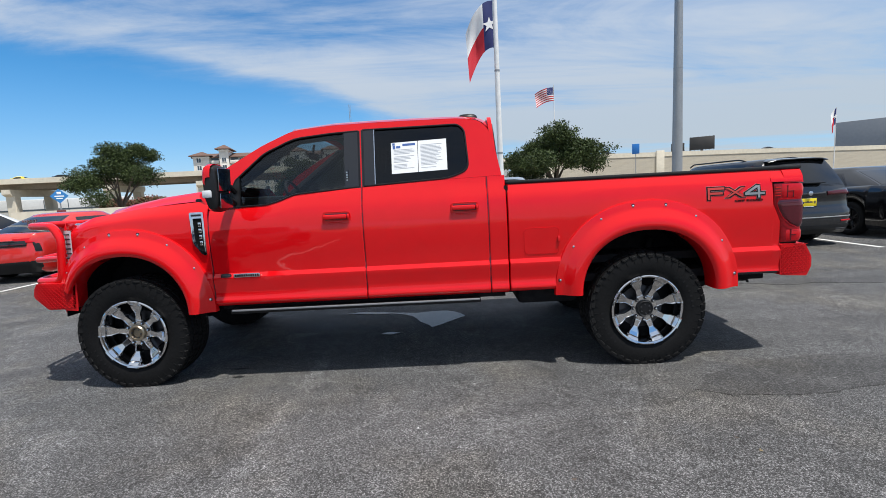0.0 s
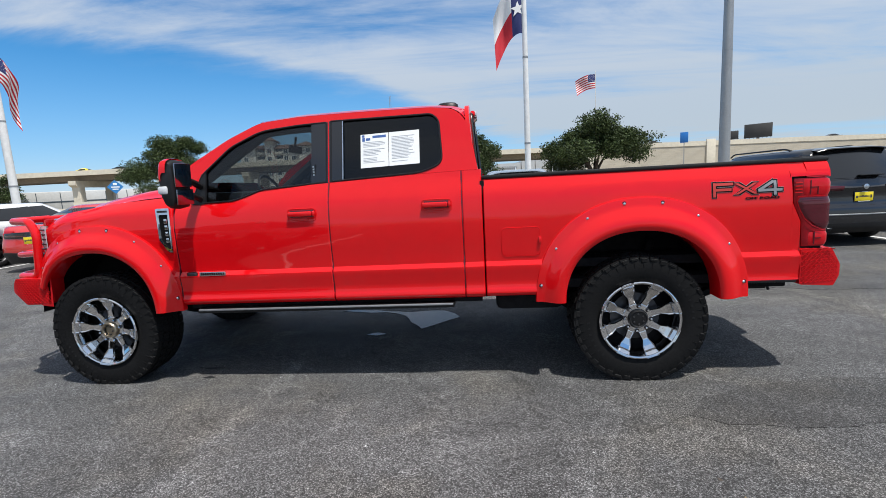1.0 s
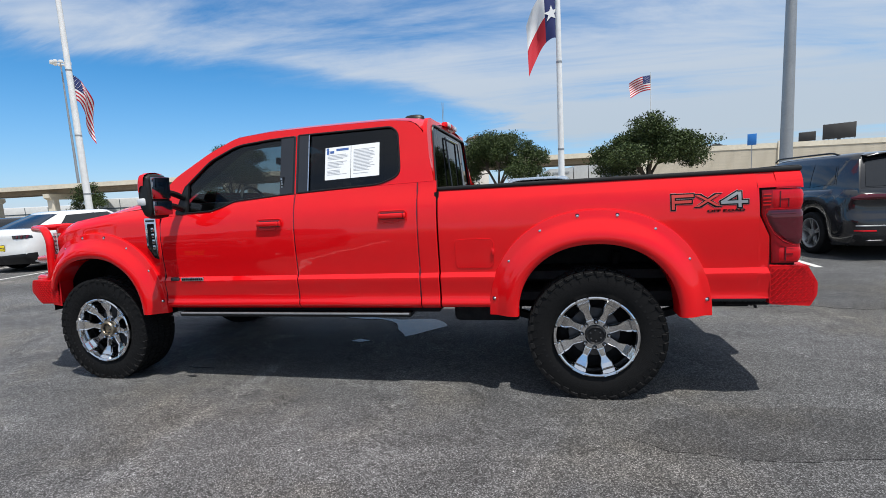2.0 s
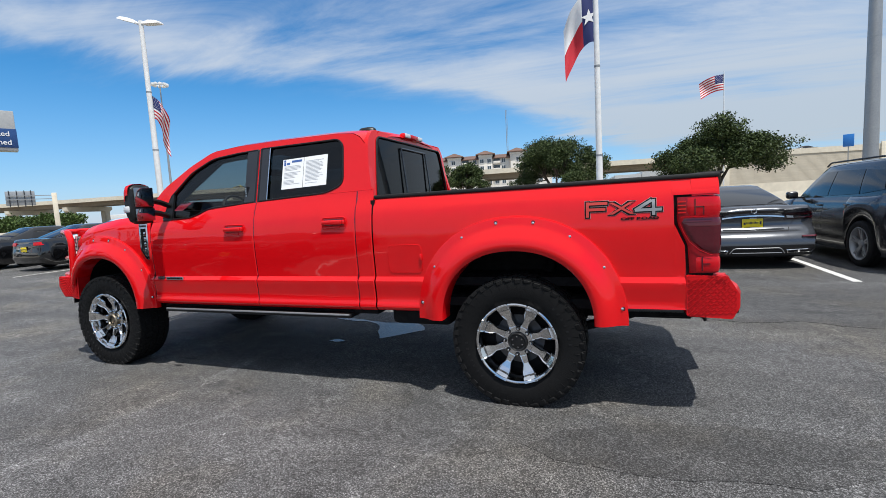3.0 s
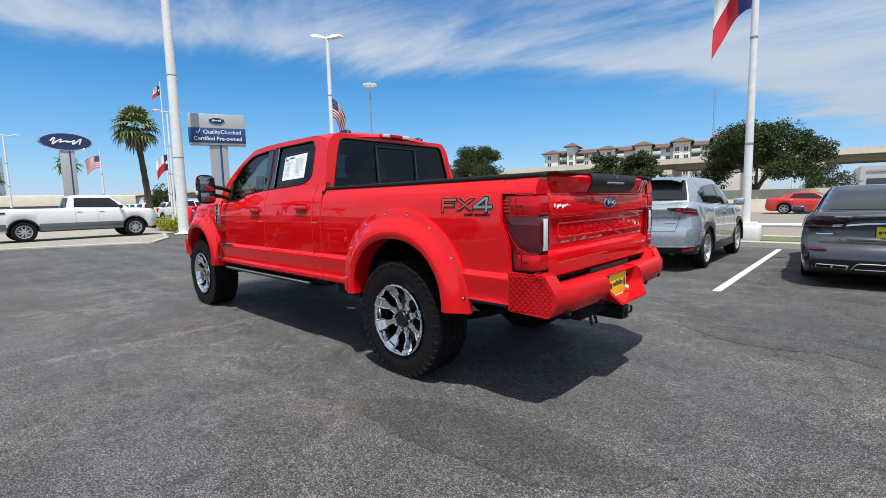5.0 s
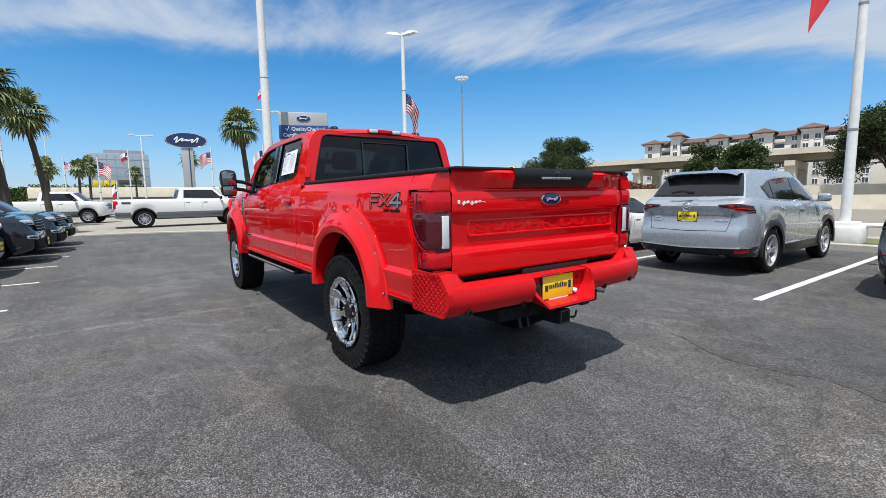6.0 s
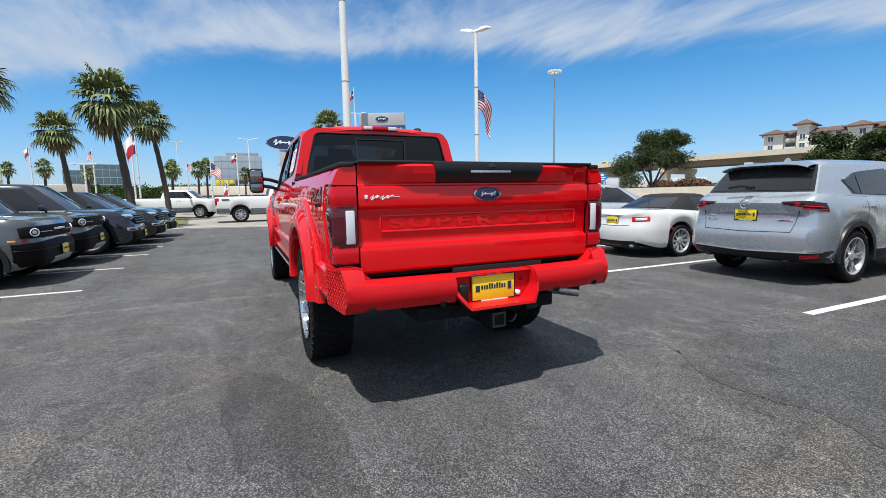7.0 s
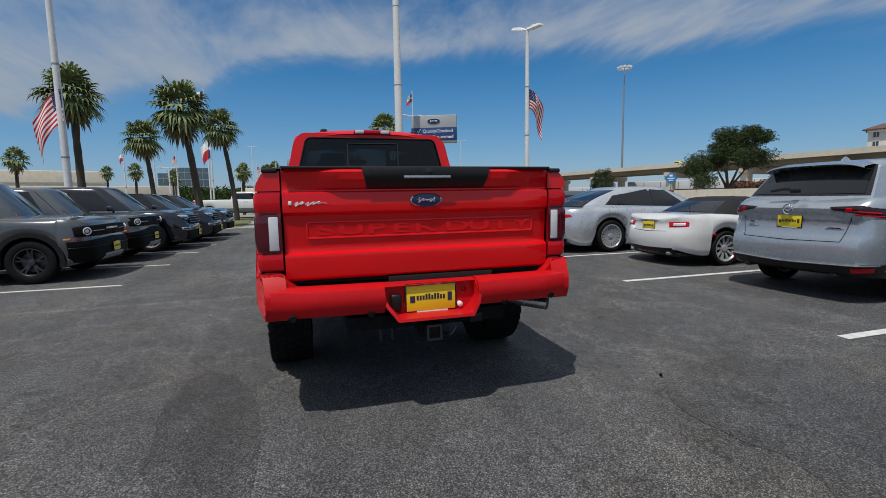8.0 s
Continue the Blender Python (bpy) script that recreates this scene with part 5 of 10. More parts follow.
for s in (-1, 1):
    bm = bmesh.new()
    end = fillet([(2.515, 0.655), (2.76, 0.630), (2.80, 0.70), (2.80, 0.775), (2.735, 0.885), (2.515, 0.892)], 0.012, 2)
    plate(bm, end, [], lambda x, z: (x, s * (1.000 - 0.24 * max(0, x - 2.54)), z), (0, -s * 0.12, 0))
    side_plate = part("bumper_end", bm, M_RED_SATIN, bumper, "red tread-plate bumper end")
    bm = bmesh.new()
    # raised lozenges of the tread plate, alternating in slant
    for i in range(15):
        for j in range(12):
            x, z = 2.530 + 0.0172 * i + (0.004 if j % 2 else 0), 0.668 + 0.0182 * j
            if z > 0.878 - max(0, x - 2.725) * 1.5 or x > 2.782:
                continue
            a = radians(42 if (i + j) % 2 else -42)
            b2 = bmesh.new()
            bx(b2, -0.0092, 0.0092, -0.0024, 0.0024, -0.0019, 0.0019)
            b2.transform(Matrix.Translation((x, s * (1.0005 - 0.24 * max(0, x - 2.54)), z)) @ Matrix.Rotation(a, 4, "Y"))
            merge(bm, b2)
    for i in range(9):
        for j in range(5):
            b2 = bmesh.new()
            bx(b2, -0.0105, 0.0105, -0.0032, 0.0032, -0.0025, 0.0025)
            b2.transform(Matrix.Translation((2.535 + 0.024 * i, s * (0.86 + 0.028 * j), 0.8925 - 0.001 * i)) @ Matrix.Rotation(radians(35 if (i + j) % 2 else -35), 4, "Z"))
            merge(bm, b2)
    part("tread_pattern", bm, M_RED_SATIN, bumper, smooth=False)
for s in (-1, 1):
    bm = bmesh.new()
    plate(bm, fillet([(s * 0.76, 0.80), (s * 0.938, 0.82), (s * 0.938, 0.886), (s * 0.845, 0.890), (s * 0.82, 0.85)], 0.01, 2), [], lambda y, z: (2.765 - 0.05 * max(0, abs(y) - 0.75) / 0.2, y, z), (-0.12, 0, 0))
    part("step_pad", bm, M_RED_SATIN, bumper)
# recessed plate pocket: a flange that flares out towards its foot round a sunk panel
POCKET = [(-0.300, 0.790, 2.800), (-0.292, 0.700, 2.838), (-0.278, 0.672, 2.856), (-0.222, 0.600, 2.908), (0.236, 0.600, 2.908), (0.290, 0.668, 2.868), (0.304, 0.710, 2.848), (0.290, 0.798, 2.800)]
bm = bmesh.new()
rim_out = [(x, y, z) for y, z, x in POCKET]
rim_in = [(x - 0.002, y * 0.955, z + (0.016 if z < 0.75 else -0.004)) for y, z, x in POCKET]
well = [(2.766, y * 0.92, z + (0.020 if z < 0.66 else 0.0)) for y, z, x in POCKET]
under = [(2.70, y * 1.03, z - (0.0 if z > 0.7 else -0.03)) for y, z, x in POCKET]
rings(bm, [under, [(x - 0.006, y * 1.01, z) for x, y, z in rim_out], rim_out, rim_in, well])
part("plate_holder", bm, M_RED_SATIN, bumper, sharp=28)
for y, z, r in ((-0.80, 0.652, 0.020), (-0.367, 0.645, 0.020), (0.47, 0.652, 0.020), (0.80, 0.665, 0.020), (0.215, 0.742, 0.016)):
    bm = bmesh.new()
    xx = 2.824 if abs(y) > 0.3 else 2.766
    lathe(bm, [(r, -0.03), (r, 0.003), (r * 0.8, 0.005), (r * 0.7, -0.004)], 14, "x", (xx - 0.16 * max(0, abs(y) - 0.75), y, z))
    part("parking_sensor", bm, M_BLACK_TRIM, bumper)
bm = bmesh.new()
bx(bm, 2.760, 2.800, -0.250, -0.180, 0.632, 0.742, 0.018, 3)
part("socket_cover", bm, M_BLACK_TRIM, bumper)
bm = bmesh.new()
lathe(bm, [(0.017, 0), (0.017, 0.022), (0.006, 0.028)], 12, "x", (2.764, 0.185, 0.650))
part("lock_cap", bm, M_PAPER, bumper)


def dealer_plate(parent, m, w=0.305, h=0.155, frame=True):
    """Yellow dealer plate with its print as plain bars; faces local +x."""
    bm = bmesh.new()
    bx(bm, -0.004, 0.004, -w / 2 - 0.010, w / 2 + 0.010, -h / 2 - 0.014, h / 2 + 0.014, 0.004)
    bm.transform(m)
    pl = part("plate_frame", bm, M_BLACK_GLOSS, parent, "black plate frame with a yellow dealer plate")
    bm = bmesh.new()
    bx(bm, 0.003, 0.0065, -w / 2, w / 2, -h / 2, h / 2, 0.002)
    bm.transform(m)
    part("dealer_plate", bm, M_YELLOW, pl)
    marks = [(0.006, 0.008, -0.30 * w + k * 0.060 * w, -0.258 * w + k * 0.060 * w, -0.07 * h, (0.10 if k in (0, 1, 2, 5, 8, 9) else 0.16) * h) for k in range(10)]
    marks += [(0.006, 0.008, -0.43 * w, -0.33 * w, -0.16 * h, 0.10 * h), (0.006, 0.008, 0.34 * w, 0.43 * w, -0.16 * h, 0.18 * h)]
    bits("print_bar", marks, M_INKDARK, pl, 0, m)
    bits("frame_print", [(0.0045, 0.0075, -0.30 * w, 0.34 * w, -h / 2 - 0.009, -h / 2 - 0.001), (0.0045, 0.0075, -0.14 * w, 0.20 * w, h / 2 + 0.003, h / 2 + 0.009)], M_PAPER, pl, 0, m)
    return pl


dealer_plate(truck, pose(2.776, 0.002, 0.705))

# chassis, axles, exhaust, hitch
bm = bmesh.new()
for s in (-1, 1):
    bx(bm, -3.05, 2.62, s * 0.42 - 0.045, s * 0.42 + 0.045, 0.50, 0.66, 0.01)
bx(bm, -1.85, 0.42, -0.92, 0.92, 0.58, 0.66)
for x in (-2.9, -1.2, 0.4, 2.4):
    bx(bm, x, x + 0.12, -0.42, 0.42, 0.52, 0.62)
bx(bm, 0.5, 2.6, -0.9, 0.9, 0.66, 0.72)
bx(bm, 0.52, 1.0, -0.90, -0.45, 0.50, 0.70, 0.04)
bx(bm, -3.0, -1.9, -0.5, 0.5, 0.55, 1.25)
part("chassis_frame", bm, M_UNDER, truck)
bm = bmesh.new()
for xa in (AX_F, AX_R):
    tube(bm, [(xa, -0.80, HUB_Z), (xa, 0.80, HUB_Z)], 0.055, 12)
    lathe(bm, [(0.05, -0.16), (0.15, -0.08), (0.165, 0.0), (0.15, 0.08), (0.05, 0.16)], 18, "x", (xa, 0.12, HUB_Z))
tube(bm, [(-2.0, 0.05, 0.55), (1.4, 0.1, 0.46)], 0.05, 10)
part("axles", bm, M_UNDER, truck)
for s in (-1, 1):
    for xa in (AX_F, AX_R):
        bm = bmesh.new()
        tube(bm, [(xa + 0.10, s * 0.56, HUB_Z - 0.02), (xa + 0.20, s * 0.60, 0.95)], 0.035, 10)
        part("damper", bm, M_UNDER, truck)
    bm = bmesh.new()
    rings(bm, [[(x, s * 0.56 + dy, 0.40 + 0.16 * ((x - AX_R) / 0.75) ** 2 + dz) for dy, dz in ((-0.035, -0.025), (0.035, -0.025), (0.035, 0.025), (-0.035, 0.025))] for x in span(0.75, 2.25, 9)])
    part("leaf_spring", bm, M_UNDER, truck)
bm = bmesh.new()
tube(bm, bend([(0.5, 0.62, 0.55), (1.9, 0.64, 0.62), (2.28, 0.74, 0.545), (2.48, 0.96, 0.522)], 0.2), 0.05, 14, cap=False)
part("exhaust_pipe", bm, M_ALU, truck, "satin steel exhaust tip")
bm = bmesh.new()
bx(bm, 2.45, 2.74, -0.50, 0.50, 0.52, 0.61, 0.012)
bx(bm, 2.50, 2.84, -0.060, 0.060, 0.455, 0.550, 0.010)
part("hitch_bar", bm, M_UNDER, truck)
bm = bmesh.new()
rings(bm, [[(2.846, 0.003 + a * y, 0.503 + a * z) for y, z in ((-1, -1), (1, -1), (1, 1), (-1, 1))] for a in (0.048, 0.034)], cap=False)
tube(bm, bend([(2.78, 0.08, 0.48), (2.85, 0.10, 0.48), (2.83, 0.14, 0.52)], 0.03), 0.008, 6)
part("hitch_receiver", bm, M_DARKMETAL, truck)
for y in (-0.30, -0.23):
    bm = bmesh.new()
    tube(bm, [(2.70, y, 0.56), (2.73, y, 0.45)], 0.012, 8)
    part("chain_loop", bm, M_BLACK_TRIM, truck)
bm = bmesh.new()
bx(bm, 2.70, 2.80, 0.24, 0.33, 0.53, 0.59, 0.01)
part("wiring_socket", bm, M_BLACK_TRIM, truck)

# front: grille, headlamps, bumper, brush guard
bm = bmesh.new()
bx(bm, -3.12, -3.00, -0.78, 0.78, 0.86, 1.33, 0.03)
grille = part("grille", bm, M_CHROME, truck, "chrome bar grille")
bm = bmesh.new()
for z in (0.94, 1.03, 1.12, 1.21):
    bx(bm, -3.135, -3.115, -0.60, 0.60, z - 0.02, z + 0.02, 0.005)
part("grille_bar", bm, M_BLACK_TRIM, grille)
for s in (-1, 1):
    bm = bmesh.new()
    rows = []
    for z in span(0.925, 1.280, 9):
        rows.append([(x, s * y, z) for x, y in ((-3.135, 0.63), (-3.14, 0.74), (-3.12, 0.83), (-3.08, 0.898), (-3.04, 0.924), (-2.990 + 0.06 * (1.27 - z) * -1, 0.936))])
    sheet(bm, rows)
    hl = part("headlamp", bm, M_LAMP_CLEAR, truck, "clear stacked headlamp")
    bm = bmesh.new()
    for z in span(0.985, 1.25, 8):
        tube(bm, [(-3.142, s * 0.66, z), (-3.135, s * 0.80, z), (-3.085, s * 0.900, z), (-3.04, s * 0.927, z), (-3.01, s * 0.934, z)], 0.0065, 5)
    part("lamp_rib", bm, M_DARKMETAL, hl)
    # front fender skin behind the lamp
    bm = bmesh.new()
    sheet(bm, [[(x, s * y, z) for x, y in ((-3.13, 0.70), (-3.11, 0.83), (-3.06, 0.892), (-3.04, 0.90))] for z in (0.86, 0.94)])
    sheet(bm, [[(x, s * y, z) for x, y in ((-3.14, 0.60), (-3.12, 0.80), (-3.06, 0.885), (-3.03, 0.90))] for z in (1.275, 1.34)])
    part("lamp_surround", bm, M_RED, truck)
bm = bmesh.new()
loops = []
for u in span(-1, 1, 25):
    wrap = 0.34 * max(0, abs(u) - 0.70) ** 1.3 / 0.30 ** 1.3
    loops.append([(-3.42 + wrap + dx * (1 if wrap < 0.2 else 0.8), 1.0 * u if abs(u) < 0.97 else 1.0 * u, z) for dx, z in ((0, 0.70), (0.02, 0.655), (0.14, 0.645), (0.16, 0.87), (0.03, 0.872), (0.0, 0.83))])
rings(bm, loops)
fbump = part("front_bumper", bm, M_RED_SATIN, truck, "red powder-coated front bumper with tread-plate ends")
for s in (-1, 1):
    bm = bmesh.new()
    plate(bm, fillet([(-3.34, 0.84), (-3.36, 0.76), (-3.22, 0.660), (-2.985, 0.665), (-2.965, 0.868), (-3.30, 0.872)], 0.02, 3), [], lambda x, z: (x, s * (1.0 - 0.25 * max(0, -3.15 - x)), z), (0, -s * 0.12, 0))
    e = part("bumper_end", bm, M_RED_SATIN, fbump)
    bm = bmesh.new()
    for i in range(19):
        for j in range(11):
            x, z = -3.31 + 0.0178 * i, 0.680 + 0.0182 * j
            if z < 0.665 + max(0, -3.22 - x) * 0.8:
                continue
            b2 = bmesh.new()
            bx(b2, -0.0092, 0.0092, -0.0024, 0.0024, -0.0019, 0.0019)
            b2.transform(Matrix.Translation((x, s * (1.0005 - 0.25 * max(0, -3.15 - x)), z)) @ Matrix.Rotation(radians(42 if (i + j) % 2 else -42), 4, "Y"))
            merge(bm, b2)
    part("tread_pattern", bm, M_RED_SATIN, fbump, smooth=False)
bm = bmesh.new()
for s in (-1, 1):
    tube(bm, bend([(-3.47, s * 0.45, 1.325), (-3.44, s * 0.80, 1.325), (-3.13, s * 0.930, 1.318), (-3.075, s * 0.94, 1.22), (-3.110, s * 0.94, 0.885), (-3.40, s * 0.84, 0.870), (-3.46, s * 0.45, 0.885)], 0.07, 5), 0.030, 12)
    tube(bm, bend([(-3.47, s * 0.45, 1.06), (-3.43, s * 0.80, 1.045), (-3.10, s * 0.935, 1.065)], 0.07, 5), 0.024, 10)
    bx(bm, -3.50, -3.44, s * 0.45 - 0.012, s * 0.45 + 0.012, 0.80, 1.335, 0.006)
for z in (1.325, 1.045, 0.872):
    tube(bm, [(-3.47, -0.45, z), (-3.47, 0.45, z)], 0.024, 10)
part("brush_guard", bm, M_RED, truck, "red tubular brush guard round the headlamps")
bm = bmesh.new()
for s in (-1, 1):
    bx(bm, -3.20, -3.06, s * 0.80 - 0.06, s * 0.80 + 0.06, 0.60, 0.66, 0.01)
part("tow_hook", bm, M_RED_SATIN, truck)


# wheels
def tyre_mesh(r, rim_r, half):
    bm = bmesh.new()
    prof = [(rim_r - 0.006, -half * 0.80), (rim_r + 0.014, -half * 0.90), (rim_r + 0.05, -half * 0.99), (r * 0.86, -half), (r * 0.962, -half * 0.95), (r * 0.980, -half * 0.84), (r * 0.984, -half * 0.4),
            (r * 0.984, half * 0.4), (r * 0.980, half * 0.84), (r * 0.962, half * 0.95), (r * 0.86, half), (rim_r + 0.05, half * 0.99), (rim_r + 0.014, half * 0.90), (rim_r - 0.006, half * 0.80)]
    lathe(bm, prof, 64, "y", closed=True)
    return bm


def tread_mesh(r, half, n):
    """Blocks of the tread and the lugs on the shoulders."""
    bm = bmesh.new()
    for k in range(n):
        a = 2 * math.pi * k / n
        rows = [(-0.84, 0.74 if k % 2 else 0.86, 0.90), (-0.42, 0.52, 0.80), (0.0, 0.55, 0.74), (0.42, 0.52, 0.80), (0.84, 0.74 if k % 2 else 0.86, 0.90)]
        for q, (yc, lw, wd) in enumerate(rows):
            b2 = bmesh.new()
            w = 2 * math.pi * r / n * wd / 2
            hy = half * (0.17 if abs(yc) < 0.8 else 0.15)
            bx(b2, -w, w, yc * half - hy, yc * half + hy, r * 0.955, r * (1.0 if abs(yc) < 0.8 else 0.990))
            if abs(yc) > 0.8:
                # shoulder lug reaching down the sidewall
                sgn = math.copysign(1, yc)
                ya, yb = sorted((sgn * half * 0.90, sgn * half * 1.012))
                bx(b2, -w * lw, w * lw, ya, yb, r * (0.900 if k % 2 else 0.925), r * 0.974, 0.005, 1)
                # short rib lower on the sidewall
                ya, yb = sorted((sgn * half * 0.96, sgn * half * 1.016))
                bx(b2, -w * 0.30, -w * 0.16, ya, yb, r * 0.835, r * (0.888 if k % 2 else 0.905))
            b2.transform(Matrix.Rotation(a + (0.5 * 2 * math.pi / n if q % 2 else 0), 4, "Y") @ Matrix.Rotation(radians(9) * (1 if q < 2 else -1 if q > 2 else 0), 4, "Z"))
            merge(bm, b2)
    return bm


def truck_wheel():
    """Chrome eight-spoke wheel on a mud-terrain tyre; its outer face looks to -y."""
    R = 0.271
    bm = bmesh.new()
    lathe(bm, [(R, -0.145), (R + 0.004, -0.153), (R - 0.004, -0.158), (R - 0.013, -0.154), (R - 0.018, -0.140), (R - 0.022, -0.120)], 72, "y")
    bmesh.ops.delete(bm, geom=[f for f in bm.faces if len(f.verts) > 8], context="FACES_ONLY")
    w = part("wheel", bm, M_CHROME, None, "chrome eight-spoke wheel with a mud-terrain tyre")
    bm = bmesh.new()
    lathe(bm, [(R - 0.022, -0.122), (R - 0.032, -0.08), (R - 0.045, 0.0), (R - 0.03, 0.15), (R, 0.16)], 56, "y")
    bmesh.ops.delete(bm, geom=[f for f in bm.faces if len(f.verts) > 8], context="FACES_ONLY")
    part("barrel", bm, M_CHROME, w)
    part("tyre", tyre_mesh(TYRE_R, R, 0.152), M_RUBBER, w, "black mud-terrain tyre", sharp=30)
    tagged(part("tread", tread_mesh(TYRE_R, 0.152, 42), M_RUBBER, w, smooth=False), kind="stuff")
    sp = bmesh.new()

    # one spoke: a slim arm from the hub that opens into a framed pad and clips over the lip
    def ring(r, hw, y, d):
        return [(-hw, y + 0.004, r), (-hw * 0.86, y - d, r), (-hw * 0.70, y - d * 0.25, r), (hw * 0.70, y - d * 0.25, r), (hw * 0.86, y - d, r), (hw, y + 0.004, r), (hw * 0.75, y + 0.045, r), (-hw * 0.75, y + 0.045, r)]
    rings(sp, [ring(0.080, 0.034, -0.080, 0.004), ring(0.108, 0.027, -0.086, 0.006), ring(0.155, 0.022, -0.092, 0.009), ring(0.163, 0.023, -0.094, 0.010), ring(0.200, 0.042, -0.108, 0.010),
               ring(0.226, 0.046, -0.122, 0.008), ring(0.230, 0.044, -0.118, 0.004), ring(0.236, 0.047, -0.132, 0.008), ring(0.262, 0.049, -0.153, 0.006), ring(0.272, 0.047, -0.158, 0.003)])
    bmesh.ops.recalc_face_normals(sp, faces=sp.faces)
    me = bpy.data.meshes.new("spoke")
    sp.to_mesh(me)
    sp.free()
    me.polygons.foreach_set("use_smooth", [False] * len(me.polygons))
    me.materials.append(M_CHROME)
    for k in range(8):
        o = new("spoke", me)
        o.parent = w
        o.matrix_local = Matrix.Rotation(2 * math.pi * k / 8, 4, "Y")
    bm = bmesh.new()
    lathe(bm, [(0.104, -0.060), (0.104, -0.086), (0.098, -0.094), (0.070, -0.094), (0.066, -0.086)], 40, "y")
    hub = part("hub", bm, M_CHROME, w)
    bm = bmesh.new()
    lathe(bm, [(0.065, -0.080), (0.065, -0.108), (0.058, -0.118), (0.050, -0.112), (0.02, -0.114)], 28, "y")
    part("hub_cap", bm, M_BLACK_TRIM, w)
    for k in range(6):
        a = 2 * math.pi * k / 6
        bm = bmesh.new()
        lathe(bm, [(0.006, -0.110), (0.006, -0.120), (0.003, -0.122)], 6, "y", (0.036 * math.cos(a), 0, 0.036 * math.sin(a)))
        part("hub_bolt", bm, M_DARKMETAL, w, smooth=False)
    for k in range(8):
        a = 2 * math.pi * (k + 0.5) / 8
        at = (0.088 * math.cos(a), 0, 0.088 * math.sin(a))
        bm = bmesh.new()
        lathe(bm, [(0.0155, -0.090), (0.0155, -0.0965), (0.012, -0.0970)], 14, "y", at)
        cup = part("nut_seat", bm, M_BLACK_GLOSS, w)
        bm = bmesh.new()
        lathe(bm, [(0.0095, -0.094), (0.0095, -0.112), (0.005, -0.117)], 6, "y", at)
        part("lug_nut", bm, M_CHROME, w, smooth=False)
    bm = bmesh.new()
    lathe(bm, [(0.17, -0.02), (0.17, 0.01), (0.05, 0.012)], 28, "y")
    part("brake_disc", bm, M_DARKMETAL, w)
    bm = bmesh.new()
    lathe(bm, [(0.245, 0.02), (0.245, 0.03)], 28, "y")
    part("wheel_back", bm, M_UNDER, w)
    bm = bmesh.new()
    for a0 in (20, 200):
        for k in range(7):
            a = radians(a0 + 7 * k)
            b2 = bmesh.new()
            bx(b2, -0.006, 0.006, -0.1530, -0.151, 0.340, 0.357)
            b2.transform(Matrix.Rotation(a, 4, "Y"))
            merge(bm, b2)
    part("sidewall_lettering", bm, M_BLACK_TRIM, w, smooth=False)
    return w


w0 = truck_wheel()
w0.parent = truck
w0.matrix_local = Matrix.Translation((AX_F, -0.868, HUB_Z)) @ Matrix.Rotation(radians(8), 4, "Y")
for x, y, a, rz in ((AX_R, -0.868, 26, 0), (AX_F, 0.868, 14, 180), (AX_R, 0.868, 40, 180)):
    c = copy_thing(w0, pose(x, y, HUB_Z, 0, 0, rz) @ Matrix.Rotation(radians(a), 4, "Y"))
    c.parent = truck
# the front wheels have open hubs in place of the black caps
bm = bmesh.new()
lathe(bm, [(0.064, -0.080), (0.064, -0.112), (0.058, -0.120), (0.046, -0.120), (0.042, -0.112), (0.042, -0.088), (0.034, -0.086), (0.032, -0.104), (0.020, -0.106)], 28, "y")
bmesh.ops.recalc_face_normals(bm, faces=bm.faces)
hub_me = bpy.data.meshes.new("hub_ring")
bm.to_mesh(hub_me)
bm.free()
hub_me.materials.append(M_BRONZE)
for o in truck.children_recursive:
    if o.name.split(".")[0] == "hub_cap" and o.parent.matrix_basis.translation.x < 0:
        o.data = hub_me

# cabin
bm = bmesh.new()
bx(bm, -1.85, 0.40, -0.86, 0.86, 0.70, 0.76)
part("cabin_floor", bm, M_CABIN, truck)
bm = bmesh.new()
rows = []
for x in (-1.10, -0.6, 0.0, 0.30):
    rows.append([(x, u * 0.72, 1.955 + 0.05 * (1 - u * u)) for u in span(-1, 1, 9)])
sheet(bm, rows)
part("headliner", bm, M_CABIN, truck)
bm = bmesh.new()
bx(bm, -1.90, -1.52, -0.85, 0.85, 1.10, 1.40, 0.06, 3)
bx(bm, -1.62, -1.50, -0.62, -0.18, 1.34, 1.47, 0.03, 2)
part("dashboard", bm, M_CABIN, truck)
for s in (-1, 1):
    bm = bmesh.new()
    bx(bm, -1.83, 0.32, s * 0.87 - 0.02, s * 0.87 + 0.02, 0.72, 1.36, 0.01)
    part("door_card", bm, M_CABIN, truck)


def seat(x, y, wide, label="grey leather seat"):
    bm = bmesh.new()
    bx(bm, -0.27, 0.27, -wide / 2, wide / 2, 0.82, 1.02, 0.06, 3)
    s_ob = part("seat", bm, M_SEAT, truck, label)
    bm = bmesh.new()
    bx(bm, -0.07, 0.07, -wide / 2, wide / 2, 0, 0.62, 0.055, 3)
    bm.transform(Matrix.Translation((0.24, 0, 0.98)) @ Matrix.Rotation(radians(12), 4, "Y"))
    part("backrest", bm, M_SEAT, s_ob)
    for hy in ([0] if wide < 0.7 else [-0.42, 0.42]):
        bm = bmesh.new()
        bx(bm, -0.05, 0.05, -0.13, 0.13, 0, 0.19, 0.04, 3)
        bm.transform(Matrix.Translation((0.37, hy, 1.62)) @ Matrix.Rotation(radians(8), 4, "Y"))
        part("headrest", bm, M_SEAT, s_ob)
    s_ob.matrix_local = Matrix.Translation((x, y, 0))


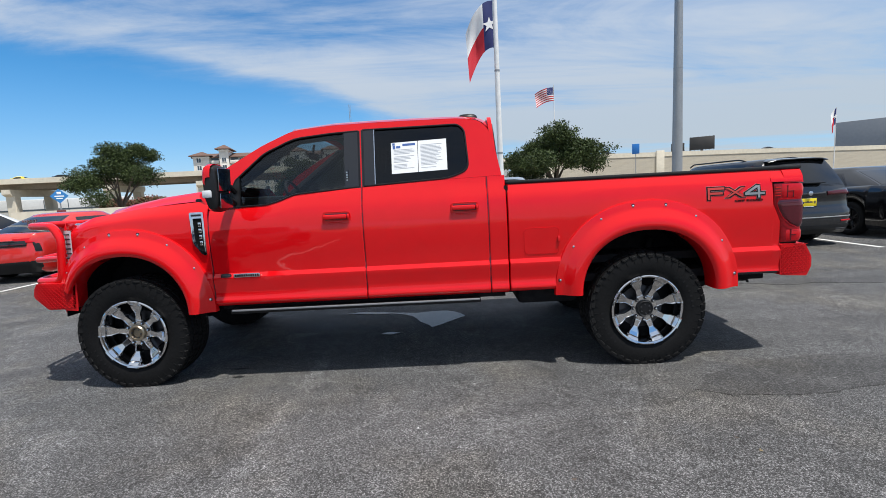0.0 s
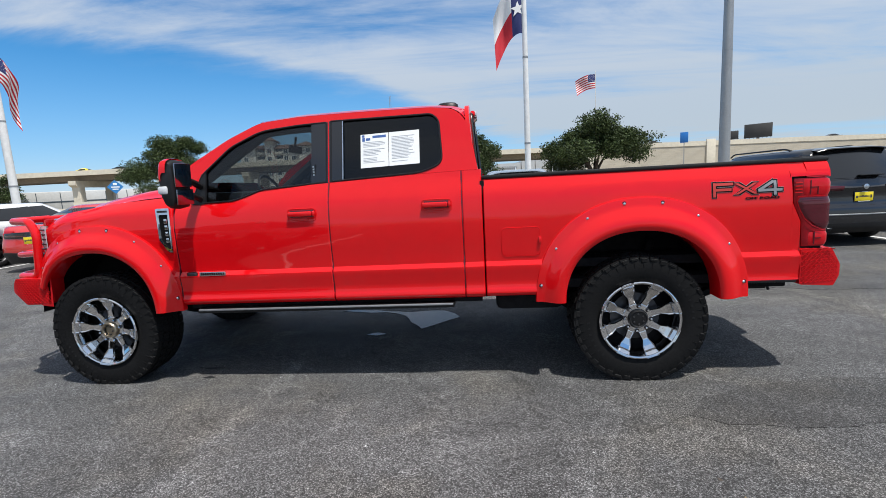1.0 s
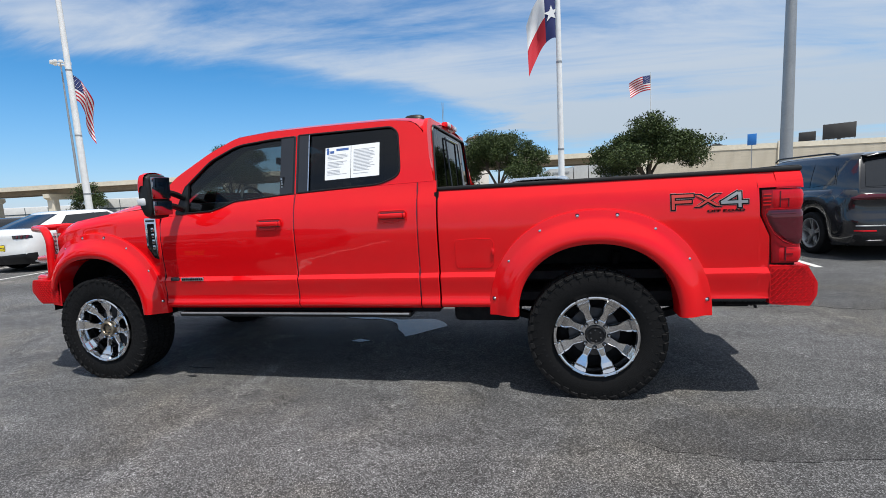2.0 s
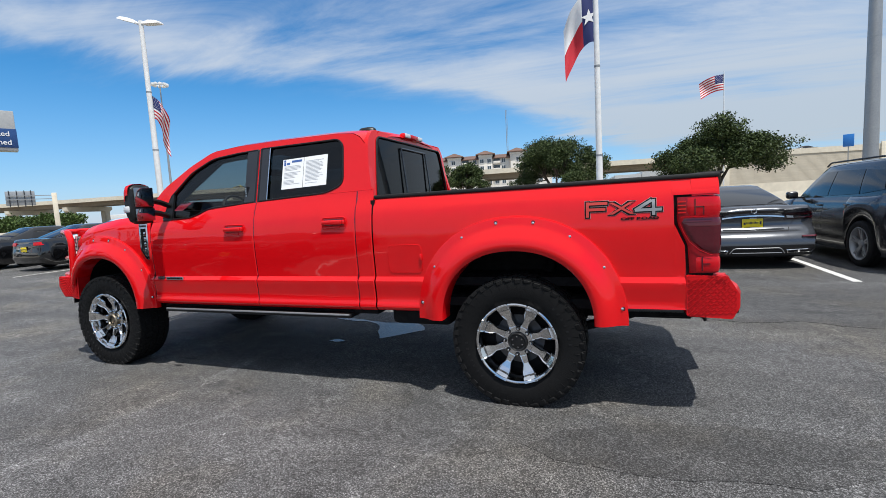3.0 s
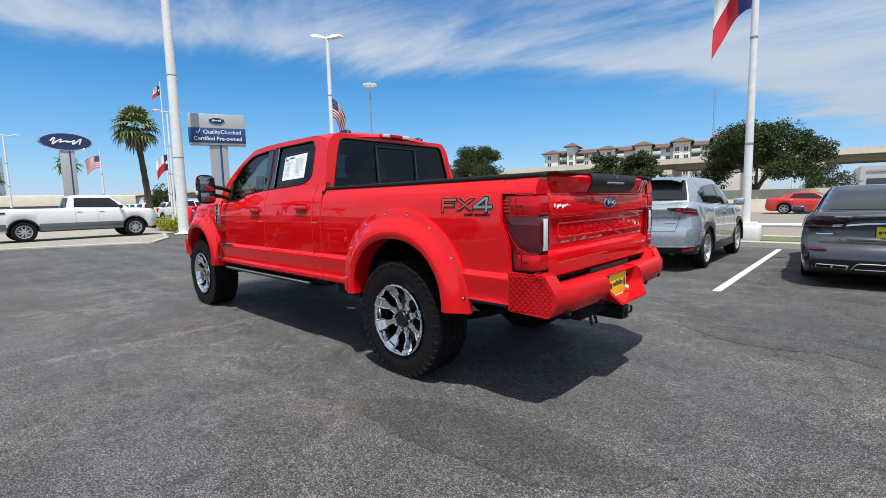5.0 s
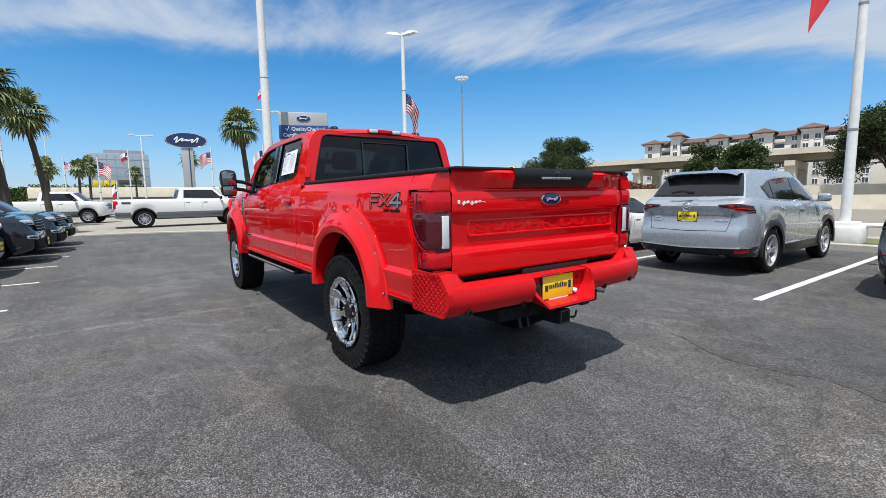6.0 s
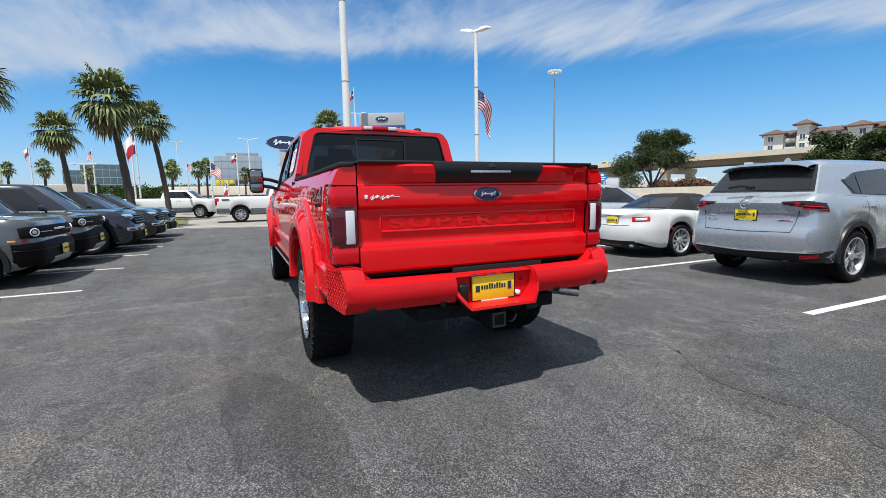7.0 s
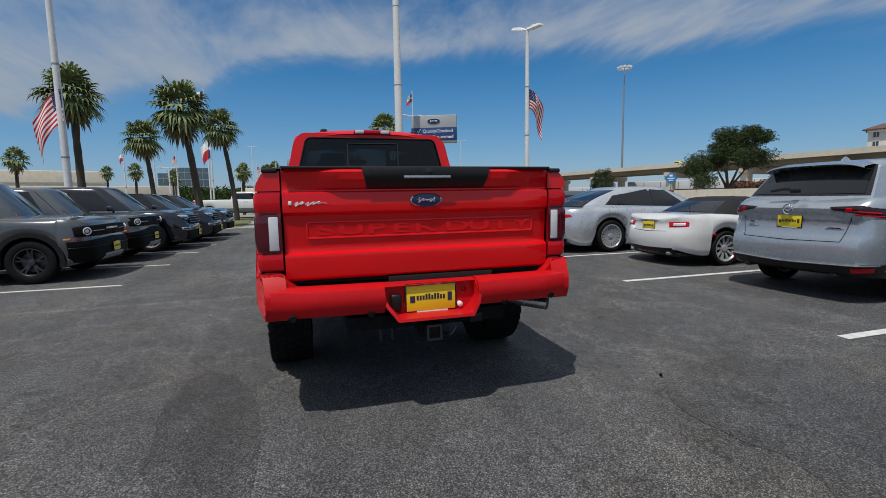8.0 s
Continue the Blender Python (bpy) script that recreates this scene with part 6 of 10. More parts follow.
seat(-0.98, -0.44, 0.52)
seat(-0.98, 0.44, 0.52)
seat(-0.12, 0.0, 1.50, "grey leather rear bench seat")
bm = bmesh.new()
lathe(bm, [(0.178, -0.014), (0.192, 0), (0.178, 0.014), (0.164, 0)], 36, "x", closed=True)
tube(bm, [(0, -0.17, 0), (0.03, 0, -0.01), (0, 0.17, 0)], 0.016, 8)
tube(bm, [(0.03, 0, -0.01), (0, 0, -0.17)], 0.016, 8)
tube(bm, [(0.02, 0, 0), (-0.22, 0, -0.03)], 0.035, 10)
bm.transform(Matrix.Translation((-1.34, -0.42, 1.43)) @ Matrix.Rotation(radians(-24), 4, "Y"))
part("steering_wheel", bm, M_CABIN, truck)
bm = bmesh.new()
bx(bm, -1.30, -1.27, -0.13, 0.13, 1.80, 1.87, 0.015)
tube(bm, [(-1.29, 0, 1.86), (-1.27, 0, 1.95)], 0.012, 8)
part("rear_view_mirror", bm, M_CABIN, truck)

# dark trim on the inside of the windscreen pillars and roof rails
for s in (-1, 1):
    bm = bmesh.new()
    tube(bm, [(-1.88, s * 0.845, 1.44), (-1.52, s * 0.795, 1.69), (-1.20, s * 0.735, 1.915), (-1.02, s * 0.725, 1.935), (-0.4, s * 0.725, 1.945), (0.25, s * 0.715, 1.93)], 0.052, 8)
    part("pillar_trim", bm, M_CABIN, truck)

# price sheets behind the rear door glass
sheet_ob = None
for k, (x0, x1) in enumerate(((-0.425, -0.218), (-0.214, 0.010))):
    def sz(x, z):
        return z + 0.030 * (x + 0.2)
    bm = bmesh.new()
    rows = [[(x, -(upper_y(sz(x, z)) - 0.0105), sz(x, z)) for x in (x0, x1)] for z in span(1.592, 1.836, 4)]
    rows += [[(x, -(upper_y(sz(x, z)) - 0.0115), sz(x, z)) for x in (x0, x1)] for z in span(1.836, 1.592, 4)]
    sheet(bm, rows)
    sheet_ob = tagged(part("price_sheet", bm, M_PAPER, truck, smooth=False), "printed white sheet behind the window glass")
    bm = bmesh.new()
    rnd = random.Random(5 + k)
    z = 1.775 if k == 0 else 1.80
    while z > 1.62:
        if rnd.random() < 0.85:
            a, b = x0 + 0.02, x0 + 0.02 + (x1 - x0 - 0.04) * rnd.uniform(0.55, 1.0)
            sheet(bm, [[(x, -(upper_y(sz(x, q)) - 0.0095), sz(x, q)) for x in (a, b)] for q in (z, z + 0.0035)])
        z -= 0.0105
    part("print_line", bm, M_INK, sheet_ob, smooth=False)
    if k == 0:
        bm = bmesh.new()
        for a, b, q0, q1 in ((-0.415, -0.395, 1.815, 1.832), (-0.412, -0.392, 1.785, 1.812), (-0.385, -0.352, 1.790, 1.808), (-0.335, -0.235, 1.805, 1.822)):
            sheet(bm, [[(x, -(upper_y(sz(x, q)) - 0.0095), sz(x, q)) for x in (a, b)] for q in (q0, q1)])
        part("print_block", bm, M_INKBLUE, sheet_ob, smooth=False)

# ---- parked cars ----
WHEEL_STORE = {}
SURFACE = {}


def road_wheel(r, rim, spokes, twin, metal):
    """An alloy wheel on a road tyre; made once for each size and look, then copied."""
    key = (r, rim, spokes, twin, metal.name)
    if key in WHEEL_STORE:
        return copy_thing(WHEEL_STORE[key], pose(0, 0, 0))
    half = 0.115
    bm = bmesh.new()
    lathe(bm, [(rim, -half * 0.86), (rim + 0.005, -half * 0.95), (rim - 0.008, -half * 0.97), (rim - 0.02, -half * 0.85), (rim - 0.035, -half * 0.2), (rim - 0.03, half * 0.7), (rim, half * 0.8)], 40, "y")
    bmesh.ops.delete(bm, geom=[f for f in bm.faces if len(f.verts) > 8], context="FACES_ONLY")
    w = part("wheel", bm, metal, None)
    bm = bmesh.new()
    prof = [(rim - 0.004, -half * 0.82), (rim + 0.012, -half * 0.94), (rim + 0.03, -half), (r * 0.92, -half), (r * 0.978, -half * 0.86), (r, -half * 0.6), (r, -half * 0.5), (r - 0.008, -half * 0.48), (r - 0.008, -half * 0.42), (r, -half * 0.40),
            (r, half * 0.4), (r - 0.008, half * 0.42), (r - 0.008, half * 0.48), (r, half * 0.5), (r, half * 0.6), (r * 0.978, half * 0.86), (r * 0.92, half), (rim + 0.012, half * 0.94), (rim - 0.004, half * 0.82)]
    lathe(bm, prof, 44, "y", closed=True)
    part("tyre", bm, M_RUBBER, w)
    sp = bmesh.new()

    def ring(rr, hw, y, off=0.0):
        return [(off - hw, y, rr), (off + hw, y, rr), (off + hw * 0.8, y + 0.03, rr), (off - hw * 0.8, y + 0.03, rr)]
    lanes = (-1, 1) if twin else (0,)
    for q in lanes:
        rings(sp, [ring(0.05, 0.020, -half * 0.55, q * 0.012), ring(rim * 0.55, 0.013 if twin else 0.020, -half * 0.70, q * 0.016), ring(rim - 0.012, 0.014 if twin else 0.030, -half * 0.80, q * 0.042)])
    me = bpy.data.meshes.new("spoke")
    bmesh.ops.recalc_face_normals(sp, faces=sp.faces)
    sp.to_mesh(me)
    sp.free()
    me.materials.append(metal)
    for k in range(spokes):
        o = new("spoke", me)
        o.parent = w
        o.matrix_local = Matrix.Rotation(2 * math.pi * k / spokes, 4, "Y")
    bm = bmesh.new()
    lathe(bm, [(0.062, -half * 0.5), (0.058, -half * 0.72), (0.03, -half * 0.78)], 20, "y")
    part("hub_cap", bm, metal, w)
    bm = bmesh.new()
    lathe(bm, [(rim * 0.72, -half * 0.05), (rim * 0.72, 0.0), (0.05, 0.0)], 24, "y")
    part("brake_disc", bm, M_DARKMETAL, w)
    bm = bmesh.new()
    lathe(bm, [(rim - 0.03, half * 0.2), (rim - 0.03, half * 0.3)], 24, "y")
    part("wheel_back", bm, M_UNDER, w)
    WHEEL_STORE[key] = w
    return w


def car(name, label, m, paint, L=4.6, W=1.84, H=1.65, r=0.35, rim=0.235, spokes=10, twin=False, alloy=None, clear=0.22, fo=0.92, ro=0.98,
        top=(), belt=(0.95, 1.02), ws=(-1.05, -0.35), rw=(1.55, 2.05), roof_w=0.62, cladding=0.0, windows=(), nose_r=0.55, tail_r=0.35, soft_top=False, pickup=False, group="", category="car",
        glass=None, rear_z=None, roof_mat=None, arc=(1.12, 1.25), bow=0.0,
        tailp=((0.2, -0.09), (0.42, 0.0), (0.60, -0.01), (0.75, -0.045), (1.0, -0.06), (1.2, -0.10)), nosep=((0.2, 0.10), (0.42, 0.0), (0.70, 0.02), (1.0, 0.09), (1.3, 0.16)), tail_in=0.17, bulge=(0.10, 0.06), nose_in=0.30, corner=0.13):
    """A car in its own frame: nose at -x, tail at +x, standing on z 0.
    top: table of the upper edge of the lower body; ws, rw: foot and head of windscreen and rear window."""
    ob = thing(name, label, category, m, group)
    alloy = alloy or M_RIM
    glass = glass or M_CARGLASS
    xf, xr = -L / 2 + fo, L / 2 - ro
    hw = W / 2
    ra = r + 0.055

    def plan(x):
        d = L / 2
        if x < 0:
            u = max(0.0, (-x - (d - nose_r)) / nose_r)
            return 1 - nose_in * u ** 2.2
        u = max(0.0, (x - (d - tail_r)) / tail_r)
        return 1 - tail_in * u ** 2.6

    def low(x):
        z = clear
        for xc in (xf, xr):
            if abs(x - xc) < ra:
                z = max(z, r + math.sqrt(ra * ra - (x - xc) ** 2))
        ends = max(0.0, abs(x) - (L / 2 - 0.45)) / 0.45
        return z + 0.10 * ends ** 2

    def up(x):
        return lerp(top, x)

    def side_prof(f):
        return lerp([(0, 0.925), (0.08, 0.965), (0.30, 0.985), (0.48, 1.0), (0.66, 0.995), (0.80, 0.975), (0.92, 0.945), (1.0, 0.90)], f)
    xs = sorted(set([round(v, 3) for v in span(-L / 2, L / 2, 58)] + [round(xc + ra * k, 3) for xc in (xf, xr) for k in (-1, -0.97, -0.9, -0.75, 0.75, 0.9, 0.97, 1)]))
    loops = []
    for x in xs:
        lo, hi, pw = low(x), up(x), plan(x) * hw
        half = [(x, pw * side_prof(f), lo + (hi - lo) * f) for f in (0, 0.05, 0.15, 0.28, 0.4, 0.48, 0.56, 0.64, 0.74, 0.84, 0.92, 0.97, 1.0)]
        crown = 0.045 if -L / 2 + 0.2 < x < ws[0] else 0.02
        for k in (0.82, 0.55, 0.28):
            half.append((x, pw * 0.90 * k, hi + crown * (1 - k * k)))
        kt, kn = max(0.0, (x - (L / 2 - 0.6)) / 0.6) ** 1.5, max(0.0, (-x - (L / 2 - 0.6)) / 0.6) ** 1.5
        half = [(p[0] + kt * lerp(tailp, p[2]) + kn * lerp(nosep, p[2]), p[1], p[2]) for p in half]
        mid_x = x + kt * lerp(tailp, hi) + kn * lerp(nosep, hi)
        loop = [(p[0], -p[1], p[2]) for p in half] + [(mid_x, 0, hi + crown)] + half[::-1]
        loops.append(loop)
    bm = bmesh.new()
    vs = [[bm.verts.new(p) for p in l] for l in loops]
    n = len(vs[0])
    for a, b in zip(vs, vs[1:]):
        for i in range(n - 1):
            bm.faces.new((a[i], a[i + 1], b[i + 1], b[i]))
    # rounded end faces: columns match the points over the crown
    FR = (1.0, 0.82, 0.55, 0.28, 0.0, -0.28, -0.55, -0.82, -1.0)
    for e, sg in ((vs[0], -1), (vs[-1], 1)):
        grid_rows = []
        for i in range(13):
            l, rgt = e[i], e[n - 1 - i]
            row = [l]
            for k in FR[1:-1]:
                fade = 1.0 if i < 11 else (12 - i) / 2
                row.append(bm.verts.new((l.co.x + sg * bulge[0 if sg < 0 else 1] * (1 - k * k) * fade, l.co.y * k, l.co.z + (e[n // 2].co.z - e[12].co.z) * (1 - k * k) * (1 if i == 12 else 0))) if i < 12 else e[12 + {0.82: 1, 0.55: 2, 0.28: 3, 0.0: 4, -0.28: 5, -0.55: 6, -0.82: 7}[k]])
            grid_rows.append(row + [rgt])
        for ra_, rb_ in zip(grid_rows, grid_rows[1:]):
            for k in range(8):
                bm.faces.new((ra_[k], ra_[k + 1], rb_[k + 1], rb_[k]))
    body = part("body", bm, paint, ob, sharp=42)
    # floor and wheel houses
    bm = bmesh.new()
    bx(bm, -L / 2 + 0.25, L / 2 - 0.25, -hw * 0.86, hw * 0.86, clear + 0.01, clear + 0.08)
    bx(bm, -L / 2 + 0.3, L / 2 - 0.3, -hw * 0.62, hw * 0.62, clear + 0.05, min(up(-L / 2 + 0.6), up(L / 2 - 0.6)) - 0.12)
    part("underbody", bm, M_UNDER, ob)
    for xc in (xf, xr):
        for s in (-1, 1):
            bm = bmesh.new()
            rows = [[(xc + (ra + 0.004) * math.cos(radians(a)), s * y, max(clear, r + (ra + 0.004) * math.sin(radians(a)))) for a in range(-20, 201, 11)] for y in (hw * 0.955 * plan(xc), hw * 0.6)]
            sheet(bm, rows)
            part("wheel_house", bm, M_UNDER, body)
            w = road_wheel(r, rim, spokes, twin, alloy)
            w.parent = ob
            w.matrix_basis = pose(xc, s * (hw * plan(xc) - 0.135), r, 0, 0, 0 if s < 0 else 180) @ Matrix.Rotation(radians(11 * s + 7 * xc), 4, "Y")
            if cladding > 0:
                bm = bmesh.new()
                rows = []
                for a in range(-14, 195, 9):
                    c, sn = math.cos(radians(a)), math.sin(radians(a))
                    row = []
                    for k, y in ((ra, 0.94), (ra, 1.003), (ra + cladding, 1.003), (ra + cladding + 0.01, 0.975)):
                        row.append((xc + k * c, s * hw * y * plan(xc), max(clear, r + k * sn)))
                    rows.append(row)
                sheet(bm, rows)
                part("arch_cladding", bm, M_BLACK_TRIM, ob)
    if cladding > 0:
        for s in (-1, 1):
            bm = bmesh.new()
            bx(bm, xf + ra + 0.03, xr - ra - 0.03, s * hw * 0.975 - 0.012, s * hw * 0.975 + 0.012, clear - 0.02, clear + 0.13, 0.01)
            part("sill_cladding", bm, M_BLACK_TRIM, ob)
    # greenhouse: a stack of rings from belt to roof
    rz = H
    zb = min(belt) - 0.05
    n_side, n_end = 15, 9

    def gx(z):
        k = (z - zb) / (rz - 0.06 - zb)
        kk = min(1.0, max(0.0, k))
        return ws[0] + (ws[1] - ws[0]) * kk ** arc[0], rw[1] + (rw[0] - rw[1]) * kk ** arc[1], hw * (0.90 - (0.90 - roof_w) * kk ** 1.35) * 1.0

    def gring(z, inset=0.0):
        a, b, w2 = gx(z)
        a, b, w2 = a + inset * 1.6, b - inset * 1.6, w2 - inset
        pts = []
        for x in span(a, b, n_side):
            u = abs((x - (a + b) / 2) / ((b - a) / 2))
            pts.append((x, -w2 * (1 - corner * u ** 3), z))
        e = w2 * (1 - corner)
        for y in span(-e, e, n_end)[1:-1]:
            pts.append((b + 0.10 * (1 - (y / e) ** 2), y, z))
        for x in span(b, a, n_side):
            u = abs((x - (a + b) / 2) / ((b - a) / 2))
            pts.append((x, w2 * (1 - corner * u ** 3), z))
        for y in span(e, -e, n_end)[1:-1]:
            pts.append((a - 0.16 * (1 - (y / e) ** 2), y, z))
        return pts
    bm = bmesh.new()
    stack = [gring(z) for z in span(zb, rz - 0.075, 12)]
    stack += [[(x, y, rz - 0.035) for x, y, _ in gring(rz - 0.075, 0.035)], [(x, y, rz - 0.008) for x, y, _ in gring(rz - 0.075, 0.12)], [(x, y, rz) for x, y, _ in gring(rz - 0.075, 0.32)]]
    rings(bm, stack)
    roof = part("cabin_shell", bm, roof_mat or (M_CLOTHTOP if soft_top else paint), ob, sharp=50)

    def gside(x, z):
        a, b, w2 = gx(z)
        u = min(1.0, abs((x - (a + b) / 2) / ((b - a) / 2)))
        return w2 * (1 - corner * u ** 3)

    def side_pane(nm, quad, lift, material, s, parent):
        """quad: foot front, foot rear, head rear, head front as (x, z)."""
        (x0, z0), (x1, z1), (x2, z2), (x3, z3) = quad
        bm = bmesh.new()
        rows = []
        for v in span(0, 1, 6):
            row = []
            for u in span(0, 1, 9):
                xa, za = x0 + (x1 - x0) * u, z0 + (z1 - z0) * u
                xb, zb2 = x3 + (x2 - x3) * u, z3 + (z2 - z3) * u
                x, z = xa + (xb - xa) * v, za + (zb2 - za) * v
                if bow:
                    w0, w1 = windows[0][0][0], windows[-1][1][0]
                    z += bow * v * math.sin(math.pi * min(1, max(0, (x - w0) / (w1 - w0))))
                row.append((x, s * (gside(x, z) + lift), z))
            rows.append(row)
        sheet(bm, rows)
        return part(nm, bm, material, parent)
    for s in (-1, 1):
        if windows:
            q0, q1 = windows[0], windows[-1]
            side_pane("window_trim", ((q0[0][0] - 0.035, q0[0][1] - 0.022), (q1[1][0] + 0.035, q1[1][1] - 0.022), (q1[2][0] + 0.03, q1[2][1] + 0.02), (q0[3][0] - 0.03, q0[3][1] + 0.02)), 0.004, M_BLACK_GLOSS, s, roof)
        for q in windows:
            side_pane("side_window", q, 0.009, glass, s, roof)
        # mirror and door handles
        bm = bmesh.new()
        mx = ws[0] + 0.42
        bx(bm, mx - 0.06, mx + 0.07, s * (hw + 0.09) - 0.10, s * (hw + 0.09) + 0.10, belt[0] + 0.02, belt[0] + 0.17, 0.045, 3)
        bx(bm, mx - 0.02, mx + 0.03, s * (hw - 0.05) - 0.08, s * (hw - 0.05) + 0.08, belt[0] + 0.02, belt[0] + 0.06, 0.012)
        part("door_mirror", bm, paint if not pickup else M_BLACK_TRIM, ob)
        for q in windows[:2]:
            hx = q[1][0] - 0.12
            hz = lerp(top, hx) - 0.13
            bm = bmesh.new()
            bx(bm, hx - 0.10, hx + 0.10, s * hw * 0.975 - 0.018, s * hw * 0.975 + 0.018, hz - 0.013, hz + 0.013, 0.008)
            part("door_handle", bm, paint, body)
            # door shut line
            bm = bmesh.new()
            dx = q[1][0] + 0.03
            lo, hi = max(low(dx), clear + 0.02), up(dx)
            sheet(bm, [[(dx + d, s * (plan(dx) * hw * side_prof(f) + 0.0012), lo + (hi - lo) * f) for f in span(0.03, 0.98, 10)] for d in (-0.004, 0.004)])
            part("door_gap", bm, M_UNDER, body)

    def end_pane(nm, front, z0, z1, wide, lift, material):
        bm = bmesh.new()
        rows = []
        for z in span(z0, z1, 7):
            a, b, w2 = gx(z)
            e = w2 * (1 - corner)
            row = []
            for u in span(-wide, wide, 13):
                y = e * u
                if front:
                    row.append((a - 0.16 * (1 - u * u) - lift, y, z + lift * 0.5))
                else:
                    row.append((b + 0.10 * (1 - u * u) + lift, y, z + lift * 0.5))
            rows.append(row)
        sheet(bm, rows)
        return part(nm, bm, material, roof)
    def end_at(sg, y, z):
        """Where the tail (+1) or nose (-1) surface lies at (y, z)."""
        xe = sg * L / 2
        lo, hi = low(xe), up(xe)
        pr = side_prof(min(1, max(0, (z - lo) / (hi - lo))))
        we = hw * pr * plan(xe)
        ay = abs(y)
        off = lerp(tailp if sg > 0 else nosep, z)
        if ay <= we:
            return xe + off + sg * bulge[0 if sg < 0 else 1] * (1 - (ay / we) ** 2)
        rr, dep, pw = (tail_r, tail_in, 2.6) if sg > 0 else (nose_r, nose_in, 2.2)
        u = min(1.0, max(0.0, (1 - ay / (hw * pr)) / dep)) ** (1 / pw)
        x = sg * (L / 2 - rr + rr * u)
        return x + off * max(0.0, (abs(x) - (L / 2 - 0.6)) / 0.6) ** 1.5

    def skirt(sg, q, z):
        """Point and outward direction on the body at height z, q metres from the middle of an end round its corner."""
        xe = sg * L / 2
        lo, hi = low(xe), up(xe)
        pr = side_prof(min(1, max(0, (z - lo) / (hi - lo))))
        we = hw * pr * plan(xe)
        if q <= we:
            k = max(0.0, (q / we - 0.85) / 0.15) * 0.5
            return end_at(sg, q, z), q, Vector((sg * (1 - k), k)).normalized()
        x = xe - sg * (q - we)
        rr, dep, pw = (tail_r, tail_in, 2.6) if sg > 0 else (nose_r, nose_in, 2.2)
        # follow the corner by arc length
        left, x = q - we, xe
        while left > 0:
            st = min(0.01, left)
            dy = hw * pr * (plan(x - sg * 0.01) - plan(x)) / 0.01
            x -= sg * st / math.sqrt(1 + dy * dy)
            left -= st
        dy = hw * pr * (plan(x - sg * 0.01) - plan(x)) / 0.01
        off = lerp(tailp if sg > 0 else nosep, z) * max(0.0, (abs(x) - (L / 2 - 0.6)) / 0.6) ** 1.5
        return x + off, hw * pr * plan(x), Vector((sg * dy, 1)).normalized()
    SURFACE[ob.name] = end_at
    SURFACE[ob.name + ":skirt"] = skirt
    wz0 = up(ws[0] + 0.05) + 0.01
    end_pane("windscreen", True, wz0, rz - 0.085, 0.94, 0.008, M_SCREEN)
    if not pickup:
        z0 = rear_z if rear_z else belt[1] + 0.03
        end_pane("rear_window_trim", False, z0 - 0.02, rz - 0.085, 0.97, 0.004, M_BLACK_GLOSS)
        end_pane("rear_window", False, z0, rz - 0.105, 0.90, 0.009, glass)
    else:
        end_pane("rear_window", False, belt[1] + 0.05, rz - 0.12, 0.88, 0.008, glass)
    return ob


def rear_block(ob, nm, x0, x1, y0, y1, z0, z1, material, bevel=0.02, both=True, label=""):
    for s in ((-1, 1) if both else (1,)):
        bm = bmesh.new()
        bx(bm, x0, x1, min(s * y0, s * y1), max(s * y0, s * y1), z0, z1, bevel, 3)
        part(nm, bm, material, ob, label)


def end_quad(ob, nm, quad, material, lift=0.008, sg=1, both=True, label="", rim=0.02):
    """A piece that follows the tail or nose surface; quad: four corners (y, z), inner foot, outer foot, outer head, inner head."""
    f = SURFACE[ob.name + ":skirt"]
    (y0, z0), (y1, z1), (y2, z2), (y3, z3) = quad
    for s in ((-1, 1) if both else (1,)):
        bm = bmesh.new()
        rows = []
        nu, nv = 13, 7
        for v in [-0.001] + span(0, 1, nv) + [1.001]:
            row = []
            for u in [-0.001] + span(0, 1, nu) + [1.001]:
                inside = 0 <= u <= 1 and 0 <= v <= 1
                edge = inside and min(u, 1 - u, v, 1 - v) < 0.02
                uu, vv = min(1, max(0, u)), min(1, max(0, v))
                ya, za = y0 + (y1 - y0) * uu, z0 + (z1 - z0) * uu
                yb, zb = y3 + (y2 - y3) * uu, z3 + (z2 - z3) * uu
                y, z = ya + (yb - ya) * vv, za + (zb - za) * vv
                px, py, nv2 = f(sg, abs(y), z)
                h = lift * (0.6 if edge else 1.0) if inside else -rim
                row.append((px + nv2.x * h, s * math.copysign(py + nv2.y * h, y if y else 1), z))
            rows.append(row)
        sheet(bm, rows)
        part(nm, bm, material, ob, label)


def on_end(ob, y, z, sg=1, lift=0.01):
    return SURFACE[ob.name](sg, y, z) + sg * lift


NOSE_PY = -90   # nose towards +y

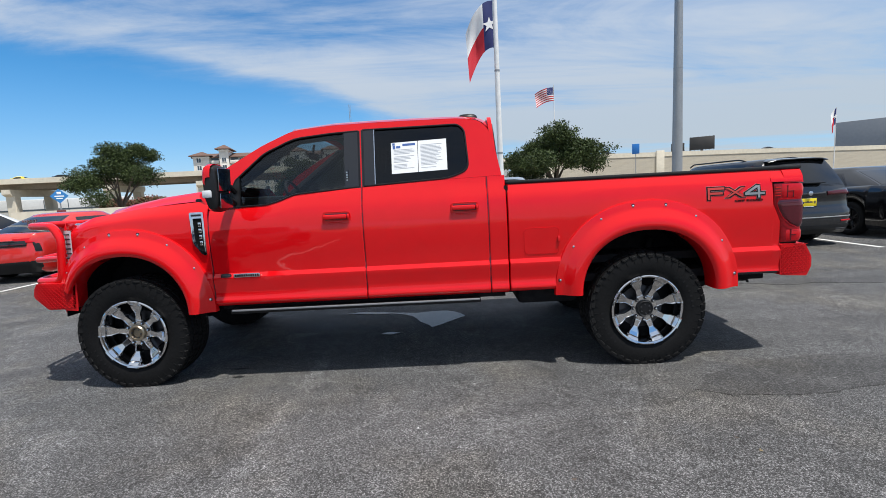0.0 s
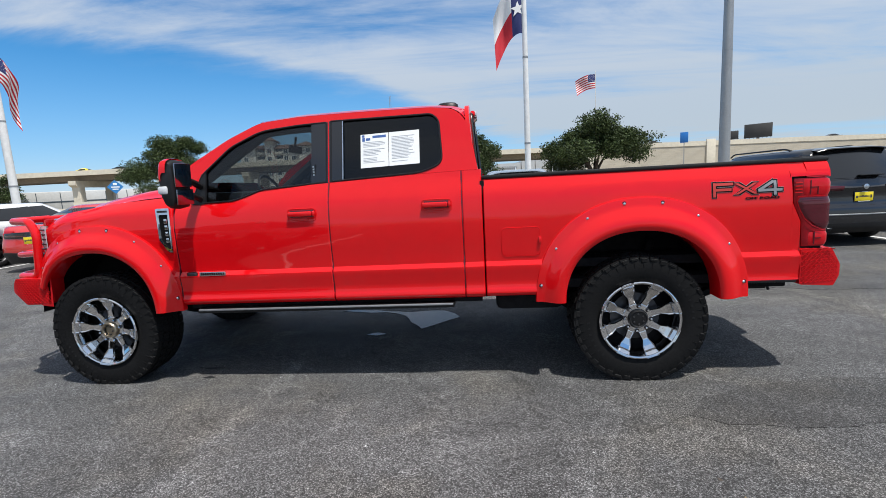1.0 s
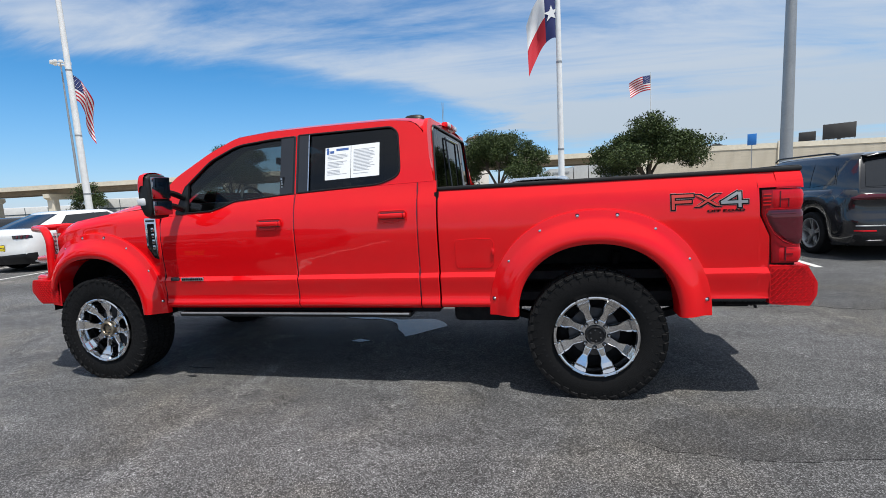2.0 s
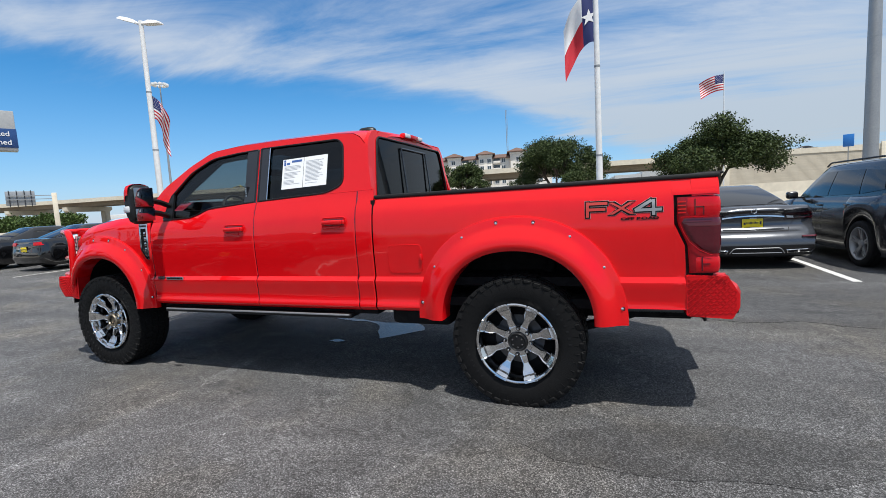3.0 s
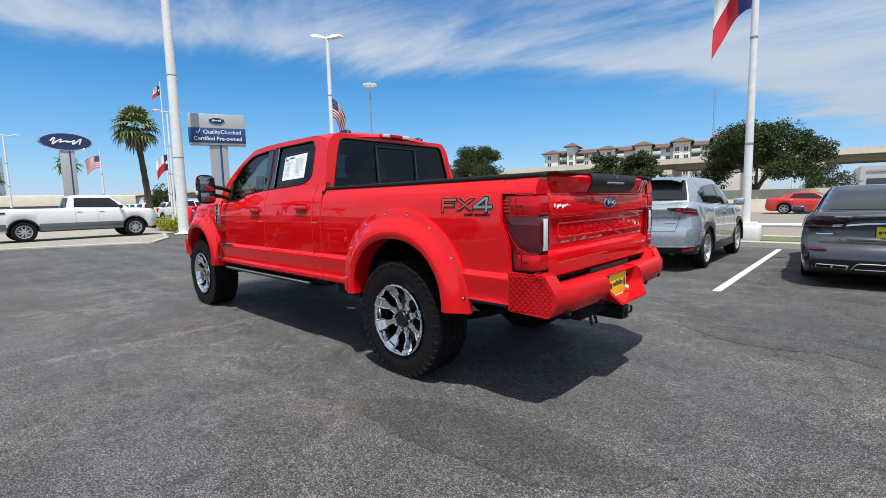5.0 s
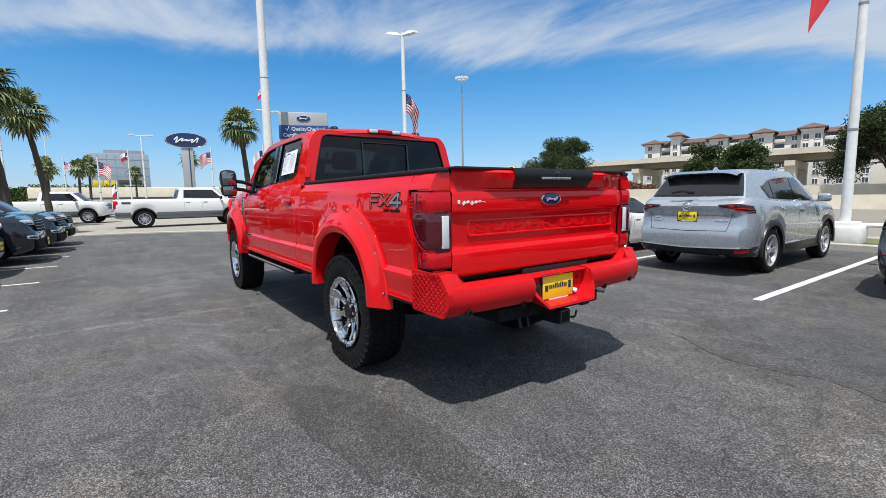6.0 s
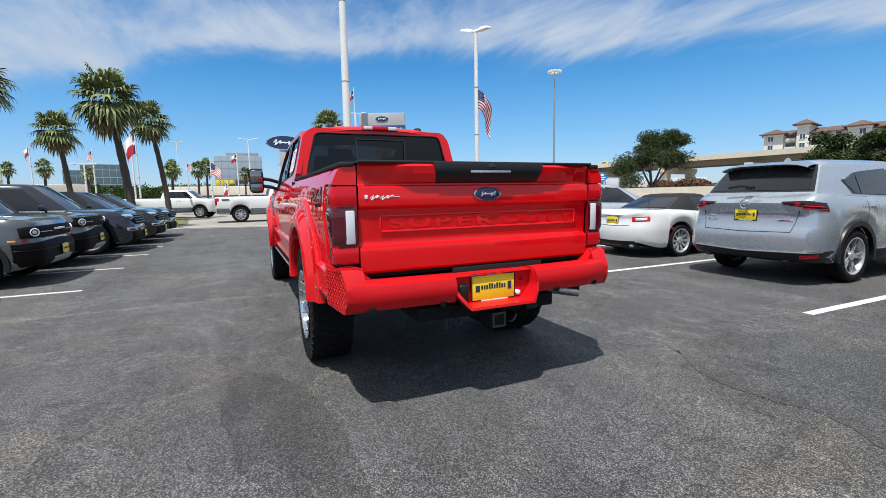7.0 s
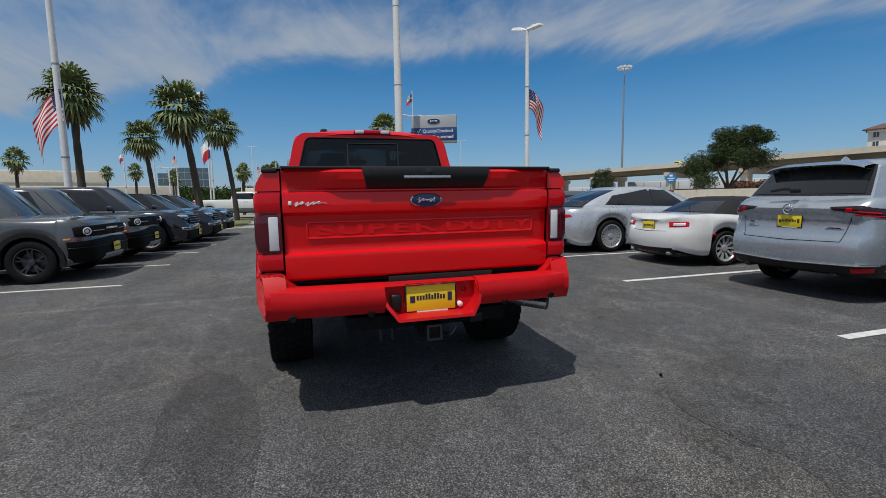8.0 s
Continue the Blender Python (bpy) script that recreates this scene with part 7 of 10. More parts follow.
# silver crossover
suv = car("crossover_car", "pale silver crossover car with black arch cladding, parked in a bay", pose(1.09, 12.05, 0, 0, 0, NOSE_PY), M_SILVER_BLUE, L=4.55, W=1.85, H=1.69, r=0.36, rim=0.255, spokes=5, twin=True, clear=0.30, fo=0.93, ro=0.96,
          top=[(-2.275, 0.70), (-2.2, 0.86), (-2.0, 0.97), (-1.5, 1.06), (-0.95, 1.11), (0.5, 1.14), (1.5, 1.19), (2.0, 1.225), (2.22, 1.215), (2.275, 1.16)], belt=(1.09, 1.20), ws=(-1.10, -0.28), rw=(1.72, 2.16), roof_w=0.70, corner=0.055, arc=(1.2, 1.15), bow=0.015,
          cladding=0.065, windows=[((-0.80, 1.15), (0.18, 1.17), (0.18, 1.54), (-0.15, 1.53)), ((0.235, 1.17), (1.08, 1.205), (1.10, 1.50), (0.235, 1.545)), ((1.115, 1.205), (1.24, 1.225), (1.43, 1.38), (1.13, 1.495))], rear_z=1.27, tail_in=0.15, tail_r=0.42,
          tailp=((0.30, -0.13), (0.36, -0.04), (0.48, 0.0), (0.68, 0.0), (0.735, -0.030), (0.80, -0.062), (0.97, -0.088), (1.04, -0.052), (1.10, -0.045), (1.15, -0.07), (1.22, -0.14)))
for z0, z1, z2, z3, y0, y1, mt, lift, nm in ((1.085, 0.985, 1.150, 1.120, 0.49, 1.03, M_LAMP_BLACK, 0.012, "tail_lamp"), (1.068, 1.040, 1.054, 1.082, 0.60, 0.96, M_LAMP_RED, 0.017, "lamp_strip"),
                                             (1.022, 1.000, 1.016, 1.036, 0.70, 1.01, M_LAMP_RED, 0.017, "lamp_strip")):
    end_quad(suv, nm, ((y0, z0), (y1, z1), (y1 + 0.02, z2), (y0 - 0.03, z3)) if nm == "tail_lamp" else ((y0, z0), (y1, z1), (y1, z2), (y0, z3)), mt, lift)
end_quad(suv, "lamp_core", ((0.62, 1.075), (0.675, 1.070), (0.675, 1.108), (0.62, 1.108)), M_LAMP_RED, 0.018)
end_quad(suv, "bumper_cladding", ((0.0, 0.315), (1.20, 0.315), (1.20, 0.475), (0.0, 0.425)), M_BLACK_TRIM, 0.030)
end_quad(suv, "bumper_lip", ((0.0, 0.420), (1.0, 0.455), (1.0, 0.465), (0.0, 0.432)), M_GALV, 0.034)
end_quad(suv, "reflector", ((0.70, 0.365), (0.93, 0.372), (0.95, 0.440), (0.71, 0.422)), M_LAMP_RED, 0.038)
end_quad(suv, "gate_seam", ((0.0, 0.700), (0.60, 0.712), (0.60, 0.720), (0.0, 0.708)), M_UNDER, 0.002)
end_quad(suv, "gate_edge", ((0.595, 0.715), (0.602, 0.715), (0.680, 1.06), (0.673, 1.06)), M_UNDER, 0.002)
bm = bmesh.new()
rows = []
for x, z, h in ((1.50, 1.674, 0.006), (1.66, 1.672, 0.006), (1.84, 1.660, 0.006), (1.955, 1.640, 0.004), (1.960, 1.626, 0.0), (1.90, 1.612, 0.0), (1.74, 1.606, 0.0)):
    rows.append([(x + 0.07 * (1 - u * u), u * lerp([(1.5, 0.56), (1.75, 0.585), (1.96, 0.590)], x), z - 0.060 * abs(u) ** 5 + h) for u in span(-1, 1, 19)])
sheet(bm, rows)
part("rear_spoiler", bm, M_SILVER_BLUE, suv, sharp=50)
rear_block(suv, "exhaust_tip", 2.05, 2.275, 0.50, 0.59, 0.290, 0.355, M_DARKMETAL, 0.03)
dealer_plate(suv, pose(on_end(suv, 0, 0.935), 0.0, 0.935), 0.30, 0.15)
bm = bmesh.new()
lathe(bm, [(0.062, 0.0), (0.070, 0.012), (0.062, 0.02), (0.052, 0.012)], 24, "x", (on_end(suv, 0, 1.085, 1, 0.002), 0, 1.085), closed=True)
tube(bm, bend([(on_end(suv, 0, 1.085), -0.055, 1.10), (on_end(suv, 0, 1.085, 1, 0.014), 0.0, 1.06), (on_end(suv, 0, 1.085), 0.055, 1.10)], 0.02), 0.008, 6)
part("round_badge", bm, M_CHROME, suv)
for y0, y1, z0 in ((-0.58, -0.42, 0.865), (-0.58, -0.46, 0.915), (0.42, 0.60, 0.87)):
    end_quad(suv, "name_badge", ((y0, z0 - 0.010), (y1, z0 - 0.010), (y1, z0 + 0.010), (y0, z0 + 0.010)), M_CHROME, 0.008, both=False)
bm = bmesh.new()
tube(bm, [(2.235, -0.28, 1.315), (2.235, -0.10, 1.34), (2.24, 0.05, 1.315)], 0.019, 6)
bx(bm, 2.20, 2.27, -0.02, 0.08, 1.285, 1.335, 0.015)
part("rear_wiper", bm, M_BLACK_TRIM, suv)
bm = bmesh.new()
rings(bm, [[(1.35 + dx, y, z) for dx, y in ((-a, -0.03 * k), (a, -0.012 * k), (a, 0.012 * k), (-a, 0.03 * k))] for a, k, z in ((0.09, 1, 1.675), (0.05, 0.6, 1.72), (0.01, 0.3, 1.75))])
part("roof_antenna", bm, M_SILVER_BLUE, suv)

# gunmetal saloon
sal = car("saloon_car", "dark gunmetal saloon car with chrome boot trim, parked in a bay", pose(4.20, 12.02, 0, 0, 0, NOSE_PY + 4.0), M_GUNMETAL, L=4.90, W=1.90, H=1.44, r=0.34, rim=0.245, spokes=5, twin=True, clear=0.17, fo=0.95, ro=1.15,
          top=[(-2.45, 0.55), (-2.35, 0.68), (-2.0, 0.80), (-1.2, 0.90), (0.0, 0.93), (1.0, 0.97), (1.7, 1.02), (2.2, 1.045), (2.40, 1.045), (2.45, 1.02)], belt=(0.92, 1.00), ws=(-1.15, -0.15), rw=(0.85, 1.98), roof_w=0.655, corner=0.09,
          windows=[((-0.72, 0.97), (0.20, 0.99), (0.22, 1.30), (-0.10, 1.28)), ((0.27, 0.99), (1.08, 1.03), (0.86, 1.28), (0.29, 1.305))], tail_r=0.38, tail_in=0.10, rear_z=1.07, arc=(1.4, 1.5), bow=0.03,
          tailp=((0.17, -0.16), (0.24, -0.03), (0.40, 0.0), (0.54, -0.02), (0.60, -0.09), (0.65, -0.17), (0.70, -0.235), (0.86, -0.255), (0.92, -0.20), (1.0, -0.15), (1.045, -0.175)))
end_quad(sal, "boot_band", ((0.0, 0.945), (0.45, 0.930), (0.55, 0.965), (0.0, 0.995)), M_BLACK_GLOSS, 0.010)
end_quad(sal, "tail_lamp", ((0.47, 0.815), (1.06, 0.825), (1.08, 0.945), (0.42, 0.925)), M_LAMP_BLACK, 0.012)
end_quad(sal, "lamp_glow", ((0.68, 0.842), (1.02, 0.848), (1.02, 0.860), (0.67, 0.856)), M_LAMP_DARK, 0.018)
end_quad(sal, "lamp_glow", ((0.66, 0.890), (1.03, 0.900), (1.03, 0.912), (0.65, 0.902)), M_LAMP_DARK, 0.018)
end_quad(sal, "reversing_lens", ((0.51, 0.845), (0.62, 0.840), (0.605, 0.875), (0.49, 0.885)), M_LAMP_CLEAR, 0.018)
bm = bmesh.new()
rings(bm, [[(on_end(sal, y, 0.90 - 0.16 * y * y, 1, 0.018) + c, y, 0.90 - 0.16 * y * y + d) for c, d in ((0, -0.020), (0.030, -0.010), (0.026, 0.012), (-0.005, 0.024))] for y in span(-0.46, 0.46, 25)])
part("boot_trim", bm, M_CHROME, sal, "bright chrome bar across the boot")
end_quad(sal, "boot_crease", ((0.0, 0.655), (0.46, 0.661), (0.45, 0.680), (0.0, 0.674)), M_GUNMETAL, 0.016)
end_quad(sal, "boot_edge", ((0.495, 0.635), (0.503, 0.635), (0.620, 0.815), (0.612, 0.815)), M_UNDER, 0.002)
end_quad(sal, "bumper_insert", ((0.0, 0.205), (1.02, 0.215), (0.98, 0.405), (0.0, 0.415)), M_BLACK_TRIM, 0.008)
end_quad(sal, "exhaust_tip", ((0.44, 0.275), (0.76, 0.285), (0.76, 0.345), (0.42, 0.335)), M_CHROME, 0.030)
end_quad(sal, "exhaust_mouth", ((0.447, 0.281), (0.594, 0.285), (0.590, 0.337), (0.435, 0.331)), M_UNDER, 0.034)
end_quad(sal, "exhaust_mouth", ((0.602, 0.286), (0.753, 0.291), (0.753, 0.340), (0.598, 0.337)), M_UNDER, 0.034)
bm = bmesh.new()
hoop = [(-0.40, 0.275), (-0.34, 0.365), (0.34, 0.365), (0.40, 0.275)]
tube(bm, [(on_end(sal, y, z, 1, 0.012), y, z) for y, z in bend(hoop, 0.04)], 0.008, 6)
tube(bm, [(on_end(sal, y, 0.285, 1, 0.012), y, 0.285) for y in span(-0.36, 0.36, 9)], 0.007, 6)
part("diffuser_trim", bm, M_GALV, sal, "thin satin metal hoop")
end_quad(sal, "boot_seam", ((0.0, 0.625), (0.50, 0.635), (0.50, 0.643), (0.0, 0.633)), M_UNDER, 0.002)
end_quad(sal, "reflector", ((0.66, 0.535), (0.92, 0.540), (0.92, 0.565), (0.66, 0.560)), M_LAMP_DARK, 0.008)
dealer_plate(sal, pose(on_end(sal, 0, 0.775), 0.0, 0.775), 0.31, 0.15)
bm = bmesh.new()
lathe(bm, [(0.038, 0.0), (0.045, 0.012), (0.038, 0.02), (0.03, 0.012)], 20, "x", (on_end(sal, 0, 0.985, 1, 0.004), 0, 0.985), closed=True)
part("round_badge", bm, M_CHROME, sal)
for y0, y1, z0 in ((-0.60, -0.40, 0.985), (-0.78, -0.60, 0.745)):
    end_quad(sal, "name_badge", ((y0, z0 - 0.010), (y1, z0 - 0.010), (y1, z0 + 0.010), (y0, z0 + 0.010)), M_CHROME, 0.008, both=False)
end_quad(sal, "name_badge", ((0.44, 0.975), (0.60, 0.972), (0.60, 0.990), (0.44, 0.993)), M_CHROME, 0.008, both=False)

# white convertible with a black soft top
cab = car("convertible_car", "white two-seat convertible with a raised black soft top", pose(-1.75, 12.15, 0, 0, 0, NOSE_PY), M_WHITEPAINT, L=4.05, W=1.74, H=1.24, r=0.315, rim=0.235, spokes=10, twin=False, clear=0.205, fo=0.82, ro=0.92,
          top=[(-2.02, 0.50), (-1.9, 0.64), (-1.4, 0.78), (-0.7, 0.85), (0.3, 0.86), (1.0, 0.92), (1.5, 0.94), (1.9, 0.93), (2.0, 0.91), (2.025, 0.88)], belt=(0.86, 0.90), ws=(-0.55, 0.02), rw=(0.72, 1.40), roof_w=0.64,
          windows=[((-0.25, 0.90), (0.62, 0.92), (0.55, 1.13), (0.12, 1.13))], soft_top=True, tail_r=0.5, tail_in=0.24, bulge=(0.10, 0.10), rear_z=0.96,
          tailp=((0.16, -0.12), (0.30, -0.02), (0.46, 0.0), (0.60, -0.02), (0.70, -0.06), (0.80, -0.075), (0.88, -0.03), (0.93, -0.04)))
end_quad(cab, "tail_lamp", ((0.46, 0.705), (0.80, 0.725), (0.80, 0.815), (0.44, 0.800)), M_LAMP_RED, 0.012)
end_quad(cab, "lamp_core", ((0.53, 0.728), (0.74, 0.740), (0.74, 0.792), (0.52, 0.782)), M_LAMP_CLEAR, 0.018)
end_quad(cab, "bumper_insert", ((0.0, 0.17), (0.62, 0.18), (0.55, 0.33), (0.0, 0.32)), M_BLACK_TRIM, 0.008)
end_quad(cab, "boot_seam", ((0.0, 0.615), (0.42, 0.63), (0.42, 0.637), (0.0, 0.622)), M_UNDER, 0.002)
end_quad(cab, "fog_lens", ((0.0, 0.20), (0.30, 0.205), (0.28, 0.255), (0.0, 0.25)), M_LAMP_DARK, 0.014)
rear_block(cab, "exhaust_tip", 1.90, 2.06, 0.42, 0.52, 0.20, 0.27, M_CHROME, 0.03)
rear_block(cab, "side_marker", 1.36, 1.50, 0.835, 0.862, 0.56, 0.59, M_LAMP_RED, 0.006)
dealer_plate(cab, pose(on_end(cab, 0, 0.72), 0, 0.72), 0.30, 0.15)
bm = bmesh.new()
tube(bm, [(1.55, 0.45, 0.94), (1.60, 0.46, 1.10)], 0.006, 6)
part("aerial", bm, M_BLACK_TRIM, cab)

# pale silver limousine
lim = car("limousine_car", "pale silver large saloon with multi-spoke wheels", pose(-4.35, 11.95, 0, 0, 0, NOSE_PY), M_SILVER, L=5.2, W=1.93, H=1.50, r=0.365, rim=0.265, spokes=20, twin=False, clear=0.17, fo=0.90, ro=1.15,
          top=[(-2.6, 0.60), (-2.5, 0.75), (-2.0, 0.90), (-1.2, 0.98), (0.5, 1.00), (1.4, 1.02), (2.1, 1.02), (2.5, 0.99), (2.6, 0.93)], belt=(0.96, 1.0), ws=(-1.25, -0.30), rw=(1.0, 2.15), roof_w=0.64,
          windows=[((-0.80, 1.02), (0.22, 1.04), (0.22, 1.37), (-0.22, 1.35)), ((0.28, 1.04), (1.50, 1.10), (1.24, 1.25), (0.28, 1.375))], tail_r=0.6, tail_in=0.22, bulge=(0.10, 0.10), rear_z=1.05, arc=(1.45, 1.75), bow=0.055)
end_quad(lim, "tail_lamp", ((0.42, 0.80), (0.90, 0.82), (0.90, 0.895), (0.40, 0.86)), M_LAMP_RED, 0.012)
end_quad(lim, "bumper_insert", ((0.0, 0.19), (0.86, 0.20), (0.80, 0.33), (0.0, 0.32)), M_BLACK_TRIM, 0.008)
dealer_plate(lim, pose(on_end(lim, 0, 0.72), 0, 0.72), 0.30, 0.15)

# black crossover
bsuv = car("crossover_car", "dark graphite crossover car with roof rails, parked in a bay", pose(6.74, 11.35, 0, 0, 0, NOSE_PY + 3), M_GRAPHITE, L=4.90, W=1.97, H=1.74, r=0.375, rim=0.265, spokes=5, twin=True, alloy=M_GALV, clear=0.22, fo=0.92, ro=1.02,
           top=[(-2.45, 0.70), (-2.35, 0.86), (-2.0, 1.0), (-1.2, 1.10), (0.5, 1.12), (1.9, 1.15), (2.3, 1.14), (2.43, 1.12), (2.45, 1.08)], belt=(1.08, 1.14), ws=(-1.20, -0.35), rw=(2.02, 2.36), roof_w=0.69, corner=0.08,
           windows=[((-0.85, 1.13), (0.20, 1.15), (0.20, 1.59), (-0.20, 1.58)), ((0.26, 1.15), (1.20, 1.18), (1.10, 1.58), (0.26, 1.595)), ((1.26, 1.18), (1.80, 1.24), (1.68, 1.53), (1.16, 1.575))], rear_z=1.18,
           tailp=((0.21, -0.12), (0.32, -0.02), (0.48, 0.0), (0.68, -0.01), (0.74, -0.07), (0.94, -0.09), (1.0, -0.04), (1.06, -0.04), (1.14, -0.10)))
end_quad(bsuv, "tail_lamp", ((0.36, 0.975), (0.94, 0.975), (0.95, 1.075), (0.34, 1.055)), M_LAMP_DARK, 0.012)
end_quad(bsuv, "bumper_insert", ((0.0, 0.24), (0.92, 0.25), (0.90, 0.42), (0.0, 0.42)), M_BLACK_TRIM, 0.008)
end_quad(bsuv, "exhaust_tip", ((0.52, 0.30), (0.74, 0.305), (0.74, 0.345), (0.52, 0.345)), M_DARKMETAL, 0.020)
end_quad(bsuv, "gate_seam", ((0.0, 0.71), (0.62, 0.72), (0.62, 0.727), (0.0, 0.717)), M_UNDER, 0.002)
dealer_plate(bsuv, pose(on_end(bsuv, 0, 0.86), 0, 0.86), 0.30, 0.15)
bm = bmesh.new()
lathe(bm, [(0.03, 0.0), (0.045, 0.008), (0.03, 0.016)], 20, "x", (on_end(bsuv, 0, 1.03, 1, 0.002), 0, 1.03))
part("round_badge", bm, M_ALU, bsuv)
bm = bmesh.new()
bx(bm, 2.40, 2.48, -0.10, 0.28, 1.215, 1.235, 0.008)
part("rear_wiper", bm, M_BLACK_TRIM, bsuv)
bm = bmesh.new()
sheet(bm, [[(x + 0.05 * (1 - u * u), u * 0.60, z - 0.04 * abs(u) ** 5) for u in span(-1, 1, 17)] for x, z in ((1.80, 1.738), (2.02, 1.728), (2.15, 1.712), (2.16, 1.696), (2.05, 1.690), (1.95, 1.690))])
part("rear_spoiler", bm, M_GRAPHITE, bsuv, sharp=50)
end_quad(bsuv, "bumper_strip", ((0.0, 0.555), (0.88, 0.560), (0.88, 0.580), (0.0, 0.575)), M_GALV, 0.010)
end_quad(bsuv, "reflector", ((0.62, 0.475), (0.90, 0.480), (0.90, 0.505), (0.62, 0.500)), M_LAMP_RED, 0.010)
for s in (-1, 1):
    bm = bmesh.new()
    tube(bm, bend([(-0.45, s * 0.60, 1.70), (-0.30, s * 0.61, 1.765), (1.35, s * 0.60, 1.765), (1.55, s * 0.58, 1.70)], 0.12), 0.016, 8)
    part("roof_rail", bm, M_BLACK_TRIM, bsuv)

# black coupe beyond it
cpe = car("coupe_car", "black low coupe with dark wheels, parked in a bay", pose(9.75, 11.7, 0, 0, 0, NOSE_PY), M_BLACKPAINT, L=4.95, W=1.95, H=1.50, r=0.37, rim=0.26, spokes=5, twin=True, alloy=M_DARKMETAL, clear=0.18, fo=0.95, ro=1.05,
          top=[(-2.47, 0.62), (-2.3, 0.80), (-1.8, 0.95), (-1.0, 1.02), (0.6, 1.04), (1.6, 1.08), (2.3, 1.08), (2.45, 1.05), (2.475, 1.0)], belt=(1.0, 1.06), ws=(-1.10, -0.25), rw=(0.95, 2.05), roof_w=0.60,
          windows=[((-0.70, 1.05), (0.35, 1.07), (0.33, 1.37), (-0.10, 1.37)), ((0.42, 1.07), (1.15, 1.12), (0.85, 1.34), (0.42, 1.375))], rear_z=1.10)
end_quad(cpe, "tail_lamp", ((0.28, 0.905), (0.90, 0.915), (0.90, 0.985), (0.26, 0.975)), M_LAMP_DARK, 0.012)


def front_face(ob, L, W, zc, zh, lamp_z, lamp_h, grille, round_lamp=False, wide=0.62, bars=3, plate_z=0.55, bright=None):
    """Grille, headlamps, lower intake and plate on a car's nose (towards -x)."""
    g = W / 2 * wide
    end_quad(ob, "grille", ((0.0, zc - zh), (g, zc - zh * 0.8), (g, zc + zh), (0.0, zc + zh)), grille, 0.014, -1)
    for k in range(bars):
        z = zc - zh + 2 * zh * (k + 0.5) / bars
        end_quad(ob, "grille_bar", ((0.0, z - 0.013), (g * 0.96, z - 0.013), (g * 0.96, z + 0.013), (0.0, z + 0.013)), bright or M_GALV, 0.026, -1)
    if round_lamp:
        a, b = W / 2 * 0.56, W / 2 * 0.90
        end_quad(ob, "headlamp", ((a, lamp_z - lamp_h), (b, lamp_z - lamp_h), (b, lamp_z + lamp_h), (a, lamp_z + lamp_h)), M_BLACK_GLOSS, 0.016, -1)
        for s in (-1, 1):
            y = W / 2 * 0.735
            x = on_end(ob, y, lamp_z, -1, 0.016)
            bm = bmesh.new()
            lathe(bm, [(lamp_h * 0.92, -0.004), (lamp_h * 0.98, -0.02), (lamp_h * 0.80, -0.03), (lamp_h * 0.70, -0.012)], 24, "x", (x, s * y, lamp_z), closed=True)
            part("lamp_ring", bm, M_PAPER, ob)
            bm = bmesh.new()
            lathe(bm, [(lamp_h * 0.5, -0.01), (lamp_h * 0.42, -0.03), (lamp_h * 0.1, -0.034)], 20, "x", (x, s * y, lamp_z))
            part("lamp_lens", bm, M_LAMP_CLEAR, ob)
    else:
        a, b = W / 2 * (wide - 0.02), W / 2 * 0.965
        end_quad(ob, "headlamp", ((a, lamp_z - lamp_h), (b, lamp_z - lamp_h * 0.3), (b, lamp_z + lamp_h), (a, lamp_z + lamp_h)), M_LAMP_CLEAR, 0.016, -1)
        end_quad(ob, "lamp_core", ((a + 0.03, lamp_z - lamp_h * 0.6), (b - 0.08, lamp_z - lamp_h * 0.1), (b - 0.08, lamp_z + lamp_h * 0.5), (a + 0.03, lamp_z + lamp_h * 0.5)), M_BLACK_GLOSS, 0.020, -1)
    end_quad(ob, "lower_intake", ((0.0, 0.30), (W / 2 * 0.82, 0.31), (W / 2 * 0.80, 0.46), (0.0, 0.46)), M_BLACK_TRIM, 0.012, -1)
    dealer_plate(ob, pose(on_end(ob, 0, plate_z, -1, 0.03), 0.0, plate_z, 0, 0, 180), 0.30, 0.15)


def boxy(name, label, m, paint, H=1.82, L=4.45, W=1.92, alloy=None, r=0.38):
    return car(name, label, m, paint, L=L, W=W, H=H, r=r, rim=0.24, spokes=5, twin=True, alloy=alloy or M_DARKMETAL, clear=0.27, fo=0.84, ro=0.92,
               top=[(-L / 2, 1.00), (-L / 2 + 0.03, 1.045), (-L / 2 + 0.14, 1.085), (-0.85, 1.13), (0.8, 1.16), (L / 2 - 0.2, 1.16), (L / 2, 1.10)], belt=(1.12, 1.16), ws=(-0.98, -0.42), rw=(L / 2 - 0.22, L / 2 - 0.03), roof_w=0.74,
               windows=[((-0.68, 1.18), (0.18, 1.19), (0.18, 1.66), (-0.36, 1.66)), ((0.25, 1.19), (1.05, 1.20), (1.02, 1.66), (0.25, 1.67)), ((1.12, 1.20), (1.75, 1.23), (1.66, 1.62), (1.10, 1.65))],
               cladding=0.075, nose_r=0.40, nose_in=0.20, tail_r=0.25, bulge=(0.06, 0.04), nosep=((0.25, 0.10), (0.42, 0.0), (0.68, 0.0), (0.74, 0.035), (1.0, 0.04), (1.2, 0.06)))


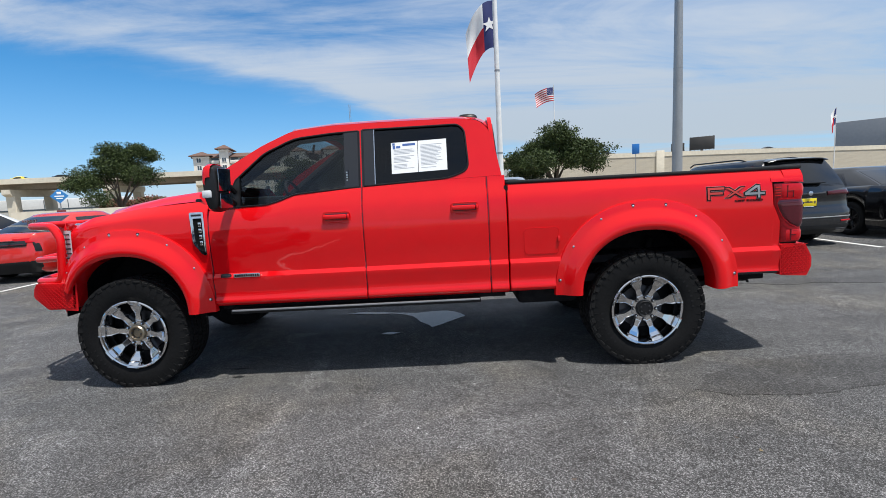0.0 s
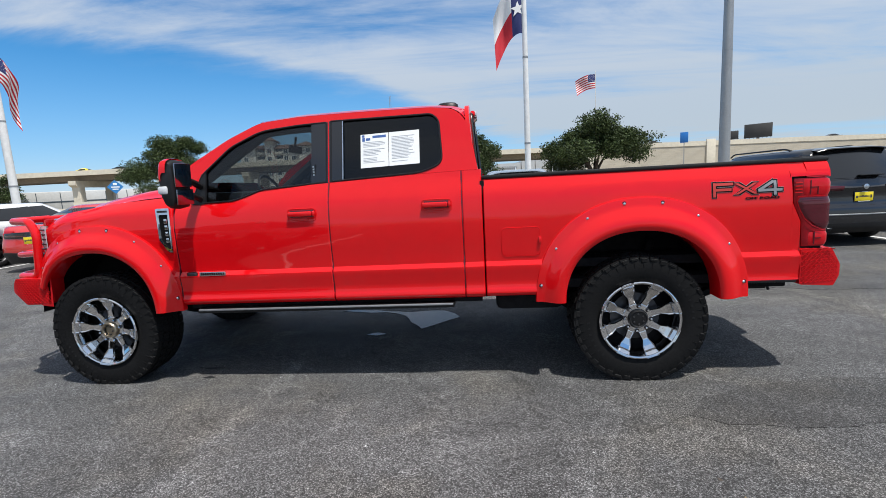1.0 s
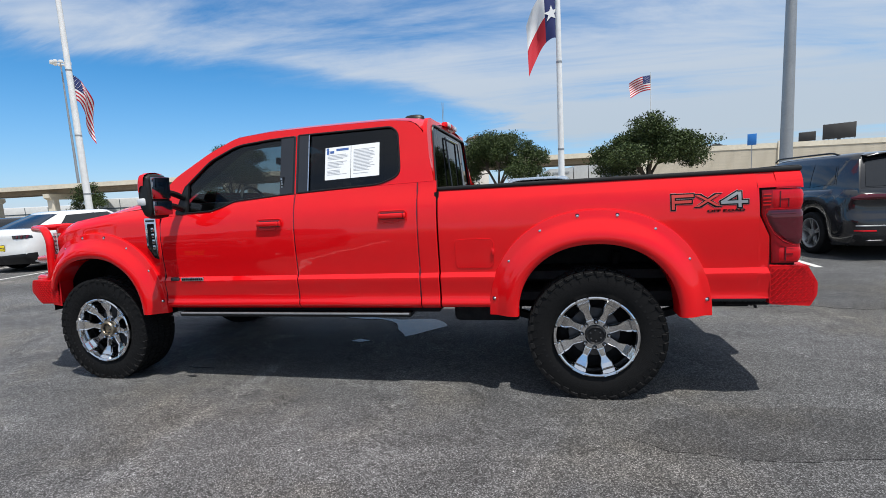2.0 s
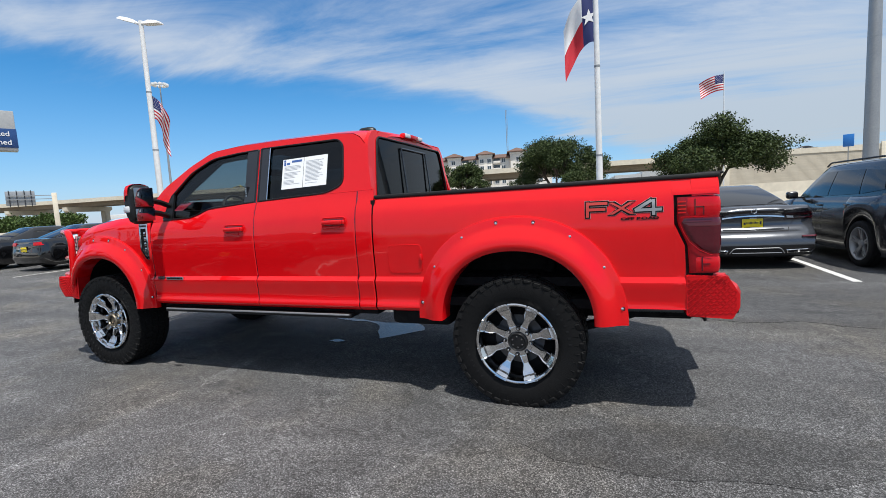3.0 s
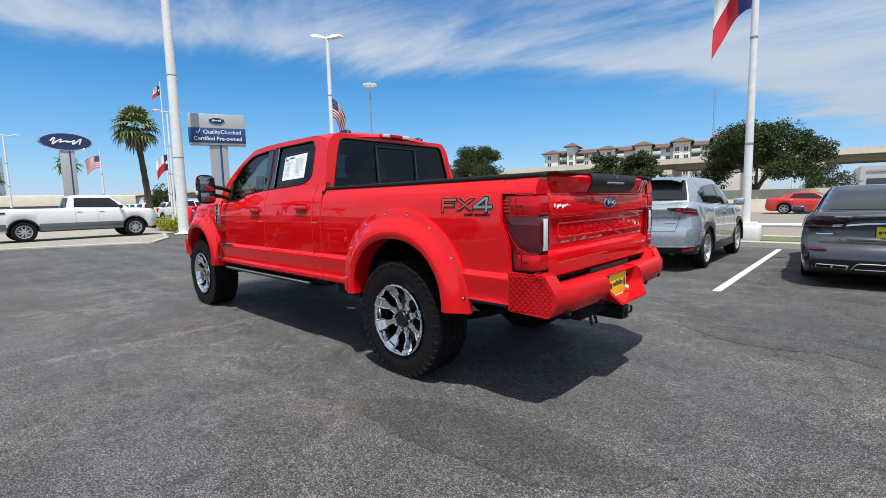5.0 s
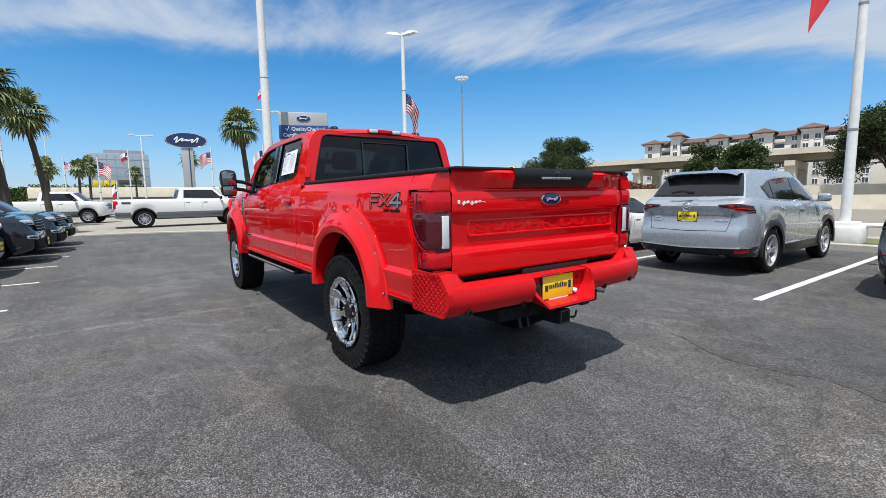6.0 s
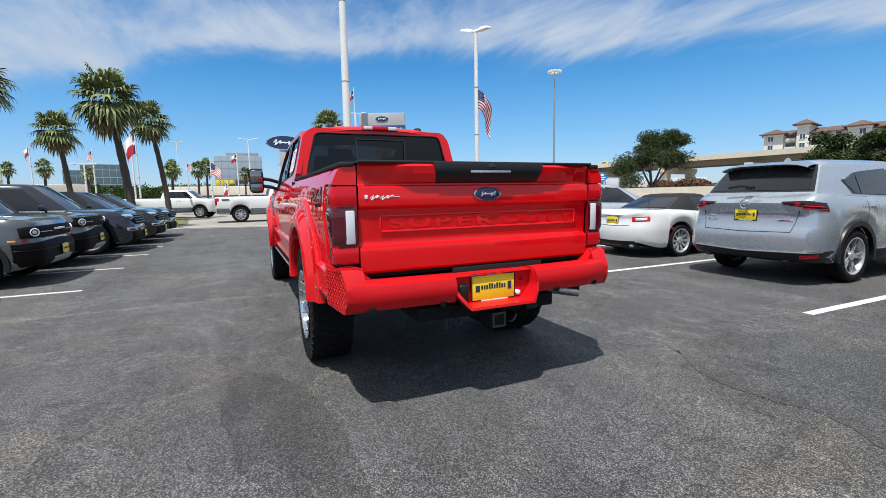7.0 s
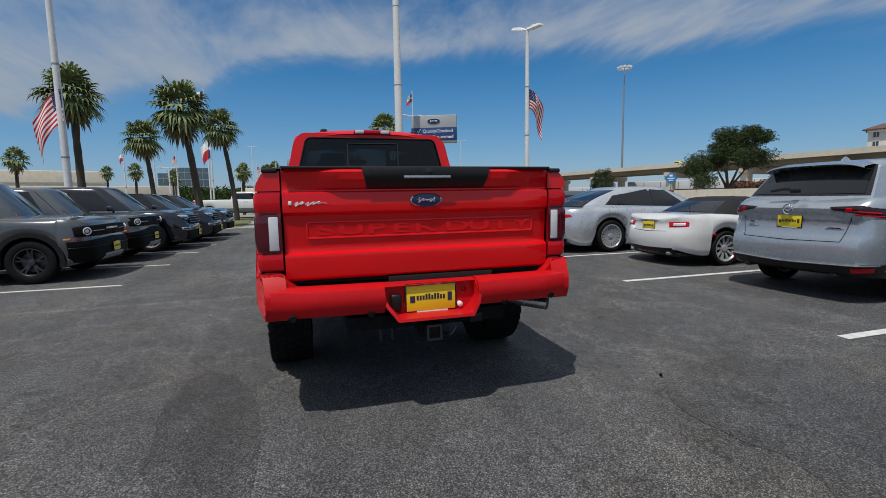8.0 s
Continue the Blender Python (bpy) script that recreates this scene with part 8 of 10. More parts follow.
def boxy_front(ob, L, W, z0, z1, plate_z):
    """Black grille band with ring lamps round the corner, deep black bumper, plate."""
    zc, h = (z0 + z1) / 2, (z1 - z0) / 2
    end_quad(ob, "grille", ((0.0, z0), (1.00, z0 + 0.01), (1.00, z1 - 0.01), (0.0, z1)), M_GRILLE, 0.034, -1)
    end_quad(ob, "grille_bar", ((0.30, zc - 0.010), (0.70, zc - 0.010), (0.70, zc + 0.008), (0.30, zc + 0.008)), M_ALU, 0.042, -1)
    end_quad(ob, "front_bumper", ((0.0, 0.33), (1.10, 0.33), (1.14, 0.70), (0.0, z0 - 0.03)), M_GRILLE, 0.030, -1)
    end_quad(ob, "bumper_lip", ((0.0, 0.60), (1.12, 0.585), (1.12, 0.600), (0.0, 0.62)), M_BLACK_TRIM, 0.040, -1)
    end_quad(ob, "skid_plate", ((0.0, 0.33), (0.45, 0.33), (0.40, 0.44), (0.0, 0.45)), M_GALV, 0.038, -1)
    end_quad(ob, "side_marker", ((1.06, 0.735), (1.16, 0.735), (1.16, 0.765), (1.06, 0.765)), M_LAMP_AMBER, 0.020, -1)
    f = SURFACE[ob.name + ":skirt"]
    for s in (-1, 1):
        x, y, nv = f(-1, 0.80, zc)
        turn = Matrix.Translation((x + nv.x * 0.032, s * (y + nv.y * 0.032), zc)) @ Matrix.Rotation(math.atan2(s * nv.y, nv.x), 4, "Z")
        bm = bmesh.new()
        lathe(bm, [(h * 0.62, 0.0), (h * 0.68, 0.014), (h * 0.56, 0.020), (h * 0.50, 0.006)], 26, "x", closed=True)
        bm.transform(turn)
        part("lamp_ring", bm, M_PAPER, ob)
        bm = bmesh.new()
        lathe(bm, [(h * 0.34, 0.004), (h * 0.30, 0.016), (h * 0.08, 0.020)], 20, "x")
        bm.transform(turn)
        part("lamp_lens", bm, M_LAMP_CLEAR, ob)
    dealer_plate(ob, pose(on_end(ob, 0, plate_z, -1, 0.05), 0.0, plate_z, 0, 0, 180), 0.30, 0.15)


b1 = boxy("boxy_suv", "carbon grey boxy small off-roader with round lamps", pose(-4.45, -1.93, 0, 0, 0, NOSE_PY) @ Matrix.Scale(0.96, 4), M_CARBON, L=4.6, W=1.98)
boxy_front(b1, 4.6, 1.98, 0.78, 0.98, 0.55)
for k in range(6):
    end_quad(b1, "raised_badge", ((-0.24 + 0.085 * k, 0.885), (-0.19 + 0.085 * k, 0.885), (-0.19 + 0.085 * k, 0.925), (-0.24 + 0.085 * k, 0.925)), M_PAPER, 0.046, -1, False)
b2_ = boxy("boxy_suv", "dark grey boxy off-roader with round lamps and a flat hood", pose(-6.85, -2.12, 0, 0, 0, NOSE_PY) @ Matrix.Scale(0.94, 4), M_DARKGREY, H=1.78, L=5.05, W=2.05, r=0.43)
boxy_front(b2_, 5.05, 2.05, 0.84, 1.06, 0.58)


def big_suv(label, m, paint, H=1.93, L=5.3, W=2.03):
    o = car("large_suv", label, m, paint, L=L, W=W, H=H, r=0.42, rim=0.29, spokes=6, twin=True, alloy=M_RIM, clear=0.26, fo=0.95, ro=1.10,
            top=[(-L / 2, 0.82), (-L / 2 + 0.06, 1.02), (-L / 2 + 0.25, 1.12), (-1.3, 1.20), (0.8, 1.22), (L / 2 - 0.2, 1.22), (L / 2, 1.12)], belt=(1.18, 1.22), ws=(-1.42, -0.62), rw=(L / 2 - 0.55, L / 2 - 0.12), roof_w=0.69,
            windows=[((-1.02, 1.23), (-0.02, 1.25), (-0.02, 1.75), (-0.48, 1.74)), ((0.05, 1.25), (1.05, 1.26), (1.02, 1.75), (0.05, 1.76)), ((1.12, 1.26), (1.95, 1.30), (1.80, 1.70), (1.10, 1.74))], nose_r=0.50, nose_in=0.22, tail_r=0.3)
    end_quad(o, "grille", ((0.0, 0.76), (0.62, 0.79), (0.64, 1.05), (0.0, 1.06)), M_GRILLE, 0.028, -1)
    for z in (0.83, 0.90, 0.97, 1.03):
        end_quad(o, "grille_bar", ((0.0, z - 0.010), (0.60, z - 0.010), (0.60, z + 0.010), (0.0, z + 0.010)), M_GALV, 0.038, -1)
    end_quad(o, "headlamp", ((0.60, 0.93), (1.20, 0.98), (1.24, 1.06), (0.60, 1.04)), M_LAMP_CLEAR, 0.028, -1)
    end_quad(o, "lamp_core", ((0.66, 0.945), (0.90, 0.965), (0.90, 1.005), (0.66, 0.985)), M_BLACK_GLOSS, 0.033, -1)
    end_quad(o, "lower_intake", ((0.0, 0.32), (0.85, 0.33), (0.85, 0.58), (0.0, 0.60)), M_GRILLE, 0.020, -1)
    end_quad(o, "bumper_trim", ((0.66, 0.60), (1.02, 0.61), (1.02, 0.69), (0.66, 0.68)), M_CHROME, 0.018, -1)
    end_quad(o, "fog_recess", ((0.70, 0.615), (0.98, 0.625), (0.98, 0.672), (0.70, 0.665)), M_BLACK_GLOSS, 0.024, -1)
    dealer_plate(o, pose(on_end(o, 0, 0.50, -1, 0.04), 0.0, 0.50, 0, 0, 180), 0.32, 0.16)
    return o


big_suv("dark blue large family SUV with a bright bar grille", pose(-9.2, -1.93, 0, 0, 0, NOSE_PY) @ Matrix.Scale(0.92, 4), M_DARKBLUE, 1.90, 5.65, 2.18)
big_suv("dark blue mid-size SUV with slim lamps", pose(-11.6, -1.62, 0, 0, 0, NOSE_PY) @ Matrix.Scale(0.91, 4), M_DARKBLUE, 1.76, 5.4, 2.18)
big_suv("black mid-size SUV with slim lamps", pose(-14.0, -1.55, 0, 0, 0, NOSE_PY) @ Matrix.Scale(0.90, 4), M_BLACKPAINT, 1.74, 5.4, 2.18)


def saloon(label, m, paint):
    o = car("saloon_car", label, m, paint, L=4.8, W=1.86, H=1.45, r=0.34, rim=0.24, spokes=5, twin=True, clear=0.17, fo=0.92, ro=1.05,
            top=[(-2.4, 0.56), (-2.3, 0.70), (-1.9, 0.83), (-1.1, 0.93), (0.8, 0.96), (1.6, 1.02), (2.2, 1.04), (2.38, 1.0), (2.4, 0.92)], belt=(0.93, 1.0), ws=(-1.15, -0.2), rw=(0.85, 1.95), roof_w=0.60,
            windows=[((-0.72, 0.98), (0.20, 1.0), (0.22, 1.32), (-0.12, 1.30)), ((0.27, 1.0), (1.06, 1.04), (0.84, 1.30), (0.29, 1.325))], rear_z=1.05)
    end_quad(o, "tail_lamp", ((0.46, 0.83), (0.90, 0.85), (0.90, 0.95), (0.44, 0.935)), M_LAMP_RED, 0.012)
    dealer_plate(o, pose(on_end(o, 0, 0.72), 0, 0.72), 0.30, 0.15)
    return o


rc = saloon("bright red coupe with a black tail panel, parked tail out", pose(-9.57, 11.75, 0, 0, 0, NOSE_PY), M_REDCAR)
end_quad(rc, "tail_panel", ((0.0, 0.765), (0.70, 0.775), (0.72, 0.900), (0.0, 0.905)), M_BLACK_GLOSS, 0.016)
end_quad(rc, "lamp_slot", ((0.08, 0.800), (0.66, 0.808), (0.66, 0.828), (0.08, 0.822)), M_LAMP_DARK, 0.024)
end_quad(rc, "quarter_stripe", ((0.86, 0.66), (0.98, 0.66), (0.90, 0.93), (0.78, 0.93)), M_BLACK_TRIM, 0.012)
end_quad(rc, "bumper_insert", ((0.0, 0.20), (0.95, 0.21), (0.95, 0.47), (0.0, 0.44)), M_BLACK_TRIM, 0.012)
mach = car("crossover_car", "white crossover with three-bar tail lamps, parked tail out", pose(-12.66, 11.85, 0, 0, 0, NOSE_PY), M_WHITEPAINT, L=4.71, W=1.88, H=1.57, r=0.37, rim=0.265, spokes=5, twin=True, alloy=M_DARKMETAL, clear=0.19, fo=0.86, ro=0.87,
           top=[(-2.35, 0.66), (-2.25, 0.82), (-1.9, 0.95), (-1.1, 1.05), (0.6, 1.07), (1.6, 1.12), (2.15, 1.13), (2.32, 1.10), (2.355, 1.04)], belt=(1.04, 1.10), ws=(-1.15, -0.30), rw=(1.15, 2.18), roof_w=0.62, corner=0.09,
           windows=[((-0.78, 1.09), (0.20, 1.11), (0.20, 1.47), (-0.18, 1.46)), ((0.26, 1.11), (1.40, 1.16), (1.05, 1.42), (0.26, 1.475))], rear_z=1.14, tail_r=0.45, tail_in=0.16)
end_quad(mach, "lamp_panel", ((0.40, 0.885), (0.92, 0.895), (0.94, 0.985), (0.38, 0.975)), M_BLACK_GLOSS, 0.012)
for k in range(3):
    y = 0.50 + 0.13 * k
    end_quad(mach, "lamp_bar", ((y, 0.890), (y + 0.055, 0.890), (y + 0.075, 0.980), (y + 0.020, 0.980)), M_LAMP_DARK, 0.020)
end_quad(mach, "bumper_insert", ((0.0, 0.22), (1.02, 0.23), (1.00, 0.52), (0.0, 0.46)), M_BLACK_TRIM, 0.012)
dealer_plate(mach, pose(on_end(mach, 0, 0.66), 0, 0.66), 0.30, 0.15)
saloon("black saloon parked tail out", pose(-15.6, 11.9, 0, 0, 0, NOSE_PY), M_BLACKPAINT)
saloon("black saloon parked tail out", pose(-18.9, 12.1, 0, 0, 0, NOSE_PY), M_BLACKPAINT)
saloon("dark grey saloon parked tail out", pose(-7.25, 12.0, 0, 0, 0, NOSE_PY), M_DARKGREY)
# red coupe on the far side of the road
saloon("red coupe waiting on the road", pose(1.5, 39.4, -0.01, 0, 0, 180), M_REDCAR)
saloon("white saloon waiting on the road", pose(23.5, 31.8, 0, 0, 0, 180), M_WHITEPAINT)
saloon("dark saloon on the road", pose(-6.0, 28.6, 0, 0, 0, 0), M_DARKGREY)


def white_pickup(label, m, paint=None, lower=None):
    """A crew-cab pickup: tall flanks, cab forward of an open bed."""
    o = car("pickup_truck", label, m, paint or M_WHITEPAINT, L=6.2, W=2.03, H=1.98, r=0.43, rim=0.27, spokes=8, twin=True, alloy=M_RIM, clear=0.42, fo=1.0, ro=1.2,
            top=[(-3.1, 1.05), (-3.05, 1.22), (-2.9, 1.30), (-1.95, 1.36), (0.2, 1.37), (0.25, 1.40), (3.05, 1.40), (3.1, 1.36)], belt=(1.34, 1.38), ws=(-1.98, -1.25), rw=(0.25, 0.42), roof_w=0.72,
            windows=[((-1.62, 1.42), (-0.70, 1.44), (-0.70, 1.84), (-1.20, 1.83)), ((-0.62, 1.44), (0.12, 1.46), (0.08, 1.83), (-0.62, 1.845))], nose_r=0.4, tail_r=0.12, tail_in=0.06, bulge=(0.06, 0.02), tailp=((0.4, -0.02), (0.9, 0.0), (1.4, 0.0)), nosep=((0.4, 0.04), (0.8, 0.0), (1.2, 0.02), (1.4, 0.06)), pickup=True, cladding=0.05)
    bm = bmesh.new()
    bx(bm, 0.50, 3.02, -0.82, 0.82, 1.395, 1.428, 0.01)
    part("bed_cover", bm, M_BLACK_SOFT, o)
    rear_block(o, "tail_lamp", 2.92, 3.115, 0.86, 1.0, 0.95, 1.32, M_LAMP_RED, 0.02)
    rear_block(o, "rear_bumper", 2.98, 3.24, 0.0, 0.98, 0.62, 0.80, M_CHROME, 0.03)
    front_face(o, 6.2, 2.03, 1.02, 0.19, 1.08, 0.12, M_BLACK_GLOSS, False, 0.62, 3, 0.72, M_CHROME)
    for s in (-1, 1):
        bm = bmesh.new()
        bx(bm, -1.62, 1.40, s * 1.0 - 0.02, s * 1.0 + 0.02, 0.44, 0.76, 0.02)
        part("lower_band", bm, lower or M_DARKGREY, o)
        bm = bmesh.new()
        bx(bm, 2.42, 3.06, s * 0.985 - 0.02, s * 0.985 + 0.02, 0.50, 0.80, 0.02)
        part("lower_band", bm, lower or M_DARKGREY, o)
        bm = bmesh.new()
        bx(bm, 2.42, 2.78, s * 1.005 - 0.008, s * 1.005 + 0.008, 1.20, 1.27, 0.003)
        part("side_badge", bm, M_DARKMETAL, o)
    return o


hd = math.degrees(math.atan2(0.81, -0.58))          # heading of the display trucks
def heading(x, y, deg):
    return pose(x, y, 0.04, 0, 0, deg - 180)


white_pickup("white crew-cab pickup with dark lower panels on the paved island", heading(-22.7, 5.05, 92))
white_pickup("white crew-cab pickup with black wheels behind the palms", heading(-32.0, -1.2, 76))
white_pickup("white crew-cab pickup standing beside the hedge", heading(-38.0, 14.5, hd + 60))
rnd = random.Random(11)
far_pick = white_pickup("white pickup far across the lot", heading(-46, 17, 100), lower=M_WHITEPAINT)
tagged(far_pick, group="far row of pickups")
for i in range(1, 9):
    copy_thing(far_pick, heading(-46 - 4.2 * i, rnd.uniform(16, 19), 100))

# ---- poles and flags ----
def pole(name, label, x, y, h, r0, r1, material=M_POLE, base=True, z0=0.0):
    ob = thing(name, label, "pole", pose(x, y, z0))
    bm = bmesh.new()
    tube(bm, [(0, 0, h * k) for k in span(0, 1, 8)], [r0 + (r1 - r0) * k for k in span(0, 1, 8)], 16)
    part("shaft", bm, material, ob)
    for k in (0.22, 0.45, 0.70):
        bm = bmesh.new()
        lathe(bm, [(r0 + (r1 - r0) * k + 0.004, -0.03), (r0 + (r1 - r0) * k + 0.006, 0), (r0 + (r1 - r0) * k + 0.004, 0.03)], 16, "z", (0, 0, h * k))
        part("band", bm, M_GALV, ob)
    if base:
        bm = bmesh.new()
        lathe(bm, [(r0 * 1.8, 0), (r0 * 1.8, 0.03), (r0 * 1.2, 0.05), (r0 * 1.15, 0.10)], 20, "z")
        part("base_collar", bm, material, ob)
    return ob


def flag_cloth(name, label, m, w, h, kind, droop=0.5, seed=0):
    """A flag hanging in light wind; local x away from the pole, z up, top inner corner at the origin."""
    bm = bmesh.new()
    nx, nz = 28, 26
    rnd = random.Random(seed)
    ph = rnd.uniform(0, 6)
    vs = []
    for i in range(nx + 1):
        u = i / nx
        row = []
        for j in range(nz + 1):
            v = j / nz
            fall = droop * u ** 1.15
            x = w * u * (1 - 0.52 * droop) * (1 - 0.10 * v * droop)
            z = -h * v * (1 - 0.06 * u) - w * 0.80 * fall * u * (0.85 + 0.25 * v)
            y = w * 0.075 * u ** 0.6 * math.sin(5.2 * u + 2.6 * v + ph) + w * 0.035 * math.sin(11 * u - 3 * v + ph) * u
            row.append(bm.verts.new((x, y, z)))
        vs.append(row)
    for i in range(nx):
        for j in range(nz):
            f = bm.faces.new((vs[i][j], vs[i + 1][j], vs[i + 1][j + 1], vs[i][j + 1]))
            u, v = (i + 0.5) / nx, (j + 0.5) / nz
            if kind == "stripes":
                f.material_index = 2 if (u < 0.40 and v < 7 / 13) else (0 if int(v * 13) % 2 == 0 else 1)
            else:
                f.material_index = 2 if u < 0.34 else (1 if v < 0.5 else 0)
    ob = thing(name, label, "flag", m)
    me_stars = []
    spots = [(0.17, 0.5, 0.16)] if kind != "stripes" else [(0.04 + 0.064 * (a + 0.5 * (b % 2)), 0.05 + 0.075 * b, 0.018) for a in range(6) for b in range(7) if 0.04 + 0.064 * (a + 0.5 * (b % 2)) < 0.38]
    for u, v, s in spots:
        i, j = int(u * nx), int(v * nz)
        c = vs[i][j].co.copy()
        du, dv = (vs[i + 1][j].co - c).normalized(), (c - vs[i][j + 1].co).normalized()
        nrm = du.cross(dv).normalized()
        for side in (-1, 1):
            loop = []
            for k in range(10):
                a, rr = math.pi / 2 + math.pi * k / 5, s * h * (1 if k % 2 == 0 else 0.42)
                loop.append(c + du * rr * math.cos(a) + dv * rr * math.sin(a) + nrm * side * 0.012)
            me_stars.append(loop)
    part("cloth", bm, [M_FLAGRED, M_FLAGWHITE, M_FLAGBLUE], ob, sharp=60)
    bm = bmesh.new()
    for loop in me_stars:
        cen = bm.verts.new(sum(loop, Vector()) / len(loop))
        lv = [bm.verts.new(p) for p in loop]
        for k in range(len(lv)):
            bm.faces.new((cen, lv[k], lv[(k + 1) % len(lv)]))
    part("stars" if kind == "stripes" else "star", bm, M_FLAGWHITE, ob, smooth=False)
    return ob


# tall pole with the one-star flag, on a concrete foot in the grass strip
pole("flagpole", "tall white flagpole on a concrete footing in the grass strip", 1.78, 15.55, 11.5, 0.105, 0.055, z0=0.1)
bm = bmesh.new()
bx(bm, -0.34, 0.34, -0.34, 0.34, 0.0, 0.40, 0.04)
bx(bm, -0.25, 0.25, -0.25, 0.25, 0.0, 0.50, 0.03)
foot = tagged(part("pole_footing", bm, M_POLE), "white painted concrete pole footing", "footing")
foot.matrix_world = pose(1.78, 15.55, 0.1)
flag_cloth("flag", "one-star flag in red, white and blue, hanging from its pole", pose(1.70, 15.53, 7.45, 0, 0, 176), 1.60, 1.45, "star", 0.84, 2)
# grey highway light pole
pole("lamp_post", "tall tapering galvanised light pole", 12.2, 24.7, 16, 0.27, 0.16, M_GALV, z0=-0.02)
# car park lamp with two heads, flag hung on it
lp = pole("lamp_post", "white car park light pole with two flat lamp heads", -15.85, 14.62, 9.5, 0.13, 0.085, z0=0.1)
for s in (-1, 1):
    bm = bmesh.new()
    tube(bm, [(0, 0, 9.35), (s * 0.10, s * 0.11, 9.40)], 0.045, 8)
    rings(bm, [[(s * (0.08 + a), s * (0.08 + a) * 1.05 + w, z + 0.28 * a) for w, z in ((-0.16, 9.36), (0.16, 9.36), (0.12, 9.36 + d), (-0.12, 9.36 + d))] for a, d in ((0.0, 0.07), (0.16, 0.15), (0.34, 0.12), (0.40, 0.05))])
    part("lamp_head", bm, M_POLE, lp)
flag_cloth("flag", "striped flag with starred canton hanging at the light pole", pose(-15.90, 14.70, 6.70, 0, 0, 110), 2.1, 1.0, "stripes", 0.85, 4)
# thick tapering pole beside the hedge
pole("flagpole", "thick white tapering flagpole with bands", -20.75, 9.0, 17, 0.26, 0.15, z0=0.04)
pole("flagpole", "white flagpole in front of the palms", -12.8, -3.85, 13, 0.12, 0.07)
flag_cloth("flag", "striped flag with starred canton hanging limp", pose(-12.72, -3.75, 5.05, 0, 0, 262), 1.7, 1.1, "stripes", 0.95, 7)
# striped flag flying high above the tail of the shot
flag_cloth("flag", "striped flag with starred canton flying high on the thick pole", pose(-20.75, 8.8, 15.2, 0, 0, -95), 3.4, 1.9, "stripes", 0.25, 9)
# far flags: pole, place, height, flag size, kind, direction it flies
FAR_FLAGS = [(13.9, 59.6, 13.9, 2.9, 1.7, "stripes", 182, 0.35), (88, 106, 15.5, 3.0, 3.6, "star", 200, 0.9), (-42.9, 14.8, 12.3, 1.7, 1.0, "star", 200, 0.3),
             (-25.4, 9.9, 4.4, 1.0, 0.9, "star", 250, 0.7), (-33.0, 8.1, 4.9, 1.5, 1.0, "stripes", 240, 0.5), (-35.3, -3.6, 6.4, 1.9, 2.0, "star", 235, 0.75),
             (-36.5, 1.2, 4.2, 1.6, 1.1, "stripes", 60, 0.6), (-44.0, 3.2, 5.6, 1.0, 0.8, "star", 240, 0.4), (-45.5, 2.2, 2.9, 1.0, 1.4, "star", 240, 0.8),
             (-48.0, -1.5, 5.0, 1.3, 0.8, "stripes", 30, 0.5), (-40.5, -11.5, 5.6, 1.1, 0.8, "star", 230, 0.6), (-46, -8.8, 5.9, 1.1, 0.8, "stripes", 230, 0.5),
             (-58, -14.2, 8.0, 1.2, 1.1, "star", 220, 0.6), (-39.9, -4.7, 11.0, 1.3, 0.9, "star", 260, 0.4)]
for i, (x, y, z, w, h, kind, rz, dr) in enumerate(FAR_FLAGS):
    pole("flagpole", "slim white flagpole far across the lot", x, y, z + 0.35, 0.075 if abs(x) < 60 else 0.14, 0.04, z0=0.0, base=False)
    flag_cloth("flag", ("striped flag with starred canton" if kind == "stripes" else "one-star flag in red, white and blue") + " on a far pole", pose(x, y, z, 0, 0, rz), w * (0.8 if x < -30 else 1), h * (0.8 if x < -30 else 1), kind, dr, 20 + i)
# far lot lamps
for x, y, h in ((-37.2, 13.5, 9.0), (-86, -6.1, 11.3), (-52, -12.5, 7.0), (-47, 4.4, 7.5), (-44, -9.0, 4.6), (-78, 32, 12)):
    q = pole("lamp_post", "white car park lamp with a crossbar", x, y, h, 0.09, 0.06, base=False)
    bm = bmesh.new()
    bx(bm, -0.06, 0.06, -0.75, 0.75, h - 0.06, h + 0.03, 0.015)
    for s in (-1, 1):
        bx(bm, -0.16, 0.16, s * 0.75 - 0.22, s * 0.75 + 0.22, h - 0.02, h + 0.09, 0.03)
    part("crossbar", bm, M_POLE, q)
# high mast light ring
hm = pole("high_mast_light", "very tall highway mast with a ring of floodlights", -172, 141, 58, 0.55, 0.22, M_GALV, base=False)
bm = bmesh.new()
lathe(bm, [(1.6, 57.2), (1.9, 57.2), (1.9, 57.6), (1.6, 57.6)], 20, "z", closed=True)
for k in range(10):
    a = 2 * math.pi * k / 10
    bx(bm, 2.6 * math.cos(a) - 0.5, 2.6 * math.cos(a) + 0.5, 2.6 * math.sin(a) - 0.5, 2.6 * math.sin(a) + 0.5, 56.9, 57.9, 0.1)
part("lamp_ring", bm, M_POLE, hm)
